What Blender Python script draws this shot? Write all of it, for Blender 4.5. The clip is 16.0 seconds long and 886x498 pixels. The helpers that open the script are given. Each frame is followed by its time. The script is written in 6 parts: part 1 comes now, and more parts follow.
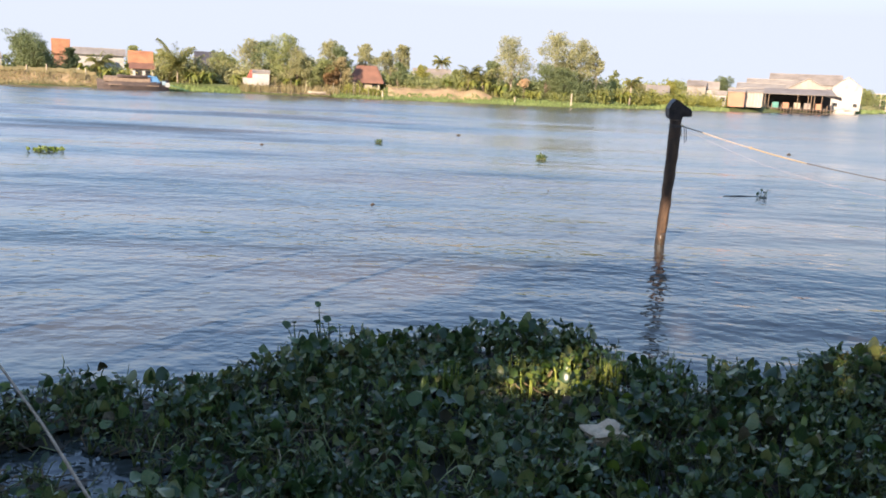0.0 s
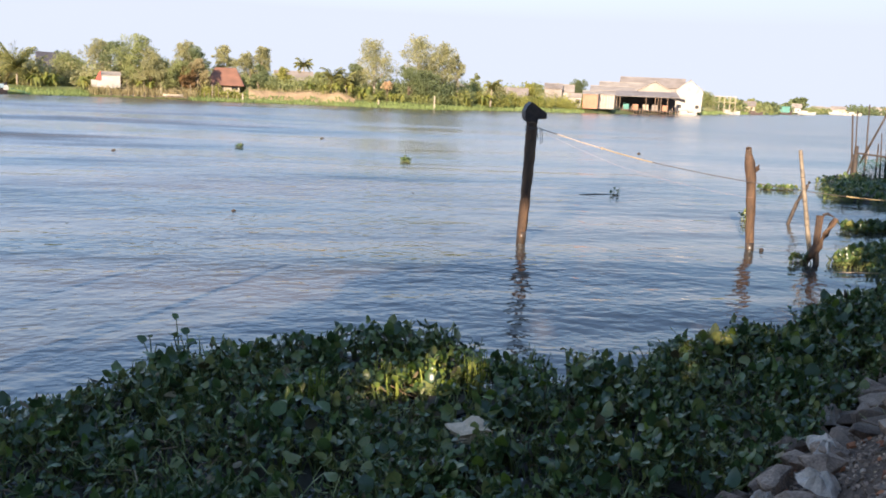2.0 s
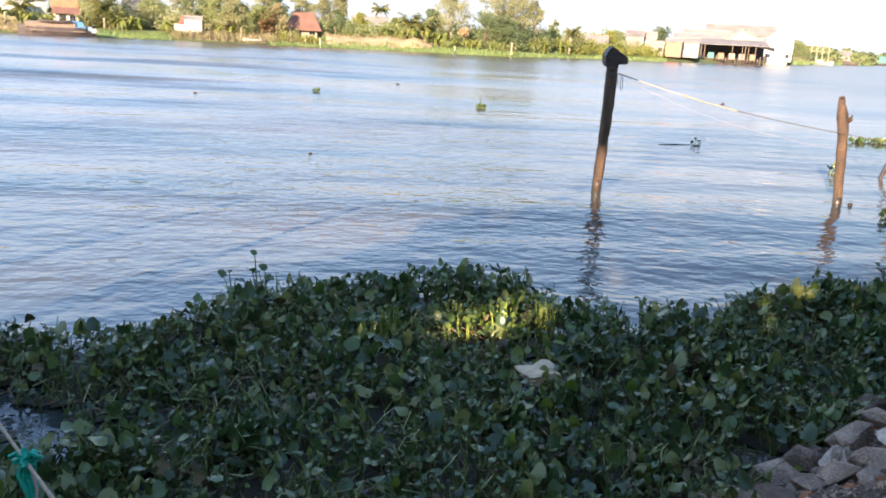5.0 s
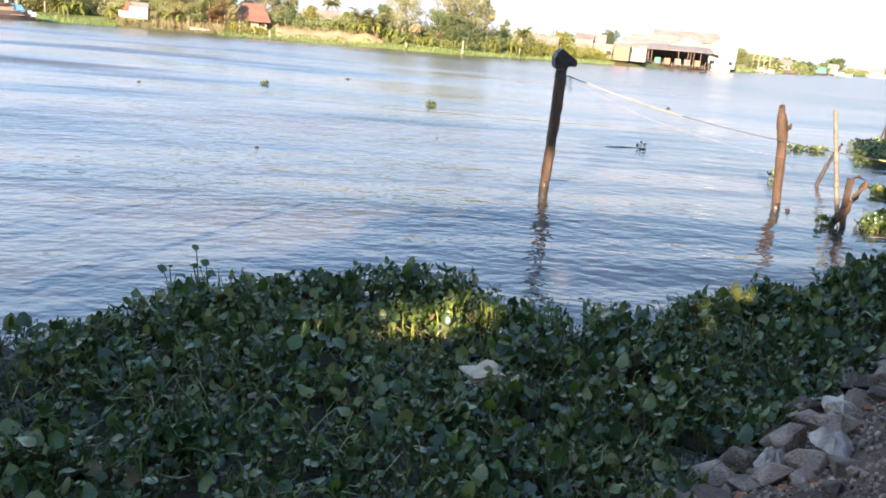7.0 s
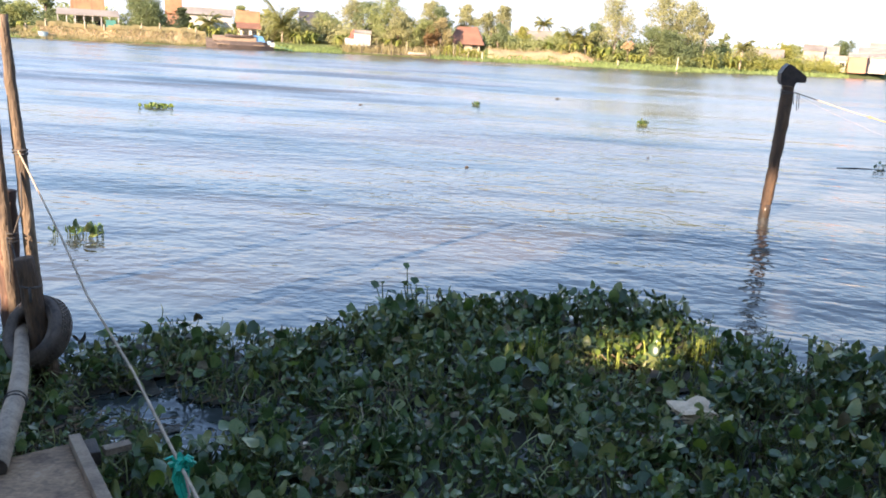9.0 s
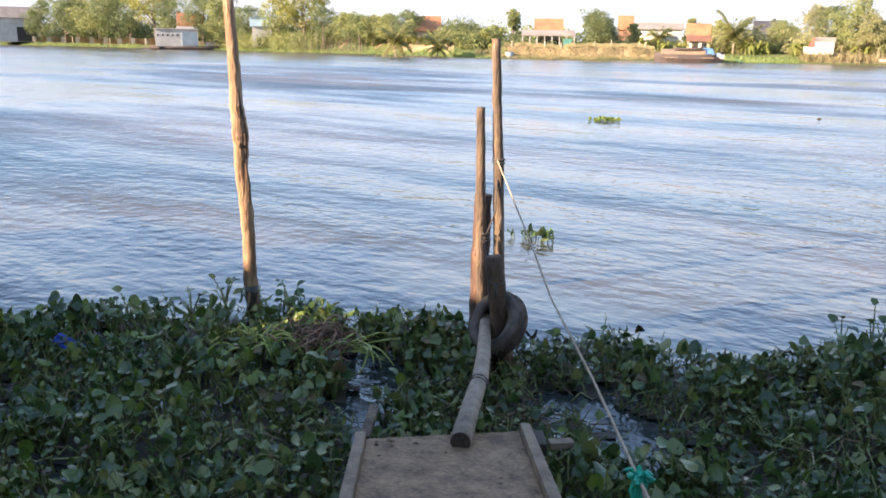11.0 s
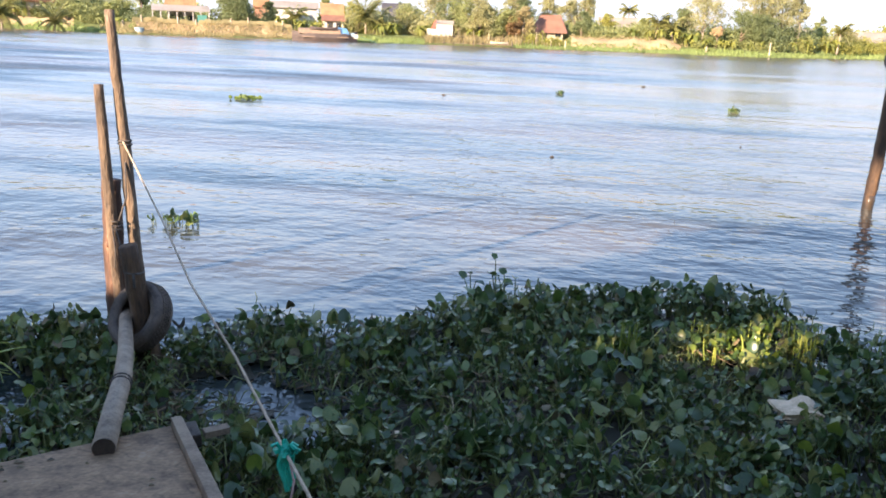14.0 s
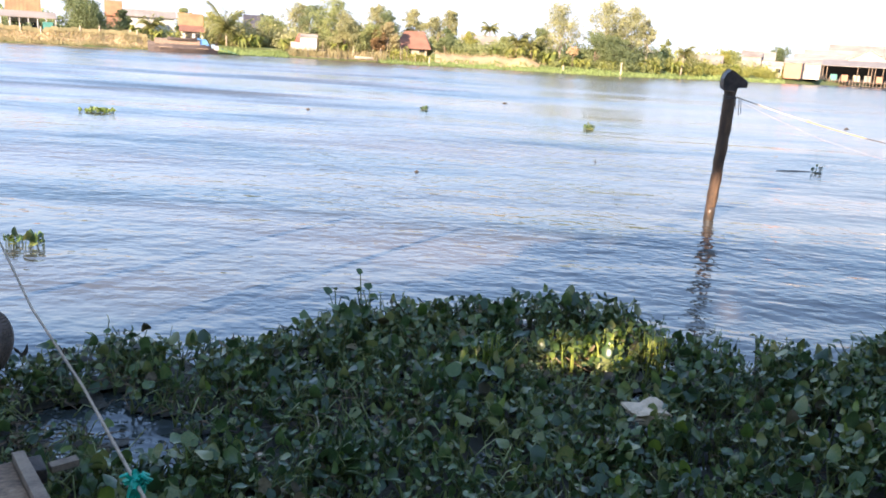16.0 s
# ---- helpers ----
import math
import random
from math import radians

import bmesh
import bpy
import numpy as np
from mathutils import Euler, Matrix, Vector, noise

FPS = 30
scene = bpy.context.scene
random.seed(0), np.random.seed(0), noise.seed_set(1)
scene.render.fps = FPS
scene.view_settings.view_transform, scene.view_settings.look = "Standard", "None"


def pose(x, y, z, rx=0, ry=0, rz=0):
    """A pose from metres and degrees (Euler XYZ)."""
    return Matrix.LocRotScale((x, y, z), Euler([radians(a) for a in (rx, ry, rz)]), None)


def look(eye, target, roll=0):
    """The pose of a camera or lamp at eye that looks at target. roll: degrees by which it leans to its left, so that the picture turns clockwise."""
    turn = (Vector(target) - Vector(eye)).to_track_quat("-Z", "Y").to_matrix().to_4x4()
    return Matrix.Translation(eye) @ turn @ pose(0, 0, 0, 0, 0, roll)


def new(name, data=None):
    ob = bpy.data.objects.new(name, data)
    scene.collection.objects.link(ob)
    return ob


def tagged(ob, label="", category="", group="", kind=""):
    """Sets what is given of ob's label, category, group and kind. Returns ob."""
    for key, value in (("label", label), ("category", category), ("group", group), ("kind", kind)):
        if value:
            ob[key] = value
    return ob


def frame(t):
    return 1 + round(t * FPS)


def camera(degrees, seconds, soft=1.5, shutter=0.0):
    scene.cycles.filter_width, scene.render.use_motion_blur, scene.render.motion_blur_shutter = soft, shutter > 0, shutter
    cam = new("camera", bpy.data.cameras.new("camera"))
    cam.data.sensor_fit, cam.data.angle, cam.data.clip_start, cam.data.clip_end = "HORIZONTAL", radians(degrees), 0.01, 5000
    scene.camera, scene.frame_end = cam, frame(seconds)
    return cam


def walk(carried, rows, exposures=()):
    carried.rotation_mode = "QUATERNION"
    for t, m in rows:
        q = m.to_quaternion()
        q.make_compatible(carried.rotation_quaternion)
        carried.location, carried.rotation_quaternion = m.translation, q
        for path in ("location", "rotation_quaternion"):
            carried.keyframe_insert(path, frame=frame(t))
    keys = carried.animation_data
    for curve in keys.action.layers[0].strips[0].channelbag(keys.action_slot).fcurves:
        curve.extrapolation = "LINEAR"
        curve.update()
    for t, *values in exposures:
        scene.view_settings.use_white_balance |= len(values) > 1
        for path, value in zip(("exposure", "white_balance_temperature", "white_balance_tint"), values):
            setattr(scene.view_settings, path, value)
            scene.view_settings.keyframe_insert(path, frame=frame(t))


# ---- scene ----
cam = camera(57.4, 16.0, 1.8)
PATH = [
    (0, (-0.433, 0.056, 3.167), (-0.403, 2.016, 2.768), 2.7),
    (0.5, (-0.404, 0.077, 3.174), (-0.173, 2.024, 2.779), 2.5),
    (1, (-0.387, 0.072, 3.179), (-0.033, 2.002, 2.794), 3.2),
    (1.5, (-0.373, 0.051, 3.168), (0.013, 1.977, 2.795), 3.1),
    (2, (-0.364, 0.036, 3.185), (-0.013, 1.968, 2.807), 2.7),
    (2.5, (-0.387, 0.031, 3.18), (-0.1, 1.973, 2.799), 2.6),
    (3, (-0.397, 0.032, 3.174), (-0.165, 1.972, 2.748), 2.1),
    (3.5, (-0.386, 0.028, 3.163), (-0.179, 1.963, 2.704), 2.1),
    (5.8, (-0.379, 0.071, 3.104), (-0.202, 1.99, 2.568), 3.5),
    (6, (-0.393, 0.083, 3.142), (-0.154, 1.994, 2.604), 4.3),
    (6.5, (-0.378, 0.074, 3.121), (-0.016, 1.975, 2.614), 5.2),
    (7, (-0.36, 0.084, 3.125), (-0.054, 1.994, 2.618), 5.1),
    (7.5, (-0.358, 0.174, 3.141), (-0.253, 2.105, 2.633), 4.0),
    (8, (-0.397, 0.201, 3.126), (-0.432, 2.134, 2.614), 3.4),
    (8.5, (-0.398, 0.188, 3.14), (-0.49, 2.117, 2.619), 3.7),
    (9, (-0.381, 0.149, 3.156), (-0.577, 2.076, 2.658), 3.2),
    (9.5, (-0.41, 0.141, 3.166), (-1.051, 1.969, 2.667), 1.8),
    (9.8, (-0.499, 0.129, 3.168), (-1.374, 1.855, 2.667), 2.3),
    (10, (-0.523, 0.124, 3.159), (-1.55, 1.773, 2.681), 1.4),
    (10.2, (-0.556, 0.122, 3.164), (-1.696, 1.693, 2.685), 1.2),
    (12.3, (-0.579, 0.105, 3.145), (-1.721, 1.661, 2.621), 0.2),
    (12.5, (-0.579, 0.11, 3.157), (-1.612, 1.736, 2.621), 1.3),
    (13, (-0.536, 0.144, 3.15), (-1.3, 1.91, 2.605), 1.7),
    (13.5, (-0.506, 0.163, 3.146), (-1.085, 2.0, 2.607), 1.7),
    (14, (-0.487, 0.192, 3.136), (-0.875, 2.081, 2.606), 2.2),
    (14.5, (-0.458, 0.172, 3.148), (-0.745, 2.084, 2.635), 2.4),
    (15, (-0.461, 0.176, 3.148), (-0.731, 2.094, 2.651), 2.5),
    (15.5, (-0.454, 0.183, 3.146), (-0.664, 2.108, 2.644), 2.8),
    (16, (-0.436, 0.176, 3.156), (-0.507, 2.116, 2.675), 3.5),
]
walk(cam, [(t, look(eye, target, roll)) for t, eye, target, roll in PATH], [(0.0, 1.38, 6050, 17), (2.6, 1.36, 6050, 17), (3.0, 1.42, 6050, 17), (3.6, 1.62, 6050, 17), (6.0, 1.88, 6150, 17), (9.0, 1.93, 6200, 18), (10.0, 1.93, 6300, 19), (12.5, 1.93, 6450, 19), (14.5, 1.98, 6150, 19), (16.0, 2.0, 6050, 19)])

# ---- light ----
SUN_AZ, SUN_EL = 208.0, 19.0
world = bpy.data.worlds.new("world")
scene.world = world
world.use_nodes = True
wn, wl = world.node_tree.nodes, world.node_tree.links
sky = wn.new("ShaderNodeTexSky")
sky.sky_type, sky.sun_disc = "NISHITA", False
sky.sun_elevation, sky.sun_rotation = radians(SUN_EL), radians(360 - SUN_AZ)
sky.air_density, sky.dust_density, sky.ozone_density = 1.0, 0.05, 0.9
sky_cap = wn.new("ShaderNodeMix")
sky_cap.data_type, sky_cap.blend_type = "RGBA", "DARKEN"
sky_way, sky_up, low = wn.new("ShaderNodeTexCoord"), wn.new("ShaderNodeSeparateXYZ"), wn.new("ShaderNodeMapRange")
wl.new(sky_way.outputs["Generated"], sky_up.inputs[0])
wl.new(sky_up.outputs[2], low.inputs["Value"])
low.inputs["From Min"].default_value, low.inputs["From Max"].default_value = 0.09, 0.34
low.inputs["To Min"].default_value, low.inputs["To Max"].default_value = 1.0, 0.0
wl.new(low.outputs[0], sky_cap.inputs[0])  # caps the low sky's brightness at a pale colour along the whole horizon
sky_cap.inputs[7].default_value = (2.90, 3.10, 3.30, 1)
wl.new(sky.outputs[0], sky_cap.inputs[6])
wl.new(sky_cap.outputs[2], wn["Background"].inputs[0])
wn["Background"].inputs[1].default_value = 0.11
sun = new("sun", bpy.data.lights.new("sun", "SUN"))
sun.data.energy, sun.data.angle, sun.data.color = 4.8, radians(0.6), (1.0, 0.80, 0.56)
SUN_DIR = Vector((math.sin(radians(SUN_AZ)) * math.cos(radians(SUN_EL)), math.cos(radians(SUN_AZ)) * math.cos(radians(SUN_EL)), math.sin(radians(SUN_EL))))
sun.matrix_world = look(SUN_DIR * 60, (0, 0, 0))

rng = random.Random(7)


# ---- materials ----
def material(name, col, col2=None, rough=0.7, metal=0.0, scale=3.0, fine=40.0, bump=0.0, island=0.0, sheen=0.5, stretch=(1, 1, 1), third=None, object_space=False, trans=0.0):
    """A surface with coarse and fine variation between two or three colours and a fine relief."""
    m = bpy.data.materials.new(name)
    m.use_nodes = True
    n, l = m.node_tree.nodes, m.node_tree.links
    b = n["Principled BSDF"]
    b.inputs["Roughness"].default_value, b.inputs["Metallic"].default_value = rough, metal
    b.inputs["Specular IOR Level"].default_value = sheen
    col2 = col2 or tuple(c * 0.65 for c in col)
    if object_space:
        pos = n.new("ShaderNodeTexCoord").outputs["Object"]
    else:
        pos = n.new("ShaderNodeNewGeometry").outputs["Position"]
    mp = n.new("ShaderNodeMapping")
    mp.inputs["Scale"].default_value = stretch
    l.new(pos, mp.inputs["Vector"])
    big, small = n.new("ShaderNodeTexNoise"), n.new("ShaderNodeTexNoise")
    big.inputs["Scale"].default_value, big.inputs["Detail"].default_value = scale, 5
    small.inputs["Scale"].default_value, small.inputs["Detail"].default_value = fine, 3
    for t in (big, small):
        l.new(mp.outputs[0], t.inputs["Vector"])
    mixf = n.new("ShaderNodeMath")
    mixf.operation = "MULTIPLY_ADD"
    l.new(small.outputs[0], mixf.inputs[0])
    mixf.inputs[1].default_value, mixf.inputs[2].default_value = 0.6, -0.3
    add = n.new("ShaderNodeMath")
    l.new(big.outputs[0], add.inputs[0])
    l.new(mixf.outputs[0], add.inputs[1])
    fac = add.outputs[0]
    if island:
        g = n.new("ShaderNodeNewGeometry")
        o = n.new("ShaderNodeObjectInfo")
        s = n.new("ShaderNodeMath")
        l.new(g.outputs["Random Per Island"], s.inputs[0])
        l.new(o.outputs["Random"], s.inputs[1])
        f = n.new("ShaderNodeMath")
        f.operation = "FRACT"
        l.new(s.outputs[0], f.inputs[0])
        k = n.new("ShaderNodeMath")
        k.operation = "MULTIPLY_ADD"
        l.new(f.outputs[0], k.inputs[0])
        k.inputs[1].default_value, k.inputs[2].default_value = island, -island / 2
        a = n.new("ShaderNodeMath")
        l.new(fac, a.inputs[0])
        l.new(k.outputs[0], a.inputs[1])
        fac = a.outputs[0]
    ramp = n.new("ShaderNodeValToRGB")
    e = ramp.color_ramp.elements
    e[0].position, e[0].color = 0.28, (*col2, 1)
    e[1].position, e[1].color = 0.66, (*col, 1)
    if third:
        x = ramp.color_ramp.elements.new(0.86)
        x.color = (*third, 1)
    l.new(fac, ramp.inputs[0])
    l.new(ramp.outputs[0], b.inputs["Base Color"])
    if bump:
        bp = n.new("ShaderNodeBump")
        bp.inputs["Distance"].default_value = bump
        l.new(add.outputs[0], bp.inputs["Height"])
        l.new(bp.outputs[0], b.inputs["Normal"])
    if trans:
        t = n.new("ShaderNodeBsdfTranslucent")
        l.new(ramp.outputs[0], t.inputs[0])
        mx = n.new("ShaderNodeMixShader")
        mx.inputs[0].default_value = trans
        l.new(b.outputs[0], mx.inputs[1])
        l.new(t.outputs[0], mx.inputs[2])
        l.new(mx.outputs[0], n["Material Output"].inputs[0])
    return m


def water_material():
    """Silty river water: a mirror of the sky broken by ripples, with calm and ruffled patches."""
    m = bpy.data.materials.new("river_water")
    m.use_nodes = True
    n, l = m.node_tree.nodes, m.node_tree.links
    b = n["Principled BSDF"]
    b.inputs["IOR"].default_value = 1.52
    pos = n.new("ShaderNodeNewGeometry").outputs["Position"]

    def field(scale, stretch, detail, turn=0.0, rough=0.5):
        mp, t = n.new("ShaderNodeMapping"), n.new("ShaderNodeTexNoise")
        mp.inputs["Scale"].default_value, mp.inputs["Rotation"].default_value = stretch, (0, 0, turn)
        l.new(pos, mp.inputs["Vector"])
        t.inputs["Scale"].default_value, t.inputs["Detail"].default_value, t.inputs["Roughness"].default_value = scale, detail, rough
        l.new(mp.outputs[0], t.inputs["Vector"])
        return t.outputs[0]

    def math_node(op, a, c):
        k = n.new("ShaderNodeMath")
        k.operation = op
        for i, v in enumerate((a, c)):
            if isinstance(v, float):
                k.inputs[i].default_value = v
            else:
                l.new(v, k.inputs[i])
        return k.outputs[0]

    def between(v, a, c, lo, hi):
        k = n.new("ShaderNodeMapRange")
        for name, x in (("From Min", a), ("From Max", c), ("To Min", lo), ("To Max", hi)):
            k.inputs[name].default_value = x
        l.new(v, k.inputs["Value"])
        return k.outputs[0]

    def vector(op, a, c=None):
        k = n.new("ShaderNodeVectorMath")
        k.operation = op
        l.new(a, k.inputs[0])
        if c:
            l.new(c, k.inputs[1])
        return k

    reach = vector("LENGTH", pos).outputs["Value"]  # metres out from the near shore
    wide = between(field(0.045, (0.45, 1.35, 1), 4, 0.10, 0.6), 0.42, 0.58, 0.0, 1.0)
    small = between(field(0.20, (0.32, 1.3, 1), 4, 0.04, 0.6), 0.40, 0.62, 0.0, 1.0)
    ruffle = math_node("ADD", math_node("MULTIPLY", wide, 0.55), math_node("MULTIPLY", small, between(reach, 18.0, 60.0, 0.45, 0.10)))
    fine = math_node("MULTIPLY", field(6.0, (0.85, 1.1, 1), 2, 0.3), 0.020)
    ripple = math_node("MULTIPLY", field(2.9, (0.75, 1.1, 1), 2, -0.4), 0.052)
    chop = math_node("MULTIPLY", field(1.0, (0.65, 1.1, 1), 2, -0.5), 0.066)
    swell = math_node("MULTIPLY", field(0.30, (0.15, 1.25, 1), 1, -0.12), 0.20)
    swell = math_node("MULTIPLY", swell, between(reach, 16.0, 48.0, 1.0, 0.12))
    out = n.new("ShaderNodeSeparateXYZ")
    l.new(pos, out.inputs[0])
    rough_part = math_node("MULTIPLY", math_node("ADD", fine, ripple), between(ruffle, 0.0, 1.0, 0.45, 1.1))
    rough_part = math_node("MULTIPLY", rough_part, between(out.outputs[0], 1.0, 8.0, 1.0, 0.55))  # sheltered among the posts
    height = math_node("ADD", math_node("ADD", rough_part, math_node("MULTIPLY", chop, between(ruffle, 0.0, 1.0, 0.5, 1.0))), swell)
    bp = n.new("ShaderNodeBump")
    bp.inputs["Distance"].default_value = 1.0
    l.new(height, bp.inputs["Height"])
    # wavelets lean to the near shore, the more the wider the water; calm again under the far bank
    lean = math_node("MULTIPLY", between(reach, 12.0, 48.0, LEAN_NEAR, LEAN_FAR), between(ruffle, 0.1, 0.9, 0.15, 2.2))
    lean = math_node("MULTIPLY", lean, between(reach, 75.0, 145.0, 1.0, 0.28))
    lean = math_node("MULTIPLY", lean, between(out.outputs[0], -9.0, 7.0, 1.3, 0.35))
    tip = n.new("ShaderNodeVectorMath")
    tip.operation = "SCALE"
    l.new(vector("NORMALIZE", pos).outputs[0], tip.inputs[0])
    l.new(math_node("MULTIPLY", lean, -1.0), tip.inputs["Scale"])
    l.new(vector("NORMALIZE", vector("ADD", bp.outputs[0], tip.outputs[0]).outputs[0]).outputs[0], b.inputs["Normal"])
    l.new(between(reach, 14.0, 90.0, 0.05, 0.20), b.inputs["Roughness"])
    silt = n.new("ShaderNodeValToRGB")
    silt.color_ramp.elements[0].position, silt.color_ramp.elements[0].color = 0.38, (0.018, 0.036, 0.038, 1)
    silt.color_ramp.elements[1].position, silt.color_ramp.elements[1].color = 0.66, (0.15, 0.122, 0.09, 1)
    l.new(field(0.10, (0.45, 1.4, 1), 4, 0.05), silt.inputs[0])
    l.new(silt.outputs[0], b.inputs["Base Color"])
    return m


LEAN_NEAR, LEAN_FAR = 0.044, 0.125
WATER = water_material()
LEAF = material("hyacinth_leaf", (0.118, 0.180, 0.048), (0.042, 0.078, 0.024), 0.31, island=0.85, scale=0.8, fine=60, third=(0.23, 0.235, 0.07), trans=0.2, sheen=0.6)
STEM_YOUNG = material("young_stem", (0.36, 0.40, 0.07), (0.20, 0.26, 0.05), 0.45, island=0.5, scale=3)
LEAF_BROWN = material("withered_leaf", (0.13, 0.095, 0.04), (0.05, 0.04, 0.02), 0.6, island=0.8, scale=3, third=(0.24, 0.18, 0.09))
LEAF_YOUNG = material("hyacinth_leaf_young", (0.17, 0.22, 0.03), (0.07, 0.12, 0.02), 0.36, island=0.5, scale=2, trans=0.2)
STEM = material("hyacinth_stem", (0.24, 0.26, 0.08), (0.09, 0.12, 0.03), 0.45, island=0.6, scale=3)
DEAD = material("dead_stem", (0.19, 0.12, 0.06), (0.05, 0.035, 0.02), 0.75, island=0.7, scale=3, third=(0.30, 0.22, 0.12))
DEAD_RED = material("withered_red_stem", (0.26, 0.135, 0.075), (0.09, 0.048, 0.03), 0.75, island=0.7, scale=3, third=(0.38, 0.24, 0.14))
DEBRIS = material("floating_debris", (0.075, 0.06, 0.035), (0.02, 0.02, 0.013), 0.6, scale=3, fine=25, bump=0.03)
MUD = material("mud", (0.13, 0.10, 0.07), (0.05, 0.04, 0.03), 0.85, scale=1.2, fine=30, bump=0.04)
DIRT = material("rubble_dirt", (0.155, 0.098, 0.064), (0.045, 0.031, 0.022), 0.9, scale=2.6, fine=55, bump=0.05)
FIELD = material("bank_grass", (0.13, 0.15, 0.035), (0.07, 0.095, 0.022), 0.9, scale=0.15, fine=2.5, third=(0.30, 0.21, 0.10))
EARTH = material("bare_earth", (0.44, 0.31, 0.17), (0.27, 0.19, 0.10), 0.9, scale=0.5, fine=4, bump=0.12, third=(0.50, 0.38, 0.23))
ROCK = material("rubble_stone", (0.50, 0.35, 0.25), (0.16, 0.11, 0.075), 0.85, scale=4, fine=50, bump=0.03, island=0.3, third=(0.56, 0.47, 0.38))
ROCK2 = material("brown_stone", (0.26, 0.18, 0.125), (0.09, 0.065, 0.05), 0.85, scale=4, fine=50, bump=0.015, island=0.3)
BRICK = material("brick_shard", (0.42, 0.16, 0.07), (0.25, 0.09, 0.045), 0.9, island=0.5, scale=8)
BAG = material("plastic_bag", (0.72, 0.60, 0.49), (0.40, 0.32, 0.25), 0.4, scale=9, fine=60, trans=0.2)
FOAM = material("foam_block", (0.86, 0.64, 0.42), (0.60, 0.43, 0.27), 0.8, scale=7, fine=60, bump=0.01)
POST = material("weathered_post", (0.130, 0.074, 0.038), (0.040, 0.025, 0.017), 0.75, scale=9, fine=60, bump=0.03, stretch=(1, 1, 0.2), third=(0.24, 0.15, 0.08))
POST_TAN = material("tan_post", (0.20, 0.135, 0.082), (0.055, 0.037, 0.025), 0.75, scale=9, fine=60, bump=0.03, stretch=(1, 1, 0.22), third=(0.36, 0.28, 0.19))
POST_BARK = material("red_brown_bark", (0.145, 0.076, 0.048), (0.045, 0.026, 0.019), 0.8, scale=9, fine=50, bump=0.03, stretch=(1, 1, 0.18), third=(0.34, 0.20, 0.12))
POST_DARK = material("dark_post", (0.06, 0.042, 0.028), (0.025, 0.02, 0.015), 0.35, scale=8, fine=45, bump=0.01, stretch=(1, 1, 0.3))
POST_PALE = material("pale_post", (0.46, 0.275, 0.14), (0.12, 0.065, 0.036), 0.7, scale=10, fine=60, bump=0.04, stretch=(1, 1, 0.16), third=(0.64, 0.50, 0.34))
GREYWOOD = material("grey_wood", (0.30, 0.215, 0.14), (0.15, 0.10, 0.065), 0.8, scale=5, fine=50, bump=0.006, stretch=(1, 1, 1))
DECKWOOD = material("dirty_plywood", (0.33, 0.205, 0.112), (0.12, 0.07, 0.038), 0.8, scale=5.5, fine=32, bump=0.004, third=(0.40, 0.29, 0.19))

def cracked(m, scale, stretch, width, depth):
    """Adds fine dark drying cracks, running across the grain, to a wood material."""
    n, l = m.node_tree.nodes, m.node_tree.links
    b = n["Principled BSDF"]
    src = b.inputs["Base Color"].links[0].from_socket
    mp, vo, rg, mx = n.new("ShaderNodeMapping"), n.new("ShaderNodeTexVoronoi"), n.new("ShaderNodeValToRGB"), n.new("ShaderNodeMix")
    wob, add = n.new("ShaderNodeTexNoise"), n.new("ShaderNodeVectorMath")
    pos = n.new("ShaderNodeNewGeometry").outputs["Position"]
    wob.inputs["Scale"].default_value = 6.0
    add.operation = "MULTIPLY_ADD"
    add.inputs[1].default_value = (0.08, 0.08, 0.08)
    l.new(pos, wob.inputs["Vector"])
    l.new(wob.outputs["Color"], add.inputs[0])
    l.new(pos, add.inputs[2])
    mp.inputs["Scale"].default_value, mp.inputs["Rotation"].default_value = stretch, (0, 0, -0.6625)
    l.new(add.outputs[0], mp.inputs["Vector"])
    l.new(mp.outputs[0], vo.inputs["Vector"])
    vo.feature = "DISTANCE_TO_EDGE"
    vo.inputs["Scale"].default_value = scale
    rg.color_ramp.elements[0].color, rg.color_ramp.elements[1].position = (depth, depth, depth, 1), width
    l.new(vo.outputs["Distance"], rg.inputs[0])
    mx.data_type, mx.blend_type = "RGBA", "MULTIPLY"
    mx.inputs[0].default_value = 1.0
    l.new(src, mx.inputs[6])
    l.new(rg.outputs[0], mx.inputs[7])
    l.new(mx.outputs[2], b.inputs["Base Color"])


cracked(DECKWOOD, 7.0, (0.35, 1.9, 1), 0.035, 0.62)
LOGWOOD = material("grey_log", (0.40, 0.305, 0.215), (0.19, 0.14, 0.10), 0.75, scale=9, fine=60, bump=0.006)
DARKWOOD = material("dark_wood", (0.07, 0.05, 0.035), (0.028, 0.021, 0.016), 0.7, scale=7, fine=50, bump=0.01)
BAMBOO = material("bamboo", (0.29, 0.235, 0.165), (0.11, 0.085, 0.06), 0.55, scale=6, fine=30)
RUBBER = material("tyre_rubber", (0.135, 0.098, 0.072), (0.05, 0.037, 0.028), 0.62, scale=9, fine=60, bump=0.003)
BLACK = material("black_rubber_sheet", (0.060, 0.040, 0.030), (0.014, 0.011, 0.010), 0.5, scale=9, fine=50, bump=0.008)
ROPE = material("pale_rope", (0.62, 0.48, 0.34), (0.42, 0.31, 0.21), 0.85, scale=20, fine=120, bump=0.002)
ROPE_OLD = material("old_rope", (0.30, 0.23, 0.17), (0.15, 0.11, 0.08), 0.85, scale=20, fine=120)
ROPE_YELLOW = material("yellow_rope", (0.50, 0.37, 0.19), (0.34, 0.24, 0.11), 0.8, scale=20, fine=120)
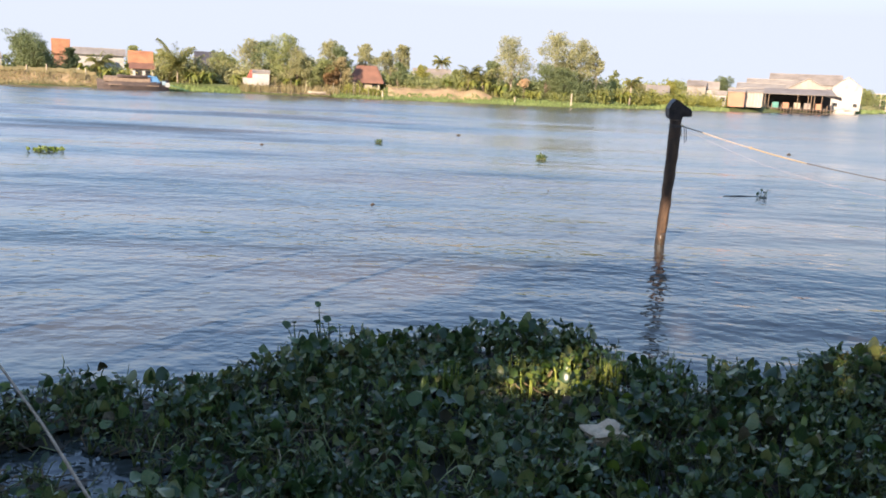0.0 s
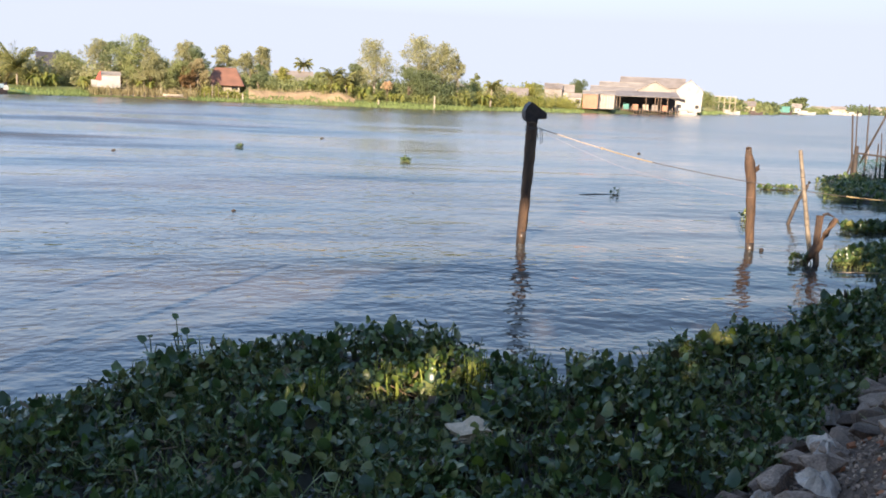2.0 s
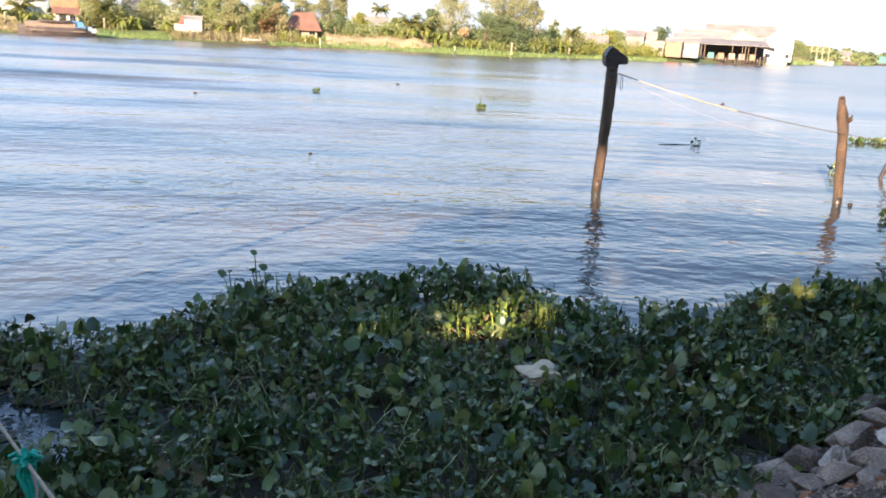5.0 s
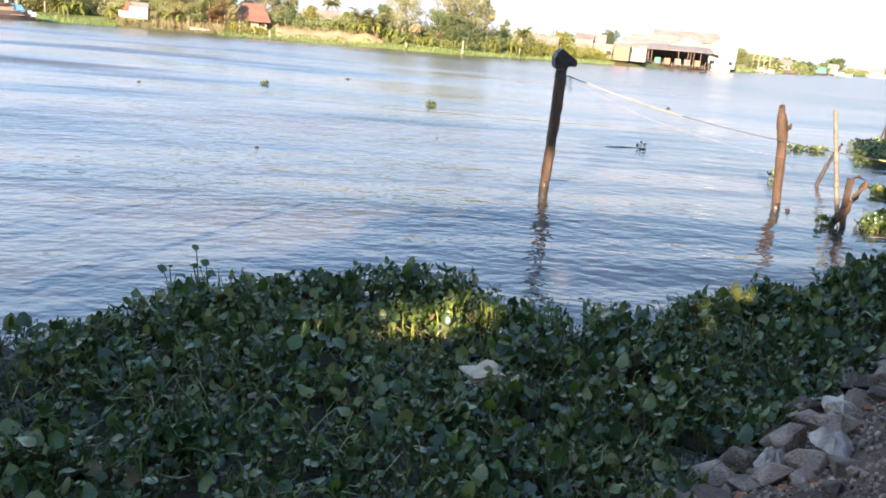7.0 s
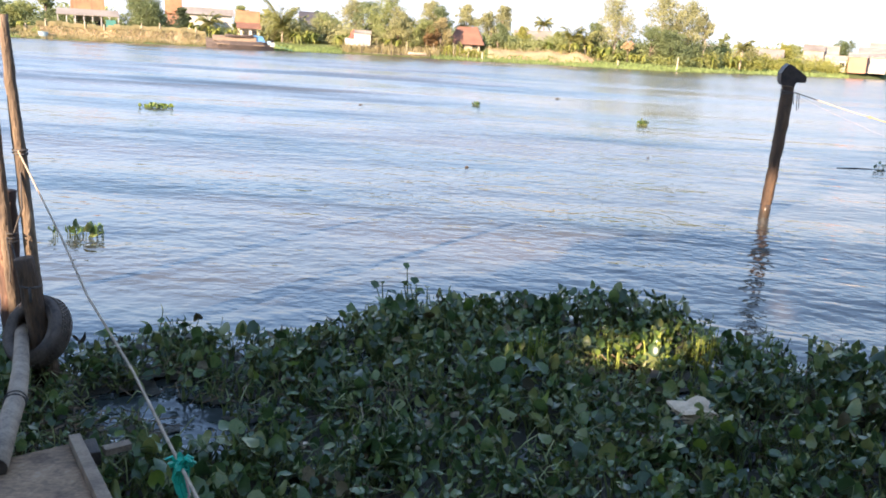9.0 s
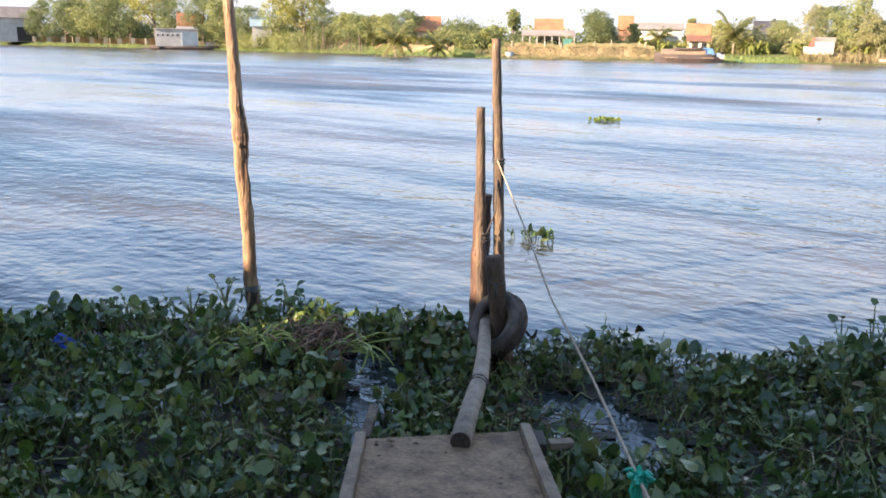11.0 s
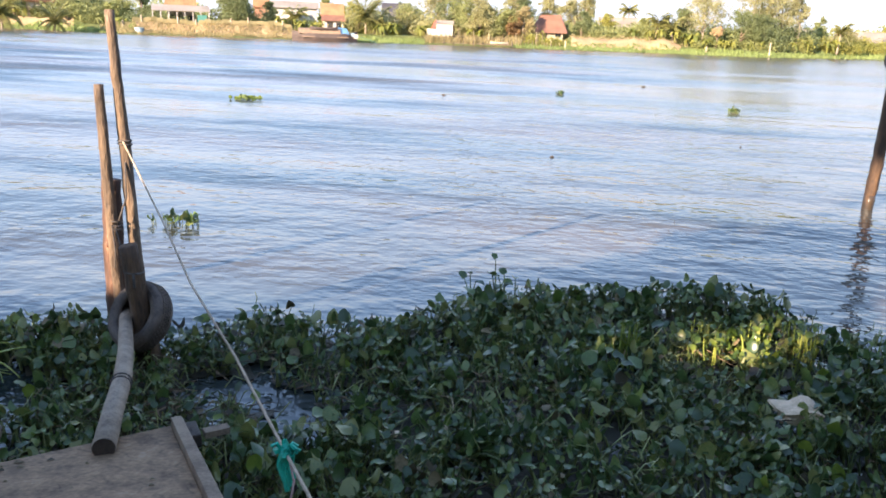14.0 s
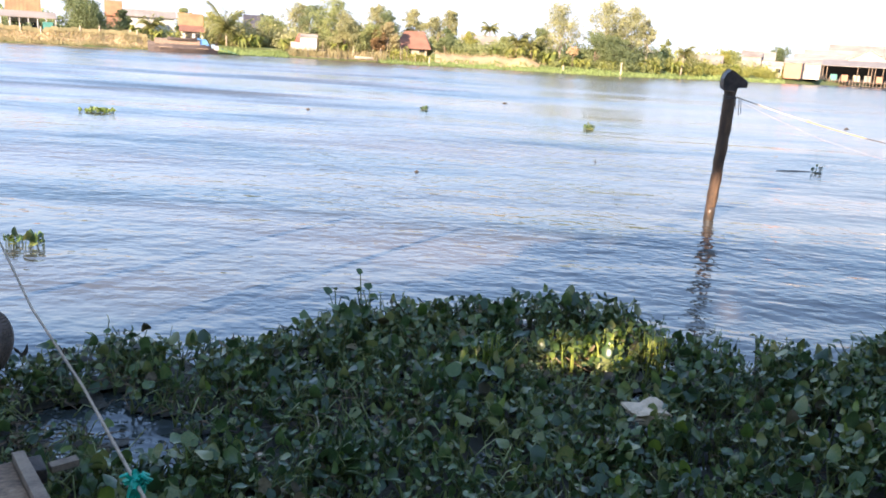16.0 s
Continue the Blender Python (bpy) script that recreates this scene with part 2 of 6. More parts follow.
ROPE_DARK = material("dark_rope", (0.12, 0.10, 0.085), (0.05, 0.045, 0.04), 0.85, scale=20, fine=120)
ROPE_PINK = material("pink_cord", (0.52, 0.36, 0.34), (0.40, 0.26, 0.24), 0.8, scale=20)
GREEN = material("green_cord", (0.0, 0.46, 0.31), (0.0, 0.26, 0.17), 0.5, scale=12, fine=90)
NET = material("green_net", (0.05, 0.12, 0.09), (0.025, 0.06, 0.05), 0.7, scale=8)
BLUE = material("blue_plastic", (0.02, 0.08, 0.45), (0.01, 0.04, 0.25), 0.4, scale=8)
BARK = material("bark", (0.24, 0.18, 0.12), (0.10, 0.075, 0.05), 0.9, scale=1.5, fine=9, bump=0.02)
BARK_PALE = material("pale_bark", (0.46, 0.38, 0.28), (0.25, 0.20, 0.14), 0.85, scale=1.5, fine=9)
FOL = {
    "dark": material("dark_foliage", (0.230, 0.270, 0.115), (0.138, 0.172, 0.075), 0.6, island=0.35, scale=0.5, fine=4, trans=0.45),
    "green": material("green_foliage", (0.368, 0.391, 0.144), (0.230, 0.253, 0.098), 0.6, island=0.35, scale=0.5, fine=4, trans=0.45),
    "lime": material("lime_foliage", (0.414, 0.397, 0.098), (0.241, 0.253, 0.063), 0.6, island=0.35, scale=0.5, fine=4, trans=0.45),
    "olive": material("olive_foliage", (0.437, 0.414, 0.196), (0.287, 0.287, 0.132), 0.65, island=0.35, scale=0.5, fine=4, trans=0.45),
    "brown": material("dry_foliage", (0.368, 0.230, 0.098), (0.184, 0.115, 0.052), 0.7, island=0.35, scale=0.5, fine=4, trans=0.45),
    "orange": material("orange_blossom", (0.48, 0.29, 0.15), (0.33, 0.25, 0.12), 0.7, island=0.5, scale=0.5),
    "banana": material("banana_leaf", (0.322, 0.322, 0.069), (0.138, 0.172, 0.034), 0.5, island=0.35, scale=0.4, fine=4, trans=0.4),
    "palm": material("palm_frond", (0.414, 0.402, 0.149), (0.218, 0.230, 0.081), 0.5, island=0.35, scale=0.4, fine=4, trans=0.45),
    "reed": material("bank_weed", (0.333, 0.414, 0.138), (0.207, 0.265, 0.086), 0.65, island=0.7, scale=0.2, fine=3, trans=0.45),
    "straw": material("straw", (0.460, 0.380, 0.196), (0.299, 0.265, 0.127), 0.8, island=0.7, scale=0.3, fine=3, trans=0.45),
}
WHITE = material("white_wash", (0.47, 0.445, 0.40), (0.32, 0.30, 0.26), 0.8, scale=0.5, fine=5)
CREAM = material("cream_plaster", (0.46, 0.39, 0.29), (0.32, 0.26, 0.18), 0.85, scale=0.5, fine=5)
SHEET = material("pale_sheet_metal", (0.36, 0.315, 0.26), (0.25, 0.215, 0.175), 0.6, metal=0.0, scale=0.35, fine=4, stretch=(1, 1, 0.3))
RUST = material("rusty_sheet", (0.42, 0.205, 0.115), (0.29, 0.15, 0.09), 0.7, scale=0.6, fine=5)
GREYSHEET = material("grey_sheet_metal", (0.30, 0.26, 0.22), (0.20, 0.17, 0.14), 0.6, metal=0.0, scale=0.4, fine=4)
TILE = material("orange_roof_tile", (0.44, 0.215, 0.10), (0.30, 0.13, 0.065), 0.75, scale=0.6, fine=7, bump=0.02)
TILE_OLD = material("old_red_roof_tile", (0.25, 0.122, 0.078), (0.16, 0.08, 0.054), 0.8, scale=0.6, fine=7, bump=0.02)
SLATE = material("dark_grey_roof", (0.085, 0.08, 0.09), (0.05, 0.048, 0.055), 0.6, scale=0.6, fine=6)
REDPAINT = material("red_boards", (0.45, 0.085, 0.05), (0.28, 0.06, 0.04), 0.7, scale=0.8, fine=6)
TEAL = material("teal_paint", (0.08, 0.25, 0.20), (0.05, 0.17, 0.14), 0.6, scale=0.6, fine=6)
CYAN = material("pale_blue_paint", (0.34, 0.44, 0.47), (0.24, 0.33, 0.36), 0.6, scale=0.6, fine=6)
TARP = material("blue_tarpaulin", (0.13, 0.27, 0.42), (0.08, 0.17, 0.28), 0.5, scale=1, fine=6)
HULL = material("weathered_hull", (0.105, 0.075, 0.062), (0.05, 0.037, 0.032), 0.75, scale=0.8, fine=7, stretch=(1, 1, 3))
DARK = material("dark_interior", (0.035, 0.03, 0.027), (0.02, 0.018, 0.016), 0.8, scale=1)
GLASS = material("window_glass", (0.03, 0.035, 0.04), (0.02, 0.022, 0.025), 0.1, scale=1)


# ---- mesh building ----
class Build:
    """Collects vertices and faces of one part."""

    def __init__(self):
        self.v, self.f = [], []

    def add(self, verts, faces):
        k = len(self.v)
        self.v += [tuple(p) for p in verts]
        self.f += [tuple(i + k for i in f) for f in faces]
        return self

    def box(self, c, s, m=None):
        x, y, z = (a / 2 for a in s)
        pts = [Vector(((-x, x)[i & 1], (-y, y)[i >> 1 & 1], (-z, z)[i >> 2 & 1])) for i in range(8)]
        pts = [(m @ p if m else p) + Vector(c) for p in pts]
        return self.add(pts, [(0, 2, 3, 1), (4, 5, 7, 6), (0, 1, 5, 4), (2, 6, 7, 3), (0, 4, 6, 2), (1, 3, 7, 5)])

    def tube(self, pts, radii, seg=10, wob=0.0, r=None, cap=True):
        pts = [Vector(p) for p in pts]
        k, n = len(self.v), len(pts)
        for i, p in enumerate(pts):
            ax = (pts[min(i + 1, n - 1)] - pts[max(i - 1, 0)]).normalized()
            u = ax.orthogonal().normalized() if abs(ax.z) < 0.9 else Vector((1, 0, 0)).cross(ax).normalized()
            w = ax.cross(u)
            rad = radii[i] if isinstance(radii, (list, tuple)) else radii
            for j in range(seg):
                a = 2 * math.pi * j / seg
                q = rad * (1 + (wob * (r.random() - 0.5) if r else 0))
                self.v.append(tuple(p + (u * math.cos(a) + w * math.sin(a)) * q))
        for i in range(n - 1):
            for j in range(seg):
                a, b = k + i * seg + j, k + i * seg + (j + 1) % seg
                self.f.append((a, b, b + seg, a + seg))
        if cap:
            self.f.append(tuple(k + j for j in reversed(range(seg))))
            self.f.append(tuple(k + (n - 1) * seg + j for j in range(seg)))
        return self


def mesh(name, b, mat, bevel=0.0, smooth=False):
    me = bpy.data.meshes.new(name)
    me.from_pydata(b.v, [], b.f)
    if bevel:
        bm = bmesh.new()
        bm.from_mesh(me)
        bmesh.ops.bevel(bm, geom=bm.edges[:], offset=bevel, segments=2, profile=0.6, affect="EDGES", clamp_overlap=True)
        bm.to_mesh(me)
        bm.free()
    me.materials.append(mat)
    if smooth:
        me.polygons.foreach_set("use_smooth", [True] * len(me.polygons))
    me.update()
    return me


def part(name, b, mat, parent, label="", bevel=0.0, smooth=False):
    ob = new(name, mesh(name, b, mat, bevel, smooth))
    ob.parent = parent
    if label:
        ob["label"] = label
    return ob


def thing(name, label, category, m=None, group="", kind=""):
    ob = new(name)
    ob.empty_display_size = 0.2
    if m:
        ob.matrix_world = m
    return tagged(ob, label, category, group, kind)


def solo(name, b, mat, label, category, group="", kind="", bevel=0.0, smooth=False):
    ob = new(name, mesh(name, b, mat, bevel, smooth))
    return tagged(ob, label, category, group, kind)


def smoothstep(a, b, x):
    t = max(0.0, min(1.0, (x - a) / (b - a)))
    return t * t * (3 - 2 * t)


def polar(az, d, z=0.0):
    """A place d metres off at the bearing az (degrees to the right of +y)."""
    return Vector((d * math.sin(radians(az)), d * math.cos(radians(az)), z))


def facing(az, d, z=0.0, turn=0.0):
    """A pose there whose local -y looks back at the near shore."""
    p = polar(az, d, z)
    return pose(p.x, p.y, p.z, 0, 0, -az + turn)


# ---- the lie of the land ----
BANK_AZ = (-180, -100, -64, -54, -47, -42, -37, -33, -28, -12, -4, 2, 9, 15.4, 21.6, 26.8, 31.5, 35.2, 38, 44)
BANK_D = (900, 420, 285, 222, 192, 176, 162, 150, 147, 148, 149, 154, 157, 187, 213, 282, 450, 900, 1500, 2600)


def bank(az):
    return float(np.interp(az, BANK_AZ, BANK_D))


SHORE_P, SHORE_U, SHORE_N = Vector((1.69, 4.5, 0)), Vector((0.793, 0.609, 0)), Vector((0.609, -0.793, 0))


def shore(x, y):
    """Along the near shore, and inland from its water's edge, in metres."""
    p = Vector((x, y, 0)) - SHORE_P
    return p.dot(SHORE_U), p.dot(SHORE_N)


def land(x, y):
    s, u = shore(x, y)
    u += 0.25 * noise.noise((s * 0.35, 3.1, 0)) + 0.12 * noise.noise((s * 1.3, 1.1, 0))
    near = -0.9 + 1.15 * smoothstep(-1.4, 0.65, u) + 1.35 * smoothstep(0.2, 2.3, u) + 0.06 * noise.noise((x * 1.7, y * 1.7, 0)) + 0.3 * smoothstep(3, 9, u)
    d, az = math.hypot(x, y), math.degrees(math.atan2(x, y))
    if d < 60 or az > 43 or az < -110:
        return near
    v = d - bank(az) + 0.8 * noise.noise((az * 0.9, 0.5, 0))
    far = -1.0 + 1.25 * smoothstep(-4, 0.6, v) + 1.0 * smoothstep(0.5, 5, v) + 0.15 * noise.noise((x * 0.2, y * 0.2, 0))
    if -45 < az < -36 or -32.6 < az < -22.5 or -3.9 < az < 3.3:
        far += (0.9 + 0.5 * noise.noise((az * 1.9, 7.7, 0))) * smoothstep(1.5, 4.0, v) * (1 - smoothstep(8, 14, v))
    return max(near, far)


def ground():
    radii = [0.0] + [0.25 * 1.045 ** i for i in range(0, 236)]
    radii = sorted([r for r in radii if r < 4500 and not 140 < r < 174] + list(np.arange(141.0, 174.0, 1.1)) + [4500])
    azs = list(np.arange(-72, 46, 0.6)) + list(np.arange(46, 288, 3.0))
    v, f, idx = [], [], []
    for r in radii:
        for a in azs:
            p = polar(a, r)
            v.append((p.x, p.y, land(p.x, p.y)))
    n = len(azs)
    for i in range(len(radii) - 1):
        for j in range(n):
            k = (j + 1) % n
            q = (i * n + j, i * n + k, (i + 1) * n + k, (i + 1) * n + j)
            if i == 0:
                q = (q[0], q[2], q[3])
            f.append(tuple(reversed(q)))
            r, a = radii[i], azs[j]
            p = polar(a, r)
            z = land(p.x, p.y)
            if r < 60 or a > 43:
                idx.append(0 if z < 0.15 else 1)
            else:
                v_in = r - bank(a)
                bare = (-45 < a < -36.5 or -32.6 < a < -22.5 or -4.0 < a < 3.2) and 0.6 < v_in < 9
                idx.append(3 if bare else 2)
    me = bpy.data.meshes.new("ground")
    me.from_pydata(v, [], f)
    for m in (MUD, DIRT, FIELD, EARTH):
        me.materials.append(m)
    me.polygons.foreach_set("material_index", idx)
    me.polygons.foreach_set("use_smooth", [True] * len(f))
    me.update()
    tagged(new("ground", me), "muddy river banks with rubble, grass and bare earth", "ground", kind="structure")


def river():
    b = Build()
    n = 40
    ring = [polar(i * 360 / n, 4400) for i in range(n)]
    b.add(ring, [tuple(reversed(range(n)))])
    solo("water", b, WATER, "wide silty river reflecting a pale sky", "river", kind="structure")


ground()
river()


# ---- many small pieces at once ----
def scatter(tv, tf, o, x, y, z, s):
    """Copies of a small template, one at each origin, with the axes x, y, z (arrays) and sizes s, as one Build."""
    tv = np.asarray(tv, float)
    v = o[:, None, :] + s[:, None, None] * (tv[None, :, 0, None] * x[:, None, :] + tv[None, :, 1, None] * y[:, None, :] + tv[None, :, 2, None] * z[:, None, :])
    b = Build()
    k = len(tv)
    b.v = v.reshape(-1, 3).tolist()
    b.f = [tuple(i + n * k for i in f) for n in range(len(o)) for f in tf]
    return b


def join(*bs):
    b = Build()
    for a in bs:
        b.add(a.v, a.f)
    return b


def unit(a):
    return a / np.maximum(np.linalg.norm(a, axis=-1, keepdims=True), 1e-9)


def axes_from(z, g):
    """Right-handed axes with the given z and a random turn about it."""
    r = unit(g.normal(size=z.shape))
    x = unit(np.cross(r, z))
    return x, np.cross(z, x), z


# ---- near shore: floating water hyacinth ----
EDGE = [(-13, 0.0), (-10.5, 2.6), (-9.2, 3.9), (-8.7, 5.0), (-8.2, 6.0), (-7.6, 6.5), (-6.3, 6.2), (-5.9, 6.8), (-5.1, 6.8), (-4.3, 7.1), (-3.9, 7.65), (-3.0, 7.45), (-2.2, 8.2),
        (-1.7, 9.0), (-0.6, 9.4), (0.45, 9.6), (1.3, 9.4), (2.2, 9.0), (2.42, 8.3), (2.8, 8.0), (3.35, 8.25), (3.85, 8.9), (4.4, 9.3), (5.3, 9.85), (6.2, 9.9), (7.8, 11.3), (10.2, 12.5), (14.0, 15.0), (22, 20.5)]
_e = sorted((shore(*p)[0], -shore(*p)[1]) for p in EDGE)
EDGE_S, EDGE_W = [p[0] for p in _e], [p[1] for p in _e]
POOLS = [(-3.55, 6.08, 0.48, 0.28), (-3.05, 6.0, 0.32, 0.24), (-3.35, 6.5, 0.3, 0.18), (-2.75, 5.66, 0.36, 0.34), (-2.6, 6.3, 0.25, 0.16), (-5.45, 5.55, 0.55, 0.36), (-5.05, 4.9, 0.30, 0.5), (1.78, 6.95, 0.22, 0.12), (-0.22, 7.52, 0.15, 0.16), (0.5, 7.62, 0.16, 0.12), (1.45, 7.85, 0.36, 0.2), (0.95, 7.95, 0.2, 0.1), (4.7, 8.6, 0.35, 0.2), (-1.3, 8.0, 0.25, 0.15), (-0.9, 7.4, 0.15, 0.1), (-1.9, 7.6, 0.2, 0.15)]
GANG_A, GANG_U, GANG_W = Vector((-3.775, 4.49, 0)), Vector((0.615, -0.788, 0)), Vector((0.788, 0.615, 0))


def mat_width(s):
    return float(np.interp(s, EDGE_S, EDGE_W)) + 0.12 * noise.noise((s * 2.3, 0.7, 0))


def in_mat(x, y, slack=0.0):
    s, u = shore(x, y)
    if u > 0.06 + 0.2 * noise.noise((s * 1.1, 5.2, 0)) or -u > mat_width(s) + slack:
        return False
    q = Vector((x, y, 0)) - GANG_A
    if -0.05 < q.dot(GANG_U) < 4 and abs(q.dot(GANG_W)) < 0.64:
        return False
    for px, py, rx, ry in POOLS:
        if ((x - px) / rx) ** 2 + ((y - py) / ry) ** 2 < 1 + 0.9 * noise.noise((x * 6, y * 6, 0)):
            return False
    return True


def mat_height(x, y):
    s, u = shore(x, y)
    edge = mat_width(s) + u
    h = 0.10 + 0.13 * max(0.0, 0.5 + noise.noise((x * 0.9, y * 0.9, 4)))
    h += 0.20 * (1 - smoothstep(0.2, 1.3, edge)) * (0.55 + 0.6 * noise.noise((s * 0.8, 2, 0)))
    h += 0.07 * math.exp(-(((x - 1.0) / 1.6) ** 2 + ((y - 8.7) / 0.8) ** 2))
    h *= 1 - 0.45 * math.exp(-((x + 3.5) ** 2 + (y - 5.9) ** 2) / 1.7)  # trodden low round the log
    return max(0.07, h * smoothstep(-0.05, 0.35, edge) + 0.06)


def leaf_shape(w, fold, curl, skew=0.0, seed=0):
    """A broad round leaf blade with a wavy rim: its width, how far it folds up along the midrib, how its tip curls."""
    r = random.Random(seed)
    v = []
    for y, q, back in ((0, 0.42, -0.07), (0.12, 0.84, -0.05), (0.38, 1.0, 0.0), (0.66, 0.93, 0.0), (0.88, 0.60, 0.0), (1.0, 0.14, 0.0)):
        z = curl * y * y
        a, c = r.uniform(0.86, 1.1), r.uniform(0.86, 1.1)
        v += [(-w * q * a * (1 + skew), y + back, z + fold * q + r.uniform(-0.10, 0.10)), (0.02 + r.uniform(-0.04, 0.04), y + 0.02, z), (w * q * c * (1 - skew), y + back + 0.05 * skew, z + fold * q * 0.8 + r.uniform(-0.10, 0.10))]
    f = []
    for i in range(5):
        f += [(3 * i, 3 * i + 1, 3 * i + 4, 3 * i + 3), (3 * i + 1, 3 * i + 2, 3 * i + 5, 3 * i + 4)]
    return v, f


LEAF_KINDS = [leaf_shape(0.50, 0.08, 0.0, 0, 1), leaf_shape(0.46, 0.24, -0.2, 0, 2), leaf_shape(0.42, 0.12, -0.4, 0, 3), leaf_shape(0.47, -0.14, 0.2, 0.2, 4), leaf_shape(0.30, 0.30, 0.1, -0.2, 5), leaf_shape(0.48, -0.10, -0.3, -0.25, 6), leaf_shape(0.52, 0.18, -0.7, 0.1, 7), leaf_shape(0.26, 0.34, -0.5, 0.3, 8)]


def leaf_axes(n, g, tilt=0.9):
    a = g.uniform(0, 2 * math.pi, n)
    out = np.stack([np.cos(a), np.sin(a), 0 * a], 1)
    lift = (g.uniform(-0.3, tilt, n) + (g.random(n) < 0.36) * g.uniform(0.4, 2.4, n))[:, None]
    y = unit(out + lift * np.array([0, 0, 1.0]))
    side = np.stack([-np.sin(a), np.cos(a), g.normal(0, 0.25, n)], 1)
    x = unit(side - (side * y).sum(1, keepdims=True) * y)
    return x, y, np.cross(x, y)


def hyacinth_mat():
    g = np.random.default_rng(11)
    spots = []
    while len(spots) < 10200:
        s, w = g.uniform(-13.5, 17), g.uniform(-0.35, 6.6)
        p = SHORE_P + SHORE_U * s - SHORE_N * w
        if in_mat(p.x, p.y) and noise.noise((p.x * 2.1, p.y * 2.1, 9)) > -0.36:
            spots.append((p.x, p.y))
    tops, dirs = [], []
    stems = Build()
    for x, y in spots:
        h = mat_height(x, y)
        gz = max(0.0, land(x, y))
        k = 6 if h > 0.30 else 4 if h > 0.2 else 3
        for i in range(k):
            a = g.uniform(0, 6.283)
            hh = h * g.uniform(0.30 if k == 6 else 0.45, 1.08)
            r = g.uniform(0.03, 0.14)
            top = (x + r * math.cos(a), y + r * math.sin(a), gz + 0.02 + hh)
            tops.append(top)
            if g.random() < 0.62:
                mid = (x + r * 0.35 * math.cos(a), y + r * 0.35 * math.sin(a), gz + 0.02 + hh * 0.5)
                stems.tube([(x, y, gz), mid, top], [0.011, 0.010, 0.005], 3, cap=False)
    o = np.array(tops)
    n = len(o)
    x, y, z = leaf_axes(n, g)
    patch = np.array([noise.noise((p[0] * 1.3, p[1] * 1.3, 17)) for p in tops])
    size = (0.034 + 0.090 * g.random(n) ** 2.4) * np.where(o[:, 2] > 0.22, 1.1, 0.95) * (1 + 0.35 * patch)
    chance = 0.05 + 0.20 * (o[:, 0] < -5.3)
    for px, py, pr, pk in ((-0.18, 7.78, 0.2, 0.7), (0.75, 8.35, 0.35, 0.35), (1.4, 8.3, 0.3, 0.3), (-6.6, 5.75, 0.5, 0.4), (5.6, 9.5, 0.2, 0.3)):
        chance = chance + pk * np.exp(-((o[:, 0] - px) ** 2 + (o[:, 1] - py) ** 2) / pr ** 2)
    young = g.random(n) < chance
    brown = ~young & (g.random(n) < 0.05 + 0.10 * (patch < -0.15))
    kind = g.choice(len(LEAF_KINDS), n, p=(0.16, 0.16, 0.14, 0.12, 0.10, 0.12, 0.10, 0.10))

    def blades(mask, k=1.0):
        return join(*[scatter(tv, tf, o[mask & (kind == i)], x[mask & (kind == i)], y[mask & (kind == i)], z[mask & (kind == i)], k * size[mask & (kind == i)]) for i, (tv, tf) in enumerate(LEAF_KINDS)])

    leaves, bright, withered = blades(~young & ~brown), blades(young), blades(brown, 0.9)
    root = thing("water_hyacinth_mat", "dense floating mat of dark green water hyacinth", "aquatic plants", kind="stuff")
    for name, b, m in (("leaves", leaves, LEAF), ("young_leaves", bright, LEAF_YOUNG), ("withered_leaves", withered, LEAF_BROWN), ("petioles", stems, STEM)):
        tagged(part(name, b, m, root, smooth=True), kind="stuff")
    # fallen stalks and litter
    dead = Build()
    for _ in range(3000):
        x0, y0 = spots[int(g.integers(len(spots)))]
        a, ln = g.uniform(0, 6.283), g.uniform(0.08, 0.34)
        z0 = g.uniform(0.05, 0.20)
        dead.tube([(x0, y0, z0), (x0 + ln * 0.5 * math.cos(a), y0 + ln * 0.5 * math.sin(a), z0 + g.uniform(0.0, 0.06)), (x0 + ln * math.cos(a + 0.4), y0 + ln * math.sin(a + 0.4), z0 - 0.01)], [0.006, 0.006, 0.003], 3, cap=False)
    heap = Build()

    def stalk(b, x0, y0, z0, ln, a, bend, rise, rad):
        pts = []
        for k in range(7):
            t = k / 6
            pts.append((x0 + ln * t * math.cos(a + bend * t), y0 + ln * t * math.sin(a + bend * t), z0 + rise * math.sin(math.pi * t) - 0.05 * t))
        b.tube(pts, [rad, rad, rad, rad * 0.95, rad * 0.85, rad * 0.7, rad * 0.4], 4, cap=False)

    for _ in range(190):
        stalk(heap, -6.0 + g.normal(0, 0.20), 5.45 + g.normal(0, 0.13), g.uniform(0.22, 0.36), g.uniform(0.12, 0.34), g.uniform(0, 6.283), g.normal(0, 1.0), g.uniform(0.0, 0.10), g.uniform(0.005, 0.010))
    tagged(part("withered_heap", heap, DEAD_RED, root, "reddish brown heap of withered stalks", smooth=True), kind="stuff")
    for _ in range(420):
        x0, y0 = -3.6 + g.normal(0, 0.8), 5.7 + g.normal(0, 0.6)
        if in_mat(x0, y0):
            a, ln, z0 = g.uniform(0, 6.283), g.uniform(0.08, 0.3), g.uniform(0.05, 0.15)
            dead.tube([(x0, y0, z0), (x0 + ln * 0.5 * math.cos(a), y0 + ln * 0.5 * math.sin(a), z0 + 0.03), (x0 + ln * math.cos(a + 0.4), y0 + ln * math.sin(a + 0.4), z0)], [0.007, 0.007, 0.003], 3, cap=False)
    live = Build()
    fresh = Build()
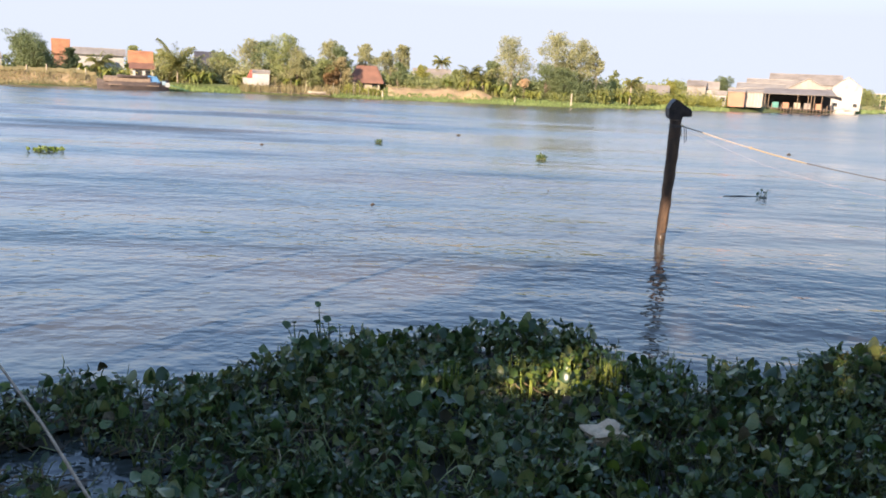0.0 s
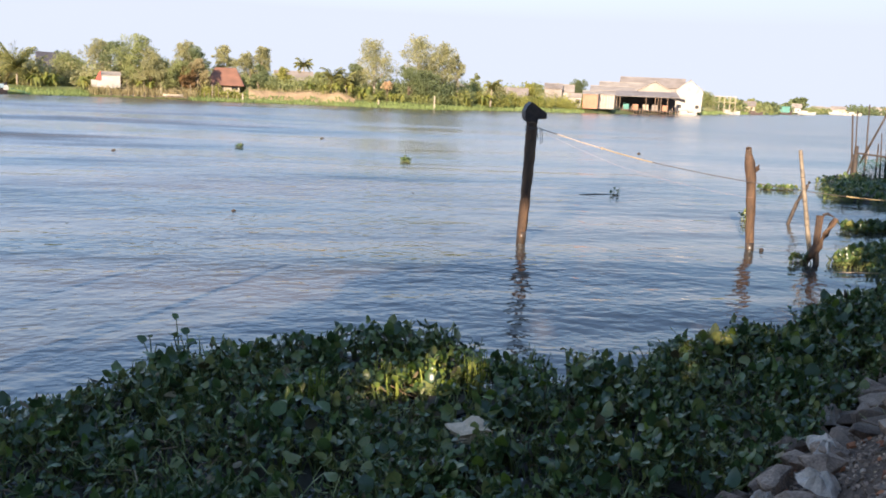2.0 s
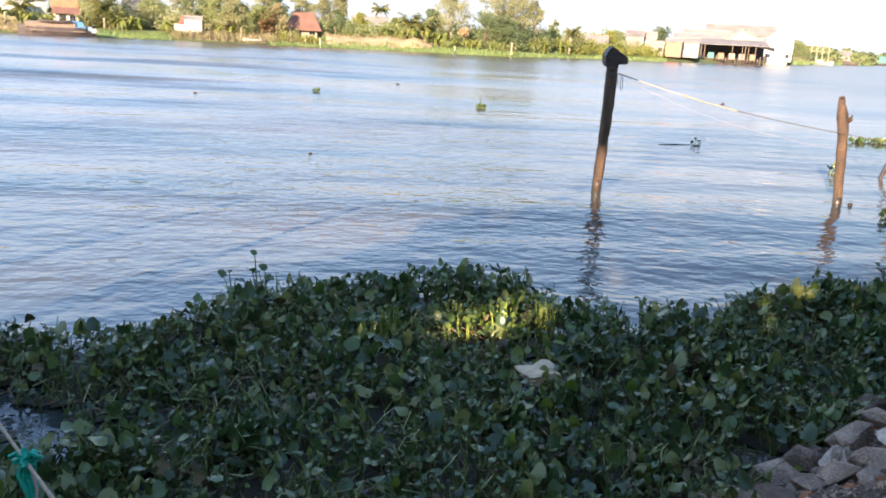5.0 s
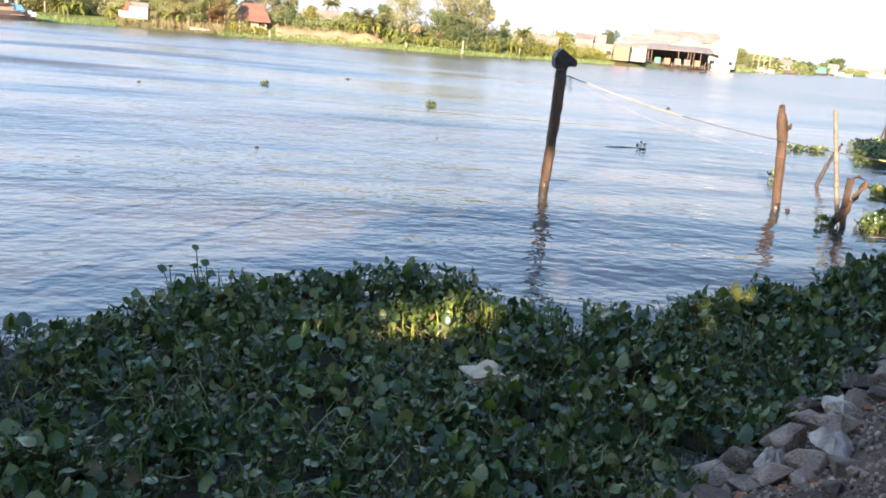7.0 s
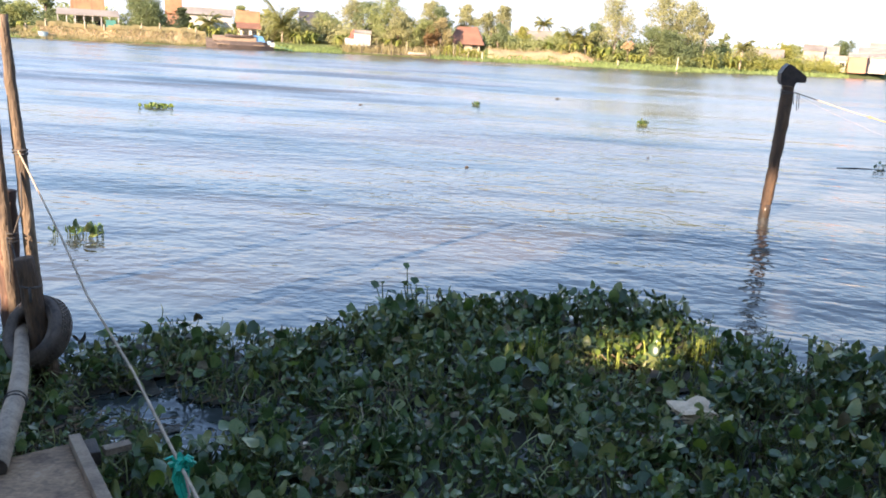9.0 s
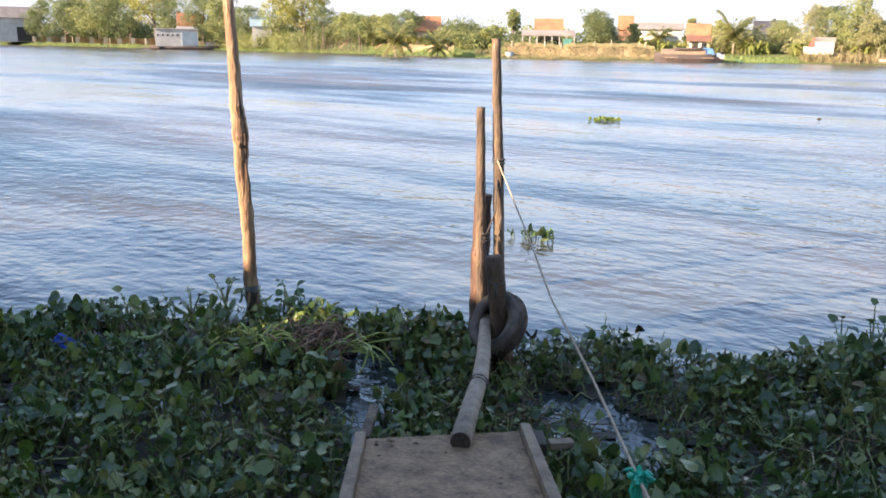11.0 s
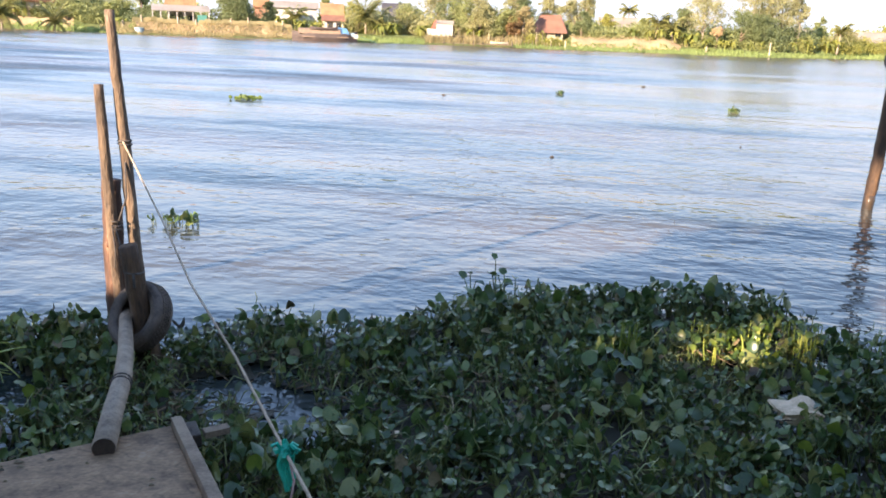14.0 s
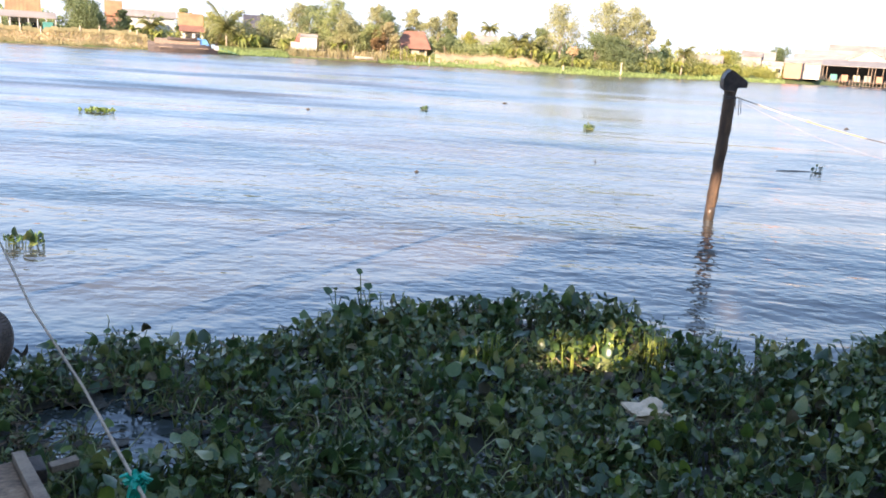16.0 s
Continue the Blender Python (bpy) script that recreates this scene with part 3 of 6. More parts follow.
    for k in range(54):
        cx, cy = ((-6.35, 4.98), (-6.45, 5.15), (-5.6, 5.5))[k % 3]
        stalk(fresh, cx + g.normal(0, 0.10), cy + g.normal(0, 0.10), g.uniform(0.22, 0.32), g.uniform(0.25, 0.5), g.uniform(-0.6, 1.2) + (3.1 if k % 4 == 0 else 0.0), g.normal(0, 0.6), g.uniform(0.04, 0.13), g.uniform(0.006, 0.010))
    tagged(part("heaped_stalks", fresh, STEM_YOUNG, root, "pale yellow-green heaped stalks", smooth=True), kind="stuff")
    for _ in range(6500):
        x0, y0 = spots[int(g.integers(len(spots)))]
        a, ln, z0 = g.uniform(0, 6.283), g.uniform(0.08, 0.28), g.uniform(0.07, 0.22) + max(0.0, land(x0, y0))
        live.tube([(x0, y0, z0), (x0 + ln * 0.5 * math.cos(a), y0 + ln * 0.5 * math.sin(a), z0 + g.uniform(0.02, 0.14)), (x0 + ln * math.cos(a + g.normal(0, 0.6)), y0 + ln * math.sin(a + 0.4), z0 + g.normal(0.05, 0.08))], [0.007, 0.006, 0.003], 3, cap=False)
    tagged(part("bent_stalks", live, STEM, root, "pale green bent stalks", smooth=True), kind="stuff")
    tagged(part("dead_stalks", dead, DEAD, root, "dry brown fallen stalks"), kind="stuff")
    # the matted roots just above the water
    b = Build()
    st = 0.11
    ids = {}
    for i in range(int(32 / st)):
        for j in range(int(7.2 / st)):
            s, w = -14 + i * st, -0.4 + j * st
            p = SHORE_P + SHORE_U * s - SHORE_N * w
            if in_mat(p.x, p.y, -0.14) and noise.noise((p.x * 2.1, p.y * 2.1, 9)) > -0.22:
                q = []
                for di, dj in ((0, 0), (0, 1), (1, 1), (1, 0)):
                    key = (i + di, j + dj)
                    if key not in ids:
                        c = SHORE_P + SHORE_U * (s + di * st) - SHORE_N * (w + dj * st)
                        ids[key] = len(b.v)
                        b.v.append((c.x + 0.05 * noise.noise((c.x * 9, c.y * 9, 0)), c.y + 0.05 * noise.noise((c.x * 9, c.y * 9, 5)), 0.022 + 0.03 * noise.noise((c.x * 5, c.y * 5, 1))))
                    q.append(ids[key])
                b.f.append(tuple(q))
    tagged(part("root_litter", b, DEBRIS, root, "dark sodden roots and litter", smooth=True), kind="stuff")


def hyacinth_plants():
    """Single plants that stand clear along the open edge of the mat."""
    g = random.Random(5)
    lm = Build().add([tuple(c * 0.105 for c in v) for v in LEAF_KINDS[1][0]], LEAF_KINDS[1][1])
    blades = [mesh("leaf", lm, LEAF, smooth=True), mesh("leaf", lm, LEAF_YOUNG, smooth=True)]

    def plant(x, y, h, leaves, young=0.1):
        root = thing("water_hyacinth", "single water hyacinth plant at the open edge of the mat", "aquatic plant", pose(x, y, 0.0), "hyacinths at the mat's edge")
        for i in range(leaves):
            a = 6.283 * i / leaves + g.uniform(-0.4, 0.4)
            hh, r = h * g.uniform(0.4, 1.1), g.uniform(0.05, 0.17)
            top = Vector((r * math.cos(a), r * math.sin(a), hh))
            b = Build().tube([(0, 0, -0.02), (top.x * 0.3, top.y * 0.3, hh * 0.45), top], [0.012, 0.010, 0.005], 5, cap=False)
            part("petiole", b, STEM, root, smooth=True)
            leaf = new("leaf", blades[g.random() < young])
            leaf.parent = root
            leaf.matrix_local = Matrix.Translation(top) @ Euler((g.uniform(-0.1, 0.9), g.uniform(-0.4, 0.4), a - 1.57)).to_matrix().to_4x4() @ Matrix.Scale(g.uniform(0.75, 1.15), 4)

    for k in range(78):
        s = -11.5 + k * 0.33 + g.uniform(-0.1, 0.1)
        w = mat_width(s) - g.uniform(-0.05, 0.3)
        p = SHORE_P + SHORE_U * s - SHORE_N * w
        plant(p.x, p.y, g.uniform(0.12, 0.32), g.choice((6, 7, 8)))
    # the tall stalks that stand above the rest
    for dx, dy, h in ((0, 0, 0.54), (0.12, -0.06, 0.45), (-0.3, 0.05, 0.42), (0.22, 0.05, 0.42), (0.05, -0.15, 0.36)):
        plant(-1.66 + dx, 9.04 + dy, h, 3, 0.0)
    # pale young shoots that stand in bunches
    for x, y, n, sp, h in ((-0.20, 7.74, 10, 0.13, 0.44), (0.62, 8.35, 6, 0.2, 0.40), (1.05, 8.2, 7, 0.2, 0.42), (1.50, 8.22, 9, 0.2, 0.46), (0.55, 7.85, 5, 0.14, 0.34), (2.1, 8.2, 4, 0.2, 0.38)):
        root = thing("young_shoots", "bunch of pale yellow-green hyacinth shoots in the mat", "aquatic plant", pose(x, y, 0.0), "young shoots in the mat")
        for i in range(n * 2):
            a, q, hh = g.uniform(0, 6.28), sp * math.sqrt(g.random()), h * g.uniform(0.6, 1.1)
            f = Vector((q * math.cos(a), q * math.sin(a), -0.02))
            tip = f + Vector((g.uniform(-0.07, 0.07), g.uniform(-0.07, 0.07), hh))
            part("shoot", Build().tube([f, f.lerp(tip, 0.5) + Vector((0.01, 0, 0)), tip], [0.011, 0.010, 0.004], 5, cap=False), STEM_YOUNG, root, smooth=True)
            leaf = new("leaf", blades[1])
            leaf.parent = root
            leaf.matrix_local = Matrix.Translation(tip) @ Euler((g.uniform(0.1, 1.1), g.uniform(-0.4, 0.4), g.uniform(0, 6.28))).to_matrix().to_4x4() @ Matrix.Scale(g.uniform(0.45, 0.8), 4)


# ---- near shore: posts, gangway, ropes ----
def bent_post(name, label, pts, radii, mat, foot_top=0.0, seg=14, knots=0, seed=1, group=""):
    """A round post through the given points, with a darker foot up to a given height, and knots."""
    r = random.Random(seed)
    root = thing(name, label, "post", pose(pts[0][0], pts[0][1], 0), group)
    base = Vector((pts[0][0], pts[0][1], 0))
    fine, rr = [], []
    for i in range(len(pts) - 1):
        a, c = Vector(pts[i]), Vector(pts[i + 1])
        for k in range(5):
            fine.append(a.lerp(c, k / 5) - base + Vector((r.uniform(-1, 1), r.uniform(-1, 1), 0)) * radii[i] * 0.06)
            rr.append((radii[i] + (radii[i + 1] - radii[i]) * k / 5) * r.uniform(0.95, 1.05))
    fine.append(Vector(pts[-1]) - base)
    rr.append(radii[-1])
    part("shaft", Build().tube(fine, rr, seg, 0.10, r), mat, root, smooth=True)
    # a slightly wider sleeve in a darker, glossier brown covers the foot
    if foot_top:
        low = [p for p in fine if p.z < foot_top]
        part("dark_foot", Build().tube(low, [q * 1.03 for q in rr[: len(low)]], seg, 0.05, r), POST_DARK, root, "darker foot of the post", smooth=True)
    for i in range(knots):
        p = fine[r.randrange(len(fine) // 3, len(fine) - 1)]
        a = r.uniform(0, 6.28)
        d = Vector((math.cos(a), math.sin(a), 0.3))
        q = rr[0]
        part("knot", Build().tube([p + d * q * 0.4, p + d * q * 0.9, p + d * q * 1.15], [q * 0.5, q * 0.36, q * 0.15], 7, 0.2, r), mat, root, smooth=True)
    return root


def rope(name, label, pts, radius, mat, sag=0.0, group="", n=10):
    """A rope through the given points, each stretch sagging."""
    out = []
    for i in range(len(pts) - 1):
        a, c = Vector(pts[i]), Vector(pts[i + 1])
        for k in range(n):
            t = k / n
            out.append(a.lerp(c, t) - Vector((0, 0, sag * 4 * t * (1 - t))))
    out.append(Vector(pts[-1]))
    return solo(name, Build().tube(out, radius, 6), mat, label, "rope", group, smooth=True)


def ring(b, c, axis, rad, tube, seg=18, side=6):
    axis = Vector(axis).normalized()
    u = axis.orthogonal().normalized()
    w = axis.cross(u)
    pts = [Vector(c) + (u * math.cos(6.2832 * i / seg) + w * math.sin(6.2832 * i / seg)) * rad for i in range(seg + 1)]
    b.tube(pts, tube, side, cap=False)
    return b


def river_posts():
    p1 = bent_post("mooring_post", "tall brown wooden mooring post standing in the river", [(4.46, 17.09, -0.9), (4.47, 17.08, 0.0), (4.49, 17.07, 0.7), (4.53, 17.07, 1.55), (4.54, 17.07, 2.4), (4.54, 17.07, 2.86)], [0.094, 0.098, 0.108, 0.115, 0.122, 0.12], POST, 0.34, seed=3)
    # a scrap of black rubber sheet folded over its head
    b = Build()
    out = [(-0.15, 2.74), (-0.155, 2.88), (-0.10, 3.00), (-0.02, 3.09), (0.06, 3.07), (0.19, 2.98), (0.31, 2.89), (0.35, 2.83), (0.345, 2.735), (0.15, 2.75), (0.13, 2.66), (-0.11, 2.66)]
    for dy in (-0.145, -0.125, 0.125, 0.145):
        q = 0.93 if abs(dy) > 0.14 else 0.97
        b.v += [((x - 0.02) * q + 0.06, dy, (z - 2.87) * q + 2.87 + 0.02 * math.sin(9 * x + 20 * dy)) for x, z in out]
    n = len(out)
    for k in range(3):
        b.f += [(k * n + i, k * n + (i + 1) % n, (k + 1) * n + (i + 1) % n, (k + 1) * n + i) for i in range(n)]
    b.f += [tuple(range(n)), tuple(reversed(range(3 * n, 4 * n)))]
    b.f = [tuple(reversed(f)) for f in b.f]
    part("head_wrap", b, BLACK, p1, "black rubber sheet folded over the post's head", bevel=0.006)
    part("wire_band", ring(Build(), (0.08, -0.02, 2.66), (0, 0, 1), 0.125, 0.010), GREYWOOD, p1, "pale wire band")
    kb = ring(Build(), (0.08, -0.02, 2.55), (0.1, 0, 1), 0.127, 0.014)
    ring(kb, (0.08, -0.02, 2.51), (-0.1, 0.1, 1), 0.127, 0.012)
    for dx, l in ((0.20, 0.22), (0.27, 0.34), (0.31, 0.30)):
        kb.tube([(dx, -0.06, 2.53), (dx + 0.01, -0.06, 2.53 - l * 0.5), (dx + 0.03, -0.06, 2.53 - l)], 0.007, 5)
    part("rope_lashing", kb, ROPE_DARK, p1, "dark rope lashing with hanging ends")
    p2 = bent_post("mooring_post", "knobbly brown wooden post standing in shallow water", [(9.80, 16.69, -0.8), (9.77, 16.71, 0.0), (9.71, 16.74, 0.85), (9.67, 16.78, 1.5), (9.60, 16.82, 1.95), (9.56, 16.84, 2.14), (9.54, 16.85, 2.31)], [0.09, 0.092, 0.10, 0.108, 0.112, 0.075, 0.06], POST, 0.2, seed=6, knots=3)
    part("stub", Build().tube([(-0.10, 0.1, 1.80), (-0.02, 0.08, 1.86), (0.0, 0.08, 1.93)], [0.08, 0.06, 0.03], 8, 0.2, rng), POST, p2, "broken branch stub")
    bent_post("leaning_stake", "short dark stake leaning out of the water", [(13.12, 20.65, -0.5), (13.26, 20.63, 0.05), (13.42, 20.6, 0.62), (13.72, 20.58, 1.22)], [0.055, 0.055, 0.055, 0.045], DARKWOOD, 0.0, 10, seed=8)
    f = thing("forked_stump", "forked brown tree stump standing at the edge of floating weeds", "stump", pose(10.38, 15.12, 0))
    part("trunk", Build().tube([(-0.34, 0.14, -0.4), (-0.24, 0.08, 0.0), (-0.12, 0.03, 0.22), (-0.01, 0.0, 0.42), (0.10, -0.03, 0.66), (0.19, -0.06, 0.86), (0.26, -0.09, 1.0)], [0.085, 0.09, 0.10, 0.095, 0.07, 0.062, 0.055], 12, 0.14, rng), POST, f, smooth=True)
    part("upright_arm", Build().tube([(-0.04, 0.01, 0.28), (-0.05, 0.02, 0.55), (-0.04, 0.03, 0.82), (-0.03, 0.04, 1.04)], [0.075, 0.07, 0.072, 0.08], 12, 0.14, rng), POST, f, smooth=True)
    part("root_leg", Build().tube([(0.0, -0.03, -0.5), (-0.02, -0.02, 0.0), (-0.05, 0, 0.3)], [0.06, 0.06, 0.06], 9, 0.14, rng), DARKWOOD, f, smooth=True)
    part("top_scrap", Build().tube([(0.02, 0.03, 1.05), (0.10, 0.0, 1.09), (0.22, -0.05, 1.03)], [0.03, 0.035, 0.012], 6, 0.3, rng), BLACK, f, "dark scrap caught on top")
    bm_ = Build()
    a, c = Vector((10.36, 15.32, 0.1)), Vector((9.96, 15.55, 2.36))
    pts, rr = [], []
    for i in range(22):
        pts.append(a.lerp(c, i / 21) - Vector((10.36, 15.32, 0)))
        rr.append((0.050 - 0.013 * i / 21) * (1.12 if i % 4 == 0 else 1.0))
    k = thing("bamboo_pole", "thin pale bamboo pole leaning against the forked stump", "pole", pose(10.36, 15.32, 0))
    part("culm", bm_.tube(pts, rr, 9), BAMBOO, k, smooth=True)
    for z, col in ((0.8, 0.0), (1.3, 0), (1.8, 0)):
        t = z / 2.36
        part("node_ring", ring(Build(), Vector((-0.40 * t, 0.23 * t, z)), c - a, 0.046, 0.008), DARKWOOD, k)
    st = thing("bamboo_stick", "short bamboo stick standing among the weeds", "stick", pose(11.90, 14.80, 0))
    part("culm", Build().tube([(0.03, -0.02, -0.3), (0, 0, 0.3), (-0.04, 0.05, 0.80)], [0.035, 0.033, 0.03], 8), BAMBOO, st, smooth=True)


def left_posts():
    lean = [0.05 - 0.03 * z for z in (-0.8, 0.05, 0.55, 0.95, 1.35, 1.75, 2.2, 2.45, 2.95, 3.58)]
    lp = bent_post("mooring_post", "tall pale peeling tree-trunk post at the weeds' edge", [(q[0] + 0.79 * k, q[1] + 0.62 * k, q[2]) for q, k in zip([(-7.50, 5.83, -0.8), (-7.50, 5.83, 0.05), (-7.53, 5.83, 0.55), (-7.50, 5.83, 0.95), (-7.485, 5.82, 1.35), (-7.52, 5.82, 1.75), (-7.48, 5.82, 2.2), (-7.515, 5.82, 2.45), (-7.50, 5.82, 2.95), (-7.51, 5.82, 3.58)], lean)], [0.082, 0.082, 0.080, 0.070, 0.074, 0.070, 0.086, 0.072, 0.062, 0.052], POST_PALE, 0.55, seed=12, knots=2)
    for z, h, a in ((2.15, 0.55, 0.15), (1.6, 0.5, -0.2), (2.45, 0.35, 0.6)):
        d = Vector((math.cos(a), -abs(math.sin(a)), 0))
        at = [Vector((-0.79 * 0.03 * (q + 0.8), -0.62 * 0.03 * (q + 0.8), q)) for q in (z - h / 2, z, z + h / 2)]
        part("loose_bark", Build().tube([d * 0.070 + at[0], d * 0.082 + at[1], d * 0.066 + at[2]], [0.012, 0.034, 0.01], 6, 0.3, rng), POST, lp, "strip of brown bark")
    bent_post("mooring_pole", "tall thin weathered pole behind the tyre", [(-4.717, 6.746, -0.788), (-4.749, 6.735, 0.651), (-4.77, 6.725, 1.354), (-4.791, 6.714, 2.037), (-4.812, 6.693, 2.625), (-4.833, 6.683, 3.171)], [0.058, 0.056, 0.053, 0.050, 0.046, 0.040], POST_TAN, seed=21, group="poles round the tyre")
    bent_post("mooring_pole", "thin brown pole lashed to a thick stump", [(-4.86, 6.59, -0.788), (-4.875, 6.585, 0.682), (-4.888, 6.58, 1.354), (-4.908, 6.58, 2.026), (-4.913, 6.57, 2.541)], [0.052, 0.050, 0.050, 0.045, 0.040], POST_TAN, seed=22, knots=6, group="poles round the tyre")
    bent_post("mooring_stump", "thick dark brown stump behind the tyre", [(-4.99, 6.714, -0.788), (-4.99, 6.725, 0.388), (-4.98, 6.725, 1.05), (-4.969, 6.735, 1.669)], [0.098, 0.096, 0.092, 0.088], POST_BARK, seed=23, knots=3, group="poles round the tyre")
    bent_post("mooring_stump", "thick brown stump standing through the tyre", [(-4.42, 6.36, -0.6), (-4.43, 6.35, 0.0), (-4.47, 6.31, 0.56), (-4.53, 6.26, 1.2)], [0.115, 0.11, 0.094, 0.078], POST, seed=24, group="poles round the tyre")
    b = Build()
    for z in (1.25, 1.28, 1.32):
        ring(b, (-4.862, 6.599, z), (0.15, 0.05 * z, 1), 0.052, 0.009)
        ring(b, (-4.977, 6.728, z + 0.01), (-0.1, 0.1, 1), 0.076, 0.009)
    ring(b, (-4.785, 6.71, 2.04), (0, 0, 1), 0.055, 0.011)
    ring(b, (-4.785, 6.71, 2.01), (0.1, 0, 1), 0.055, 0.010)
    b.tube([(-4.80, 6.56, 1.33), (-4.75, 6.62, 1.54), (-4.77, 6.67, 1.85)], 0.008, 5)
    b.tube([(-4.83, 6.5, 1.3), (-4.81, 6.49, 1.05), (-4.83, 6.5, 0.9)], 0.008, 5)
    solo("rope_lashing", b, ROPE_DARK, "dark old rope lashings round the poles", "rope", smooth=True)
    b = Build()
    ring(b, (-4.50, 6.285, 0.96), (0.06, 0.06, 1), 0.080, 0.010)
    b.tube([(-4.80, 6.5, 1.28), (-4.66, 6.36, 1.14), (-4.56, 6.23, 0.97)], 0.010, 6)
    b.tube([(-4.46, 6.21, 0.96), (-4.45, 6.20, 0.84)], 0.012, 6)
    solo("tie_rope", b, ROPE_DARK, "dark rope tied round the stump above the tyre", "rope", smooth=True)


def tyre():
    """An old car tyre hung round the stump; its axle looks to the viewer's left."""
    m = Matrix.Translation((-4.49, 6.32, 0.53)) @ Vector((-0.27, -0.82, 0.50)).to_track_quat("Z", "Y").to_matrix().to_4x4()
    root = thing("car_tyre", "worn black car tyre hung round a stump as a boat fender", "tyre", m)
    prof = [(0.180, -0.060), (0.198, -0.090), (0.245, -0.106), (0.280, -0.100), (0.303, -0.080), (0.312, -0.052), (0.312, 0.052), (0.303, 0.080), (0.280, 0.100), (0.245, 0.106), (0.198, 0.090), (0.180, 0.060), (0.200, 0.045), (0.285, 0.05), (0.285, -0.05), (0.200, -0.045)]
    b, n, seg = Build(), len(prof), 48
    for i in range(seg):
        a = 6.28318 * i / seg
        b.v += [(r * math.cos(a), r * math.sin(a) * 0.99, z) for r, z in prof]
    for i in range(seg):
        for j in range(n):
            b.f.append((i * n + j, ((i + 1) % seg) * n + j, ((i + 1) % seg) * n + (j + 1) % n, i * n + (j + 1) % n))
    part("casing", b, RUBBER, root, smooth=True)
    blk = mesh("tread_block", Build().box((0, 0, 0), (0.010, 0.022, 0.019)), RUBBER, 0.002)
    for i in range(56):
        for k, z in enumerate((-0.04, -0.0135, 0.0135, 0.04)):
            a = 6.28318 * (i + 0.5 * (k % 2)) / 56
            o = new("tread_block", blk)
            o.parent = root
            o.matrix_local = Matrix.Translation((0.315 * math.cos(a), 0.315 * math.sin(a), z)) @ Matrix.Rotation(a, 4, "Z")
    for z in (-0.102, 0.102):
        part("sidewall_rib", ring(Build(), (0, 0, z), (0, 0, 1), 0.262, 0.006, 40), RUBBER, root)


def gangway():
    z, t = 0.34, 0.035
    ang = math.atan2(GANG_W.y, GANG_W.x)
    root = thing("gangway", "narrow grey plywood gangway with raised side battens", "gangway", pose(GANG_A.x, GANG_A.y, 0, 0, 0, math.degrees(ang)))
    # local: x across, -y towards the shore; the deck rises a little to the bank
    L, slope = 3.4, 0.16
    rot = Euler((-math.atan(slope), 0, 0)).to_matrix()

    def at(x, y, dz):
        return (x, -y, z + y * slope + dz)

    cs = [(-0.56, 0.13), (0.56, -0.04), (0.56, L), (-0.56, L)]
    part("deck", Build().add([at(x, y, -t / 2) for x, y in cs] + [at(x, y, t / 2) for x, y in cs], [(0, 1, 2, 3), (7, 6, 5, 4), (4, 5, 1, 0), (5, 6, 2, 1), (6, 7, 3, 2), (7, 4, 0, 3)]), DECKWOOD, root, bevel=0.004)
    for sx in (-1, 1):
        skew = 0.13 if sx < 0 else -0.06
        part("batten", Build().box(at(sx * 0.60, L / 2 + skew / 2, 0.03), (0.075, L - skew, 0.10), rot), GREYWOOD, root, "raised wooden side batten", bevel=0.006)
        part("bearer", Build().box(at(sx * 0.42, L / 2, -0.08), (0.08, L, 0.10), rot), DARKWOOD, root, bevel=0.005)
    part("end_beam", Build().box(at(0.0, 0.06, -0.085), (1.3, 0.09, 0.09), Euler((0, 0, 0.15)).to_matrix()), DARKWOOD, root, "dark cross beam under the deck's end", bevel=0.006)
    part("beam_end", Build().box(at(0.86, 0.03, -0.06), (0.18, 0.08, 0.05), Euler((0, 0, 0.1)).to_matrix()), GREYWOOD, root, "sawn end of a cross beam", bevel=0.005)
    part("stub_plank", Build().box((-0.56, 0.20, z + 0.0), (0.075, 0.44, 0.05), Euler((0.10, 0.0, -0.12)).to_matrix()), POST_TAN, root, "split plank sticking out past the deck", bevel=0.006)
    part("side_block", Build().box(at(0.68, 0.10, -0.03), (0.10, 0.22, 0.10)), DARKWOOD, root, "dark wooden block", bevel=0.01)
    for sx, y in ((-0.5, 0.1), (0.5, 0.1), (-0.5, 1.7), (0.5, 1.7)):
        part("pile", Build().tube([at(sx, y, -1.5), at(sx, y, -0.06)], 0.06, 9, 0.1, rng), DARKWOOD, root, smooth=True)
    for i in range(26):
        x, y = (rng.uniform(-0.5, 0.5), rng.uniform(0.05, 2.2)) if i > 12 else (rng.uniform(-0.5, -0.2), rng.uniform(0.03, 0.3))
        q = rng.uniform(0.01, 0.028)
        part("dry_scrap", Build().add([at(x - q, y, 0.021), at(x, y - q * 0.5, 0.03), at(x + q, y + q * 0.3, 0.021), at(x, y + q * 0.7, 0.027)], [(0, 1, 2, 3)]), LEAF_BROWN, root, "dry leaf scrap on the deck")
    lg = thing("mooring_log", "grey round log lying from the gangway into the tyre", "log", pose(-3.52, 4.35, 0))
    pts = [(-3.50, 4.31, 0.452), (-3.72, 4.74, 0.468), (-3.95, 5.21, 0.48), (-4.20, 5.64, 0.49), (-4.47, 6.06, 0.50), (-4.70, 6.42, 0.51)]
    part("shaft", Build().tube([Vector(p) - Vector((-3.52, 4.35, 0)) for p in pts], [0.076, 0.073, 0.069, 0.063, 0.058, 0.055], 16, 0.05, rng), LOGWOOD, lg, smooth=True)
    ax = Vector(pts[0]) - Vector(pts[1])
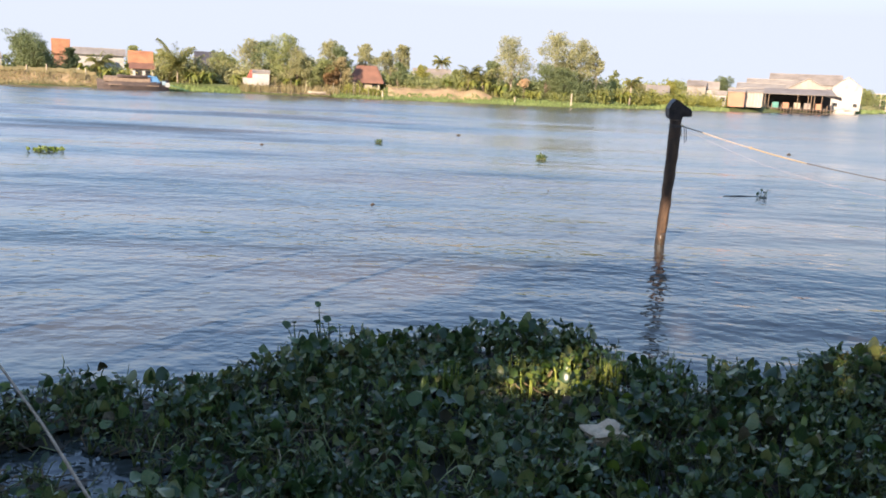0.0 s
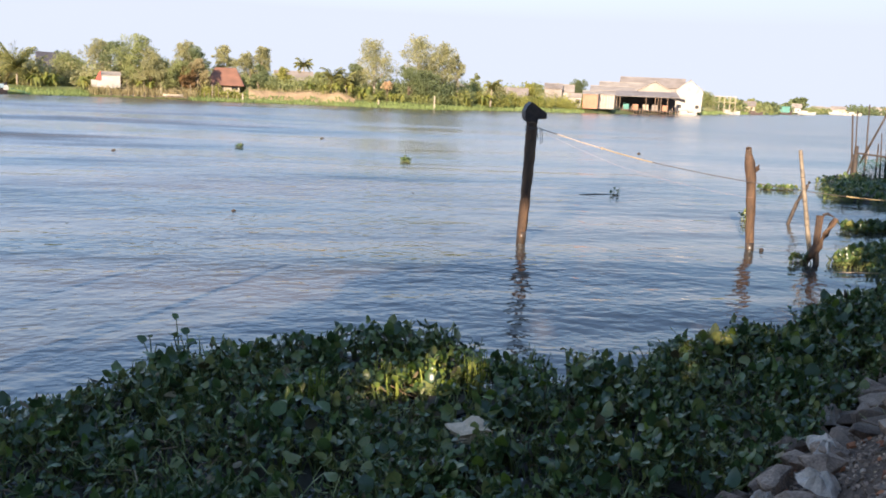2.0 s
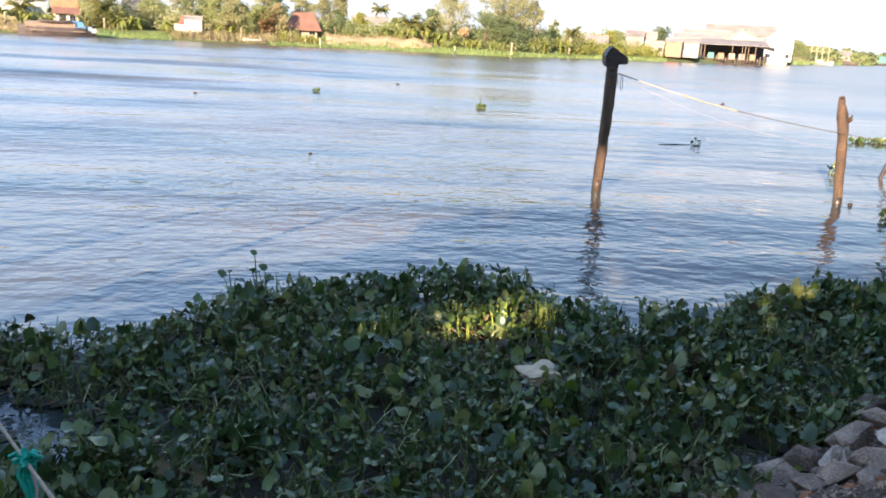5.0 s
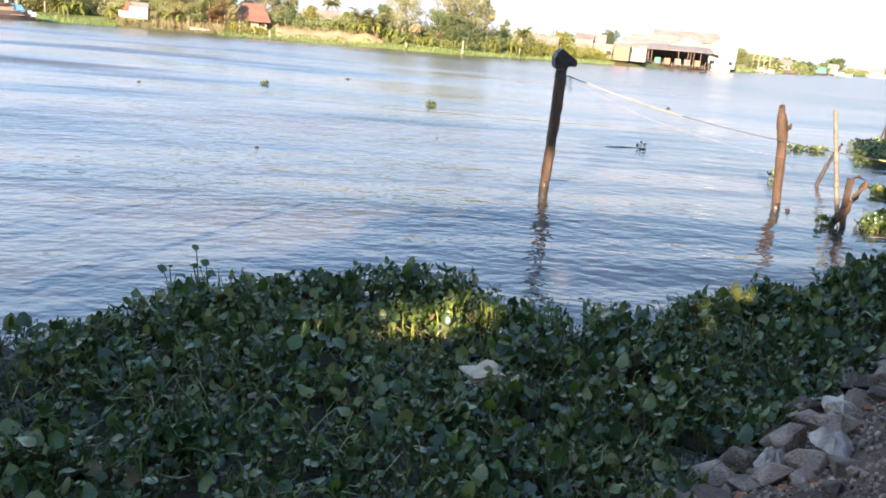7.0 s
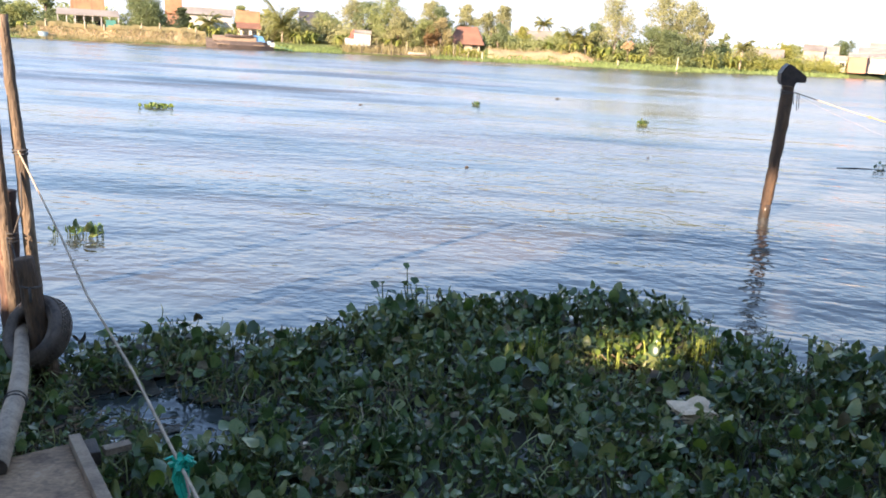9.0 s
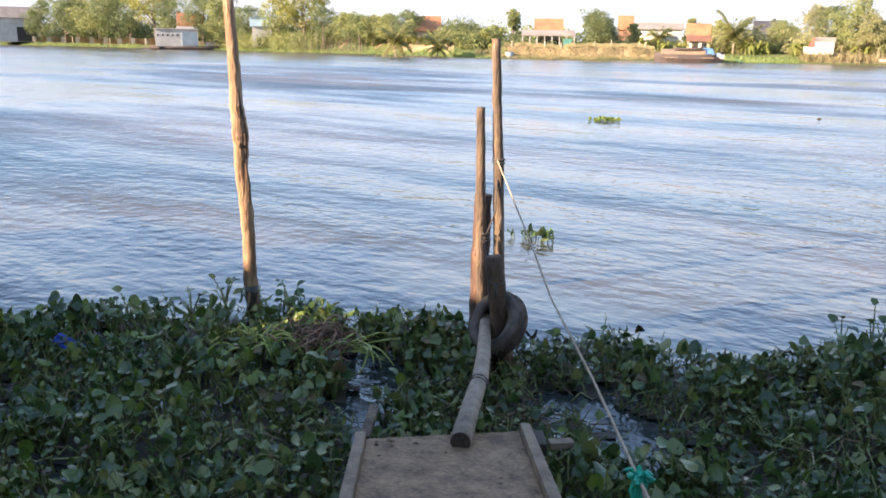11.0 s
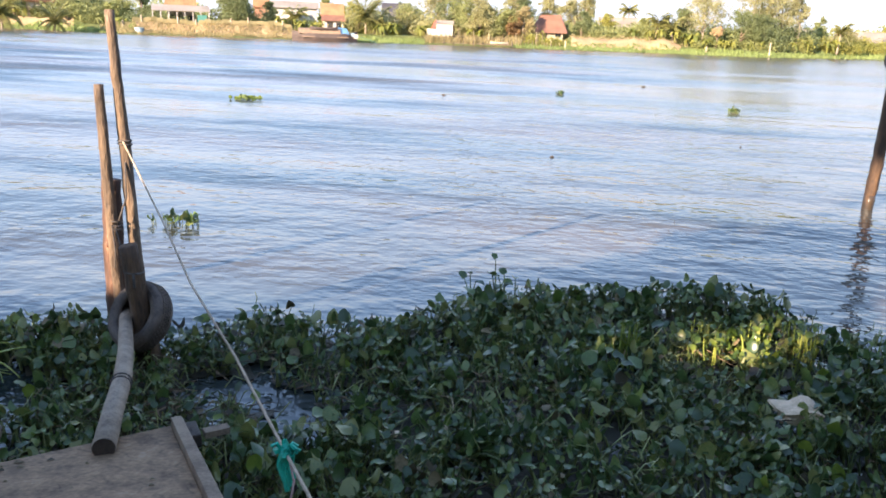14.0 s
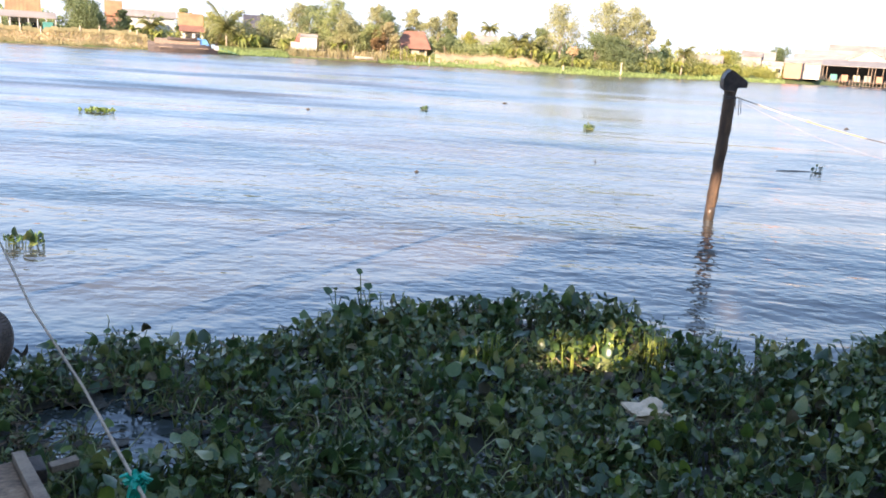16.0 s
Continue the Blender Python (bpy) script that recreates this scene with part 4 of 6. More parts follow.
    part("cut_end", Build().tube([Vector((0.02, -0.04, 0.452)), Vector((0.02, -0.04, 0.452)) + ax.normalized() * 0.006], 0.071, 16), DARKWOOD, lg, "dark weathered cut end")
    for k in (0, 1):
        c = Vector(pts[2]).lerp(Vector(pts[1]), 0.1 + 0.1 * k) - Vector((-3.52, 4.35, 0))
        part("rope_turn", ring(Build(), c, Vector(pts[1]) - Vector(pts[2]), 0.073, 0.007), ROPE_DARK, lg)


def ropes():
    pts = [(-4.77, 6.66, 2.04), (-3.64, 5.39, 1.67), (-3.03, 4.65, 1.51), (-2.30, 3.79, 1.44), (-1.65, 2.89, 1.49), (-1.20, 2.25, 1.56), (-0.95, 1.85, 1.62)]
    line = []
    for i in range(len(pts) - 1):
        line += [Vector(pts[i]).lerp(Vector(pts[i + 1]), k / 110) for k in range(110)]
    b = Build()
    for s in range(3):
        strand = []
        for i, p in enumerate(line):
            a = i * 0.9 + s * 2.094
            strand.append(p + Vector((0.788, 0.615, 0)) * 0.0043 * math.cos(a) + Vector((0, 0, 0.0043)) * math.sin(a))
        b.tube(strand, 0.0043, 4, cap=False)
    solo("mooring_rope", b, ROPE, "thin pale twisted mooring rope running to the shore", "rope", smooth=True)
    st = thing("mooring_stake", "short wooden stake driven into the bank", "stake", pose(-0.95, 1.83, 0))
    part("shaft", Build().tube([(0, 0, 0.6), (0, 0.01, 1.3), (0.01, 0.02, 1.72)], [0.035, 0.035, 0.03], 9, 0.1, rng), POST, st, smooth=True)
    c = Vector((-1.64, 2.875, 1.49))
    k = thing("green_cord_knot", "frayed green plastic cord knotted round the rope", "cord", Matrix.Translation(c) @ Matrix.Scale(1.2, 4))
    b = Build()
    for i in range(4):
        ring(b, (0.004 * i, -0.006 * i, -0.012 + 0.008 * i), (0.6, -0.75, 0.1 * (i - 1)), 0.016, 0.006, 12)
    part("knot", b, GREEN, k, smooth=True)
    for i in range(30):
        a = rng.uniform(-0.9, 0.9) + (3.14 if i % 2 else 0.0) - 0.6
        u = rng.uniform(0.02, 0.05)
        up = rng.uniform(0.0, 0.035)
        part("frayed_strand", Build().tube([(0, 0, -0.005), (u * 0.6 * math.cos(a), u * 0.6 * math.sin(a), up + 0.006), (u * math.cos(a), u * math.sin(a), up - 0.004)], [0.009, 0.009, 0.006], 5), GREEN, k)
    for dx, l in ((0.010, 0.12), (-0.012, 0.10), (0.022, 0.09), (0.0, 0.14)):
        part("hanging_tail", Build().tube([(dx, 0, 0), (dx - 0.012, 0.01, -l * 0.5), (dx + 0.005, 0.0, -l)], [0.011, 0.013, 0.009], 6), GREEN, k)
    part("pink_strand", Build().tube([(0.02, -0.02, 0), (0.04, -0.03, -0.08), (0.03, -0.05, -0.17)], 0.004, 5), ROPE_PINK, k)
    rope("line", "dark rope strung from post to post over the water", [(4.66, 17.0, 2.55), (5.1, 16.98, 2.43)], 0.010, ROPE_DARK, 0.005)
    rope("line", "pale stretch of the rope over the water", [(5.1, 16.98, 2.43), (6.13, 16.95, 2.16)], 0.009, ROPE, 0.01)
    rope("line", "yellowed stretch of the rope over the water", [(6.13, 16.95, 2.16), (7.30, 16.88, 1.90)], 0.012, ROPE_YELLOW, 0.01)
    rope("line", "dark rope strung from post to post over the water", [(7.30, 16.88, 1.90), (9.66, 16.66, 1.54), (11.81, 16.4, 1.31)], 0.009, ROPE_DARK, 0.02)
    rope("line", "yellowed stretch of the rope over the water", [(11.81, 16.4, 1.31), (13.4, 16.1, 1.25), (17.5, 14.8, 1.3)], 0.016, ROPE_YELLOW, 0.02)
    rope("line", "thin pink cord strung over the water", [(4.68, 16.98, 2.5), (6.42, 16.94, 1.83), (8.35, 16.9, 1.38), (9.7, 16.62, 1.2)], 0.002, ROPE_PINK, 0.02)
    rope("line", "pale rope lying low over the weeds", [(10.02, 14.13, 0.06), (11.66, 14.1, 0.04), (14.5, 13.9, 0.2)], 0.014, ROPE, 0.0)
    b = Build()
    ring(b, (6.13, 16.95, 2.16), (1, 0, -0.3), 0.022, 0.014, 10)
    solo("rope_knot", b, ROPE_YELLOW, "knot joining two ropes", "knot")


hyacinth_mat()
hyacinth_plants()
river_posts()
left_posts()
tyre()
gangway()
ropes()


# ---- far bank: plants ----
CARD_V = [(0, -0.52, 0), (0.34, 0.02, 0.08), (0.05, 0.52, -0.02), (-0.34, 0.10, 0.06)]
CARD_F = [(0, 1, 2, 3)]


def foliage(blobs, n, size, g):
    """Leaf clumps over a number of uneven lobes (x, y, z, radius, squash)."""
    bl = np.array(blobs, float)
    pick = g.choice(len(bl), n, p=bl[:, 3] ** 2 / (bl[:, 3] ** 2).sum())
    d = unit(g.normal(size=(n, 3)))
    q = bl[pick]
    rad = q[:, 3] * g.uniform(0.2, 1.15, n) ** 0.6
    o = q[:, :3] + d * rad[:, None] * np.stack([np.ones(n), np.ones(n), q[:, 4]], 1)
    x, y, z = axes_from(unit(d + 0.8 * g.normal(size=(n, 3))), g)
    return scatter(CARD_V, CARD_F, o, x, y, z, size * g.uniform(0.55, 1.3, n))


def limb(b, a, c, r0, r1, r, seg=6):
    a, c = Vector(a), Vector(c)
    mid = a.lerp(c, 0.5) + Vector((r.uniform(-1, 1), r.uniform(-1, 1), 0)) * (c - a).length * 0.08
    b.tube([a, mid, c], [r0, (r0 + r1) / 2, r1], seg, 0.15, r)


def tree(az, d, w, top, kind, seed, crown=0.75, base=None, leaf=0.23, dens=1.0, pale=False, label="", lobes=9):
    """A tree of crown width w with its top at the height top; crown: the share of its height in leaf."""
    r, g = random.Random(seed), np.random.default_rng(seed)
    if 60 < d < bank(az) + 4:
        far = (bank(az) + 4) / d
        d, w, top = d * far, w * far, 3.1 + (top - 3.1) * far * (1.25 if az < -46 else 1.0)
    p = polar(az, d)
    z0 = land(p.x, p.y) - 0.15 if base is None else base
    h = top - z0
    root = thing("tree", label or f"{kind} leafy tree on the far river bank", "tree", pose(p.x, p.y, z0), "trees on the far bank")
    low, cx = h * (1 - crown), w / 2
    blobs = []
    for i in range(lobes):
        t = (i + 0.5) / lobes
        z = low + (h - low) * (0.12 + 0.76 * t)
        prof = math.sin(math.pi * min(0.95, 0.22 + 0.68 * t)) ** 0.7
        a, q = r.uniform(0, 6.28), r.uniform(0.15, 0.75)
        rr = cx * r.uniform(0.42, 0.62) * (0.6 + 0.5 * prof)
        off = max(0.0, cx * 1.15 * prof - rr * 0.7) * q ** 0.5
        blobs.append((off * math.cos(a), off * math.sin(a), min(z, h - rr * 0.8), rr, r.uniform(0.7, 0.95)))
    blobs.append((0, 0, h - cx * 0.34, cx * 0.36, 0.9))
    main, blobs = blobs, []
    for bx, by, bz, rr, sq in main:
        blobs.append((bx, by, bz, rr * 0.74, sq))
        for _ in range(7):
            u = Vector((r.gauss(0, 1), r.gauss(0, 1), r.gauss(0.25, 0.8))).normalized() * rr * r.uniform(0.6, 0.95)
            blobs.append((bx + u.x, by + u.y, min(bz + u.z * sq, h - rr * 0.2), rr * r.uniform(0.22, 0.42), r.uniform(0.6, 1.0)))
    leaf *= max(1.0, w / 8)
    n = int(dens * 210 * sum(b[3] ** 2 for b in blobs) / (leaf / 0.42) ** 2 / 1.6)
    part("crown", foliage(blobs, max(200, min(n, 6800)), leaf, g), FOL[kind], root)
    b = Build()
    tr = 0.035 * h * (0.7 if pale else 1) * 0.55 + 0.06
    limb(b, (0, 0, -0.3), (r.uniform(-0.3, 0.3), 0, low + (h - low) * 0.45), tr, tr * 0.55, r, 8)
    for q in main[: 7]:
        limb(b, (0, 0, low * 0.8 + (q[2] - low) * 0.3), (q[0], q[1], q[2]), tr * 0.5, 0.03, r, 5)
    part("trunk", b, BARK_PALE if pale else BARK, root, smooth=True)
    return root


def coconut_palm(az, d, top, spread, seed, label="coconut palm with arching fronds on the far bank", low=0.0, fronds=30):
    r = random.Random(seed)
    p = polar(az, d)
    z0 = land(p.x, p.y) - 0.1
    root = thing("palm_tree", label, "palm tree", pose(p.x, p.y, z0), "palms on the far bank")
    h = (top - z0 - spread * 0.38) * (1 - low)
    reach = (top - z0 - h) / (spread * 0.38)
    lean = r.uniform(-0.6, 0.6)
    hub = Vector((lean, 0, h))
    part("trunk", Build().tube([(0, 0, -0.2), (lean * 0.3, 0, h * 0.5), hub], [0.2, 0.14, 0.12], 8, 0.1, r), BARK_PALE, root, smooth=True)
    for k in range(fronds):
        b = Build()
        a, up = 2.399 * k + r.uniform(-0.2, 0.2), (r.uniform(-0.35, 1.0) if k % 2 else r.uniform(0.8, 1.5)) * reach ** 0.35
        out = Vector((math.cos(a), math.sin(a), 0))
        side = Vector((-out.y, out.x, 0))
        ln = spread * 0.5 * r.uniform(0.85, 1.15)
        n = 9
        spine = [hub + out * ln * (i / n) + Vector((0, 0, ln * (up * (i / n) * 1.2 - 0.95 * (i / n) ** 2))) for i in range(n + 1)]
        b.tube(spine, [0.05] + [0.03] * (n - 1) + [0.01], 4, cap=False)
        for i in range(1, n + 1):
            for s in (-1, 1):
                for j in (0.0, 0.33, 0.66):
                    q = spine[i - 1].lerp(spine[i], j)
                    w = ln * 0.26 * (1 - 0.6 * abs(i / n - 0.45))
                    tip = q + side * s * w + out * w * 0.5 + Vector((0, 0, -w * r.uniform(0.35, 0.9)))
                    b.add([q - out * 0.09, q + out * 0.09, tip], [(0, 1, 2)])
        part("frond", b, FOL["straw" if up < -0.2 else "palm"], root)


def banana(az, d, top, n, width, seed, kind="banana", label="clump of banana plants with broad torn leaves"):
    r = random.Random(seed)
    p = polar(az, d)
    z0 = land(p.x, p.y) - 0.1
    root = thing("banana_clump", label, "banana plants", facing(az, d, z0), "banana clumps on the far bank")
    h = top - z0
    for k in range(n):
        b = Build()
        x0, y0, hh = r.uniform(-width / 2, width / 2), r.uniform(-1, 1), h * r.uniform(0.6, 0.8)
        b.tube([(x0, y0, -0.1), (x0, y0, hh * 0.6)], [0.14, 0.09], 6)
        for i in range(7):
            a, up = r.uniform(0, 6.28), r.uniform(0.5, 1.5)
            out, ln = Vector((math.cos(a), math.sin(a), 0)), hh * r.uniform(0.45, 0.7)
            side = Vector((-out.y, out.x, 0.15))
            pts = [Vector((x0, y0, hh * 0.55)) + out * ln * t * 0.75 + Vector((0, 0, ln * (up * t - 1.15 * t * t))) for t in (0, 0.2, 0.45, 0.7, 0.9, 1.05)]
            ws = [0.06, 0.26, 0.34, 0.3, 0.2, 0.02]
            vs = []
            for q, w in zip(pts, ws):
                vs += [q - side * w * hh / 3.5 - Vector((0, 0, 0.06)), q, q + side * w * hh / 3.5 - Vector((0, 0, 0.06))]
            fs = []
            for j in range(5):
                fs += [(3 * j, 3 * j + 1, 3 * j + 4, 3 * j + 3), (3 * j + 1, 3 * j + 2, 3 * j + 5, 3 * j + 4)]
            b.add(vs, fs)
        part("banana_plant", b, FOL[kind], root)


def shrubs(name, label, a0, a1, back, depth, height, kind, n, size, seed):
    """A belt of undergrowth along the far bank."""
    g = np.random.default_rng(seed)
    blobs = []
    for _ in range(int(n * 1.4)):
        az = g.uniform(a0, a1)
        p = polar(az, bank(az) + back + g.uniform(0, depth))
        r = height * g.uniform(0.26, 0.6)
        blobs.append((p.x, p.y, land(p.x, p.y) + r * 0.5, r, g.uniform(0.8, 1.3)))
    cnt = int(sum(b[3] ** 2 for b in blobs) * 85 / (size / 0.4) ** 2)
    solo(name, foliage(blobs, min(cnt, 36000), size, g), FOL[kind], label, "shrubs", kind="stuff")


BLADE_V = [(-0.5, 0, 0), (0.5, 0, 0), (0.3, 0.02, 0.6), (-0.15, 0.12, 1.0)]
BLADE_F = [(0, 1, 2, 3)]


def weeds(name, label, a0, a1, u0, u1, height, width, kind, n, seed):
    """Upright blades and floating weed on a stretch of the far bank."""
    g = np.random.default_rng(seed)
    o, s = [], []
    for _ in range(n):
        az = g.uniform(a0, a1)
        u = g.uniform(u0, u1) + 0.7 * noise.noise((az * 1.7, 0.2, seed))
        p = polar(az, bank(az) + u)
        o.append((p.x, p.y, max(0.0, land(p.x, p.y)) - 0.03))
        s.append(height * g.uniform(0.5, 1.3))
    o, s = np.array(o), np.array(s)
    a = g.uniform(0, 6.283, n)
    x = np.stack([np.cos(a), np.sin(a), 0 * a], 1) * width / height
    y = np.stack([-np.sin(a), np.cos(a), 0 * a], 1)
    z = unit(np.stack([g.normal(0, 0.3, n), g.normal(0, 0.3, n), np.ones(n)], 1))
    solo(name, scatter(BLADE_V, BLADE_F, o, x, y, z, s), FOL[kind], label, "weeds", kind="stuff")


# ---- far bank: buildings and boats ----
def slab(pts, t):
    """A sheet through four corners with thickness t."""
    pts = [Vector(p) for p in pts]
    nrm = (pts[1] - pts[0]).cross(pts[3] - pts[0]).normalized() * t
    return Build().add(pts + [p + nrm for p in pts], [(3, 2, 1, 0), (4, 5, 6, 7), (0, 1, 5, 4), (1, 2, 6, 5), (2, 3, 7, 6), (3, 0, 4, 7)])


def opening(root, kind, x, z, w, h, y, frame_mat=None):
    """A door or window with its frame, set 4 cm proud of a wall whose face lies at y."""
    f = part(kind, Build().box((x, y - 0.03, z), (w + 0.16, 0.06, h + 0.16)), frame_mat or DARKWOOD, root, bevel=0.0)
    if kind == "window":
        for s in (-1, 1):
            part("pane", Build().box((x + s * w / 4, y - 0.065, z), (w / 2 - 0.05, 0.02, h)), GLASS, f)
    else:
        part("door_leaf", Build().box((x, y - 0.065, z - 0.04), (w, 0.03, h + 0.04)), DARK, f)


def house(az, d, w, depth, eave, ridge, label, wall=CREAM, roof=TILE, turn=0.0, base=None, over=0.5, gable_front=False, windows=2, door=True, name="house", stilts=0.0, ridges=9, hip=0.0):
    if d < bank(az) + 4:
        far = (bank(az) + 4) / d
        d, w, depth, eave, ridge = d * far, w * far, depth * far, 3.1 + (eave - 3.1) * far, 3.1 + (ridge - 3.1) * far
    p = polar(az, d)
    z0 = (land(p.x, p.y) - 0.1 if base is None else base)
    root = thing(name, label, "house", facing(az, d, z0, turn), "buildings on the far bank")
    e, r = eave - z0, ridge - z0
    x, y = w / 2, depth / 2
    b = Build().box((0, 0, (e + stilts) / 2), (w, depth, e - stilts))
    if gable_front:
        b.add([(-x, -y, e), (x, -y, e), (0, -y, r - 0.05), (-x, y, e), (x, y, e), (0, y, r - 0.05)], [(0, 1, 2), (5, 4, 3)])
    else:
        b.add([(-x, -y, e), (-x, y, e), (-x + hip, 0, r - 0.05), (x, -y, e), (x, y, e), (x - hip, 0, r - 0.05)], [(2, 1, 0), (3, 4, 5)])
    part("wall", b, wall, root)
    k = over * (r - e) / (x if gable_front else y)
    for s in (-1, 1):
        if gable_front:
            c = [(s * (x + over), -y - over, e - k), (s * (x + over), y + over, e - k), (0, y + over, r), (0, -y - over, r)]
        else:
            c = [(-x - over, s * (y + over), e - k), (x + over, s * (y + over), e - k), (x + over - hip, 0, r), (-x - over + hip, 0, r)]
        if (s > 0) != gable_front:
            c.reverse()
        rp = part("roof", slab(c, 0.12), roof, root)
        n = ridges
        for i in range(n):
            t = (i + 0.5) / n
            a, q = Vector(c[0]).lerp(Vector(c[1]), t), Vector(c[3]).lerp(Vector(c[2]), t)
            up = (Vector(c[1]) - Vector(c[0])).cross(Vector(c[3]) - Vector(c[0])).normalized() * 0.14
            part("roof_rib", Build().tube([a + up, q + up], 0.03, 4), roof, rp)
    for sx in (-1, 1) if hip else ():
        c = [(sx * (x + over), -y - over, e - k), (sx * (x + over), y + over, e - k), (sx * (x + over - hip), 0.02, r), (sx * (x + over - hip), -0.02, r)]
        part("roof", slab(c if sx > 0 else c[::-1], 0.12), roof, root)
    part("ridge_cap", Build().tube([(0, -y - over, r + 0.1), (0, y + over, r + 0.1)] if gable_front else [(-x - over + hip, 0, r + 0.1), (x + over - hip, 0, r + 0.1)], 0.12, 6), roof, root)
    if door:
        opening(root, "door", -0.15 * w, stilts + 1.0, 0.9, 1.9, -y)
    for i in range(windows):
        opening(root, "window", (-0.33 + 0.66 * i / max(1, windows - 1)) * w if windows > 1 else 0.28 * w, stilts + min(1.6, (e - stilts) * 0.6), 0.9, 0.9, -y)
    for i in range(6 if stilts else 0):
        part("stilt", Build().tube([((i % 3 - 1) * x * 0.9, (-0.8 if i < 3 else 0.8) * y, -1.5), ((i % 3 - 1) * x * 0.9, (-0.8 if i < 3 else 0.8) * y, stilts)], 0.1, 6), DARKWOOD, root)
    return root


def loft(b, rows):
    """Skin through cross-sections of equal count."""
    n = len(rows[0])
    k = len(b.v)
    for r in rows:
        b.v += [tuple(p) for p in r]
    for i in range(len(rows) - 1):
        for j in range(n - 1):
            b.f.append((k + i * n + j, k + i * n + j + 1, k + (i + 1) * n + j + 1, k + (i + 1) * n + j))
    b.f += [tuple(k + j for j in range(n)), tuple(k + (len(rows) - 1) * n + j for j in reversed(range(n)))]
    return b


def hull(length, beam, free, draft, bow=0.5, stern=0.3):
    rows = []
    for i in range(13):
        t = i / 12
        w = beam / 2 * max(0.06, 1 - abs(2 * t - 1) ** 3)
        rise = bow * max(0, (t - 0.6) / 0.4) ** 2 + stern * max(0, (0.4 - t) / 0.4) ** 2
        x = (t - 0.5) * length
        rows.append([(x, -w, free + rise), (x, -w * 1.04, free * 0.5 + rise), (x, -w * 0.7, -draft * 0.5), (x, 0, -draft), (x, w * 0.7, -draft * 0.5), (x, w * 1.04, free * 0.5 + rise), (x, w, free + rise), (x, w * 0.9, free + rise - 0.12), (x, -w * 0.9, free + rise - 0.12), (x, -w, free + rise)])
    return loft(Build(), rows)


def boats():
    r = thing("cargo_boat", "weathered brown wooden cargo boat moored at the far bank", "boat", facing(-20.35, 141.5, 0, 4), "boats")
    part("hull", hull(10.8, 2.8, 1.25, 0.6, 0.5, 0.35), HULL, r, smooth=False)
    part("rub_rail", Build().box((0, -1.34, 0.72), (7.6, 0.10, 0.14)), GREYWOOD, r, bevel=0.03)
    rows = []
    for i in range(7):
        x = -4.4 + i * 1.15
        rows.append([(x, 1.15 * math.cos(a), 1.2 + 0.9 * math.sin(a)) for a in np.linspace(math.pi, 0, 9)])
    part("cabin_roof", loft(Build(), rows), GREYWOOD, r, "curved grey plank cabin roof")
    part("small_skiff", hull(4.6, 0.9, 0.3, 0.15, 0.2, 0.2), HULL, r).location = (-0.2, -0.8, 1.95)
    part("tarpaulin", Build().add([(1.6, -1.1, 1.25), (4.0, -1.1, 1.25), (4.2, 1.1, 1.25), (1.6, 1.1, 1.25), (1.9, 0, 2.4), (3.6, 0, 2.2)], [(0, 1, 5, 4), (2, 3, 4, 5), (1, 2, 5), (3, 0, 4)]), TARP, r, "blue tarpaulin shelter")
    part("stern_deck", Build().box((4.3, 0, 1.2), (1.2, 1.4, 0.6)), CYAN, r, "pale blue stern box", bevel=0.05)
    part("engine_cover", Build().box((5.15, -0.3, 0.95), (0.7, 0.7, 0.7)), WHITE, r, "white engine cover", bevel=0.05)
    part("gangplank", slab([(5.3, -0.6, 1.0), (8.4, -0.5, 0.12), (8.4, -0.1, 0.12), (5.3, -0.2, 1.0)], 0.06), TEAL, r)
    # the houseboat
    r = thing("houseboat", "white and pale blue houseboat with a long low hull", "houseboat", facing(-53.55, 214.0, 0, 0) @ Matrix.Scale(1.38, 4), "boats")
    part("hull", hull(13.5, 3.4, 0.55, 0.5, 0.25, 0.25), HULL, r)
    cab = part("cabin", Build().box((-2.2, 0, 2.0), (7.0, 2.8, 2.9)), WHITE, r, bevel=0.03)
    part("cabin_roof", Build().box((-2.2, 0, 3.52), (7.6, 3.3, 0.14)), WHITE, r, bevel=0.02)
    part("roof_box", Build().box((-0.6, 0.2, 3.75), (3.0, 1.8, 0.4)), WHITE, r, bevel=0.05)
    part("front_panel", Build().box((0.0, -1.43, 1.9), (2.8, 0.05, 2.2)), CYAN, r, "pale blue panelled front")
    for i in range(5):
        part("window", Build().box((-5.2 + i * 0.8, -1.425, 2.45), (0.3, 0.05, 0.3)), GLASS, cab)
    for i in range(6):
        part("post", Build().box((-1.2 + i * 0.52, -1.5, 1.95), (0.09, 0.09, 2.5)), WHITE, r)
    part("mast", Build().tube([(2.0, 0, 0.5), (2.0, 0, 3.7)], 0.05, 6), GREYWOOD, r)
    part("deck_box", Build().box((3.6, 0.2, 0.95), (1.8, 1.4, 0.7)), CREAM, r, bevel=0.04)
    part("bow_rail", Build().box((4.4, -1.3, 0.95), (3.6, 0.06, 0.06)), WHITE, r)
    part("landing_raft", Build().box((-6.6, -0.6, 0.25), (3.0, 2.0, 0.2)), GREYWOOD, r, bevel=0.03)
